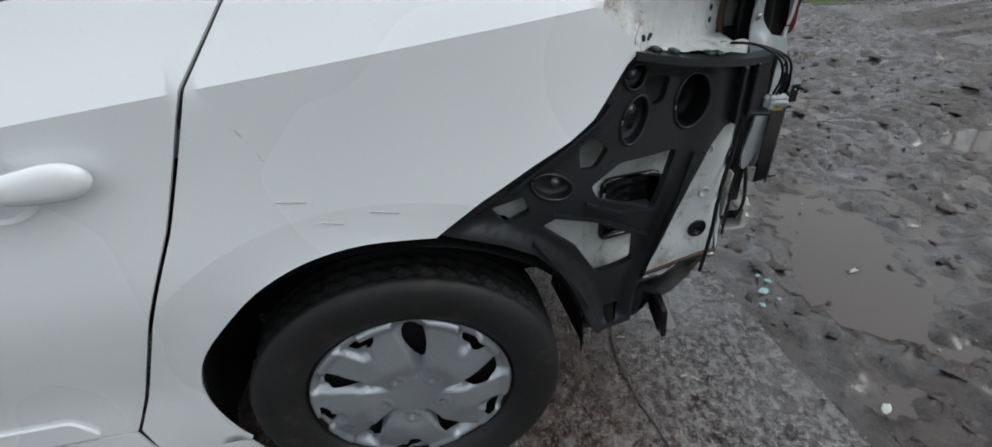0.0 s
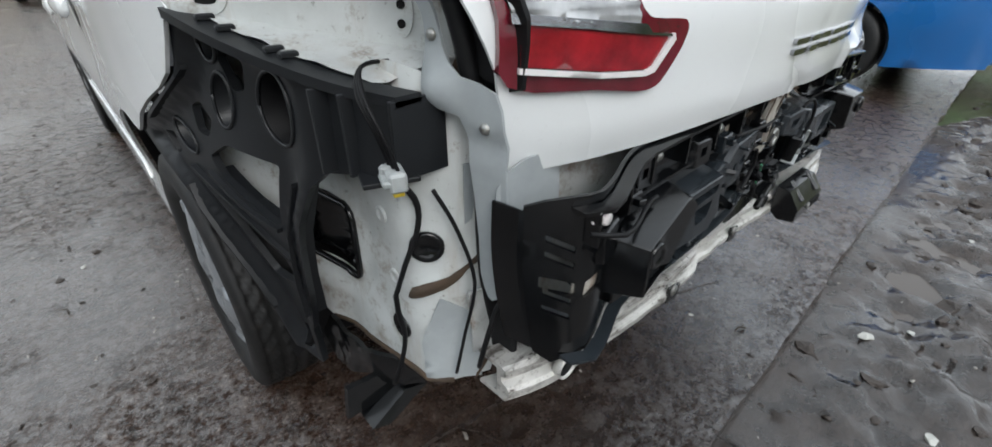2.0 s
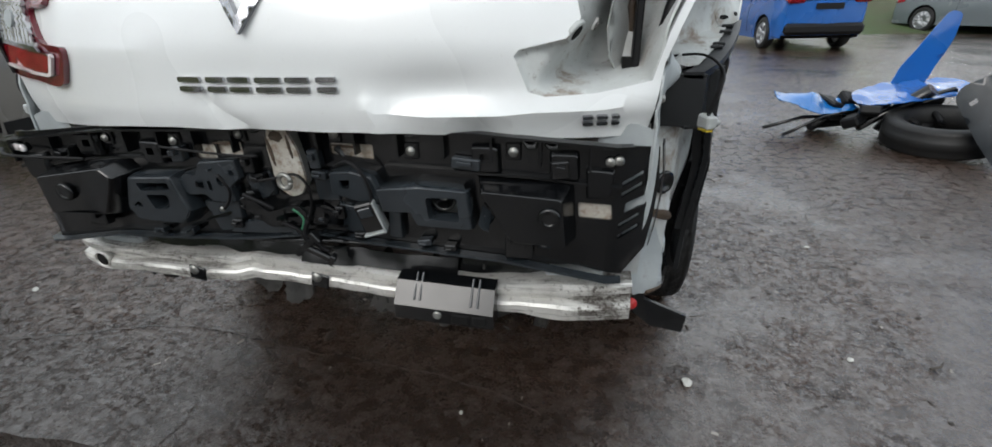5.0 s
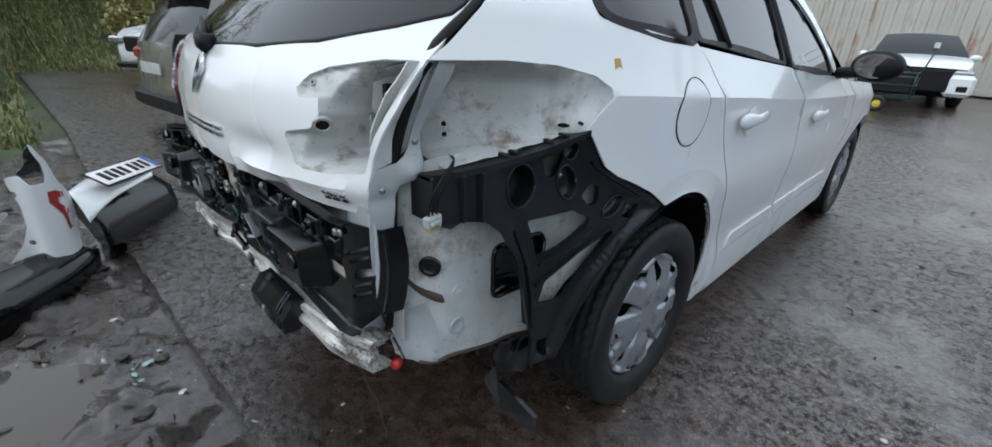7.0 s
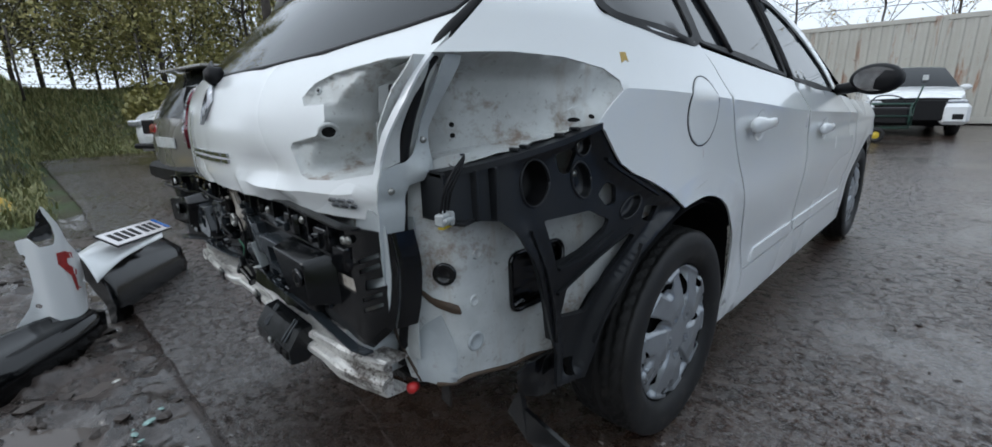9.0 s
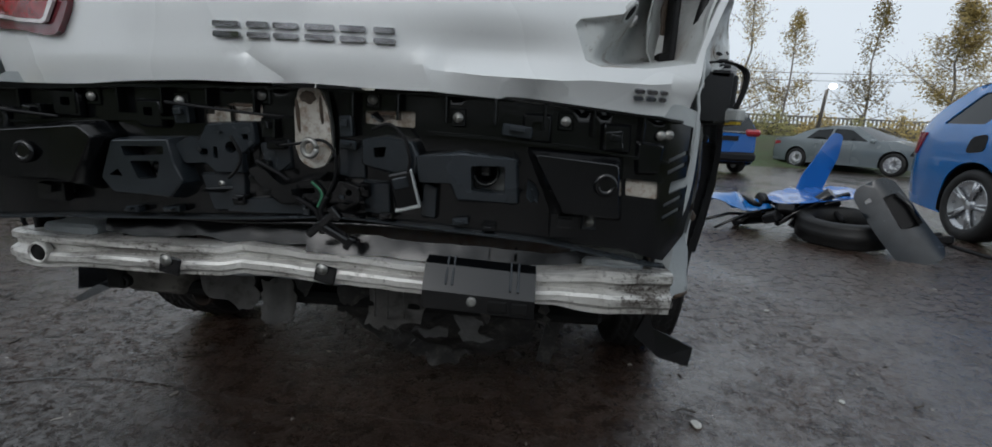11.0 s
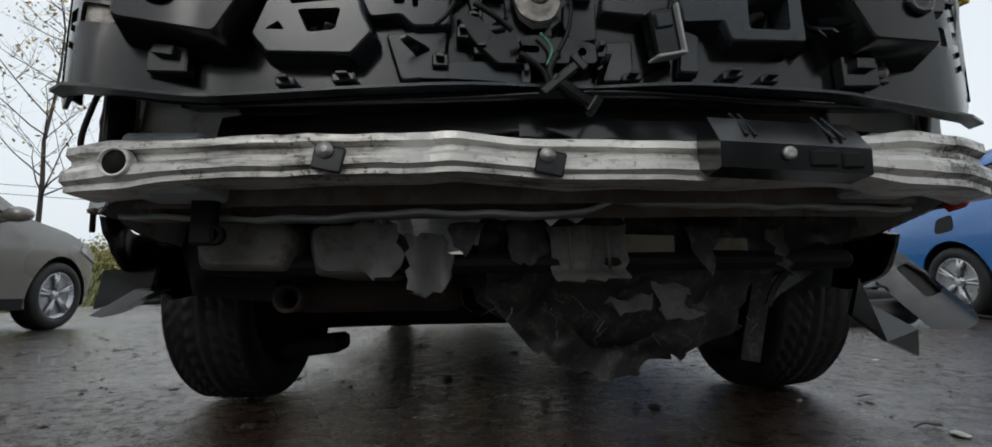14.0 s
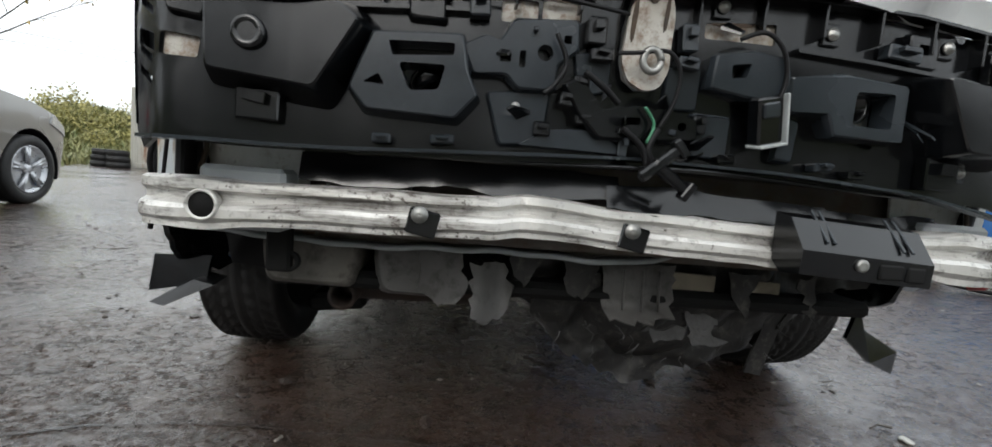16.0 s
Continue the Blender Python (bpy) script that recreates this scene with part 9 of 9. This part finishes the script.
# street lamp, lit
sl = thing("street_lamp", "grey lamp post with a lit lamp", "street lamp")
LX, LY = 14.48, 22.0
bm = B()
tube(bm, [(LX - .28, LY, .4), (LX - .12, LY, 3.4)], .09, 8, .8)
part("pole", bm, BARK, sl)
bm = B()
tube(bm, [(LX - .12, LY, 3.4), (LX, LY - .15, 3.5)], .03, 6)
part("arm", bm, BARK, sl)
m_lamp, n_, l_, b_ = shader("lit_lamp_glass")
b_.inputs["Emission Color"].default_value = (1, .98, .94, 1)
b_.inputs["Emission Strength"].default_value = 25
bm = B()
lathe(bm, [(0, -.14), (.10, -.10), (.15, 0), (.11, .09), (0, .12)], pose(LX, LY - .2, 3.56), 16)
part("lamp_globe", bm, m_lamp, sl)
# utility pole
bm = B()
tube(bm, [(-12.5, 3.9, .5), (-12.5, 3.9, 8.0)], .13, 9, .8)
solo("utility_pole", bm, BARK, "dark wooden utility pole on the bank", "utility pole")
for z in (5.2, 5.6):
    bm = B()
    tube(bm, [Vector((-30 + 60 * t, 16 + 14 * t, z - 1.2 * math.sin(math.pi * t))) for t in np.linspace(0, 1, 16)], .015, 4)
    solo("overhead_cable", bm, SEAL, "thin black overhead cable across the sky", "cable", group="overhead cables")

# ---- litter and clods on the ground ----
PALE = surface("pale_litter", (.62, .62, .58), (.4, .4, .37), .5, .6, coarse=20)
TEAL = surface("broken_glass_bits", (.30, .46, .43), (.2, .32, .3), .15, .3, coarse=20)
CLOD = surface("wet_clod", (.055, .042, .034), (.03, .022, .018), .4, .6, coarse=20, fine=120, bumps=.6, depth=.01, world_space=True)


def chip(name, x, y, z, s_, mat, label, cat, seed):
    random.seed(seed)
    bm = B()
    bmesh.ops.create_icosphere(bm, subdivisions=2, radius=1, matrix=Matrix())
    for v in bm.verts:
        v.co *= 1 + .35 * noise.noise(v.co * 1.7 + Vector((seed, 0, 0)))
        v.co = Vector((v.co.x * s_[0], v.co.y * s_[1], v.co.z * s_[2]))
    ob = part(name, bm, mat, None)
    ob.matrix_world = pose(x, y, z + s_[2] * .6, random.uniform(-10, 10), random.uniform(-10, 10), random.uniform(0, 180))
    return tagged(ob, label, cat, "litter")


for k, (x, y, a, mt) in enumerate(((.858, -.531, .020, PALE), (.584, -1.154, .022, PALE), (.30, -1.36, .024, PALE), (.75, -1.25, .015, PALE), (1.0, -1.45, .018, PALE), (1.6, -1.3, .02, PALE), (.45, -1.6, .012, PALE), (-.443, -1.156, .020, TEAL), (-.40, -1.20, .014, TEAL), (-.50, -1.11, .012, TEAL), (-.36, -1.19, .010, TEAL), (-.47, -1.20, .008, TEAL), (-.20, -1.10, .015, PALE), (-.9, -1.2, .018, PALE), (.25, -.75, .008, PALE), (-1.6, -.45, .014, PALE), (-1.15, .9, .012, PALE), (1.5, .4, .012, PALE), (1.35, -.35, .012, PALE))):
    chip("litter", x, y, .0 if y > -1.0 else height(x, y), (a, a * .7, a * .28), mt, "scrap of pale litter trodden into the ground" if mt is PALE else "greenish shards of broken lamp glass", "litter", k)
rng = np.random.default_rng(5)
V, F = [], []
ico = bmesh.new()
bmesh.ops.create_icosphere(ico, subdivisions=1, radius=1)
IV, IF = [tuple(v.co) for v in ico.verts], [[v.index for v in f.verts] for f in ico.faces]
ico.free()
for k in range(2600):
    r_ = rng.random()
    if r_ < .55:
        x, y = rng.uniform(-3.4, 4.5), rng.uniform(-3.6, -1.02)
        z, s_ = height(x, y), .008 + .035 * rng.random()**4
    else:
        x, y = rng.normal(-1.6, .9) if r_ < .75 else rng.uniform(-4, 4.5), rng.uniform(-.98, 4)
        z, s_ = 0.0, .003 + .016 * rng.random()**5
    o = len(V)
    q = rng.normal(1, .25, 3)
    for vx, vy, vz in IV:
        j = 1 + .3 * rng.normal()
        V.append((x + vx * s_ * q[0] * j, y + vy * s_ * q[1] * j, z + vz * s_ * .45 * j))
    F += [[o + i for i in f] for f in IF]
me = bpy.data.meshes.new("clods")
me.from_pydata(V, [], F)
me.materials.append(CLOD)
tagged(new("clods", me), "dark clods and grit strewn over mud and concrete", "clods", kind="stuff")
bm = B()
for k in range(60):
    random.seed(100 + k)
    x, y = random.uniform(-3, 3.4), random.uniform(-1.0, 2.5)
    if abs(x) < .8 and y > -.6:
        continue
    a = random.uniform(0, math.pi)
    l_ = random.uniform(.03, .12)
    tube(bm, [(x, y, .006), (x + l_ * .5 * math.cos(a), y + l_ * .5 * math.sin(a), .010), (x + l_ * math.cos(a + .3), y + l_ * math.sin(a + .3), .006)], random.uniform(.002, .005), 5, .5)
solo("twigs", bm, BARK, "wet dark twigs scattered on the concrete", "twigs", kind="stuff")

# grit, twigs and chips scattered over the wet slab and the mud
rng = np.random.default_rng(77)
for nm, n_, x_r, y_r, mat, lab, big in (("grit", 520, (-3.2, 3.4), (-.98, 2.6), surface("dark_grit", (.030, .020, .015), (.012, .009, .007), .5, .7, coarse=30), "dark crumbs of mud and grit on the wet slab", .0085),
                                        ("chips", 420, (-3.0, 3.2), (-1.9, 1.8), surface("pale_chips", (.42, .40, .37), (.2, .18, .16), .5, .7, coarse=30), "pale chips of plastic and stone on the ground", .006),
                                        ("clods", 240, (-2.6, 3.4), (-2.6, -.94), MUD, "small clods of dark mud", .013)):
    V, F = [], []
    for k in range(n_):
        x, y = rng.uniform(*x_r), rng.uniform(*y_r)
        z = max(height(x, y), -.06) if y < -1.03 else .001
        s_ = big * rng.uniform(.25, 1.0)**1.6
        a_ = rng.uniform(0, 6.28)
        lx = s_ * rng.uniform(.8, 2.6)
        ca, sa = math.cos(a_), math.sin(a_)
        o = len(V)
        for u, v, w in ((-1, -.6, 0), (.8, -.8, 0), (1.1, .5, 0), (-.7, .9, 0), (-.4, -.2, .7), (.4, .3, .9)):
            uu, vv = u * lx * rng.uniform(.7, 1.2), v * s_ * rng.uniform(.7, 1.2)
            V.append((x + ca * uu - sa * vv, y + sa * uu + ca * vv, z + w * s_ * rng.uniform(.5, 1.0) - .001))
        F += [(o, o + 1, o + 4), (o + 1, o + 5, o + 4), (o + 1, o + 2, o + 5), (o + 2, o + 3, o + 5), (o + 3, o + 4, o + 5), (o + 3, o, o + 4)]
    me = bpy.data.meshes.new(nm)
    me.from_pydata(V, [], F)
    me.materials.append(mat)
    tagged(new(nm, me), lab, "debris", kind="stuff")
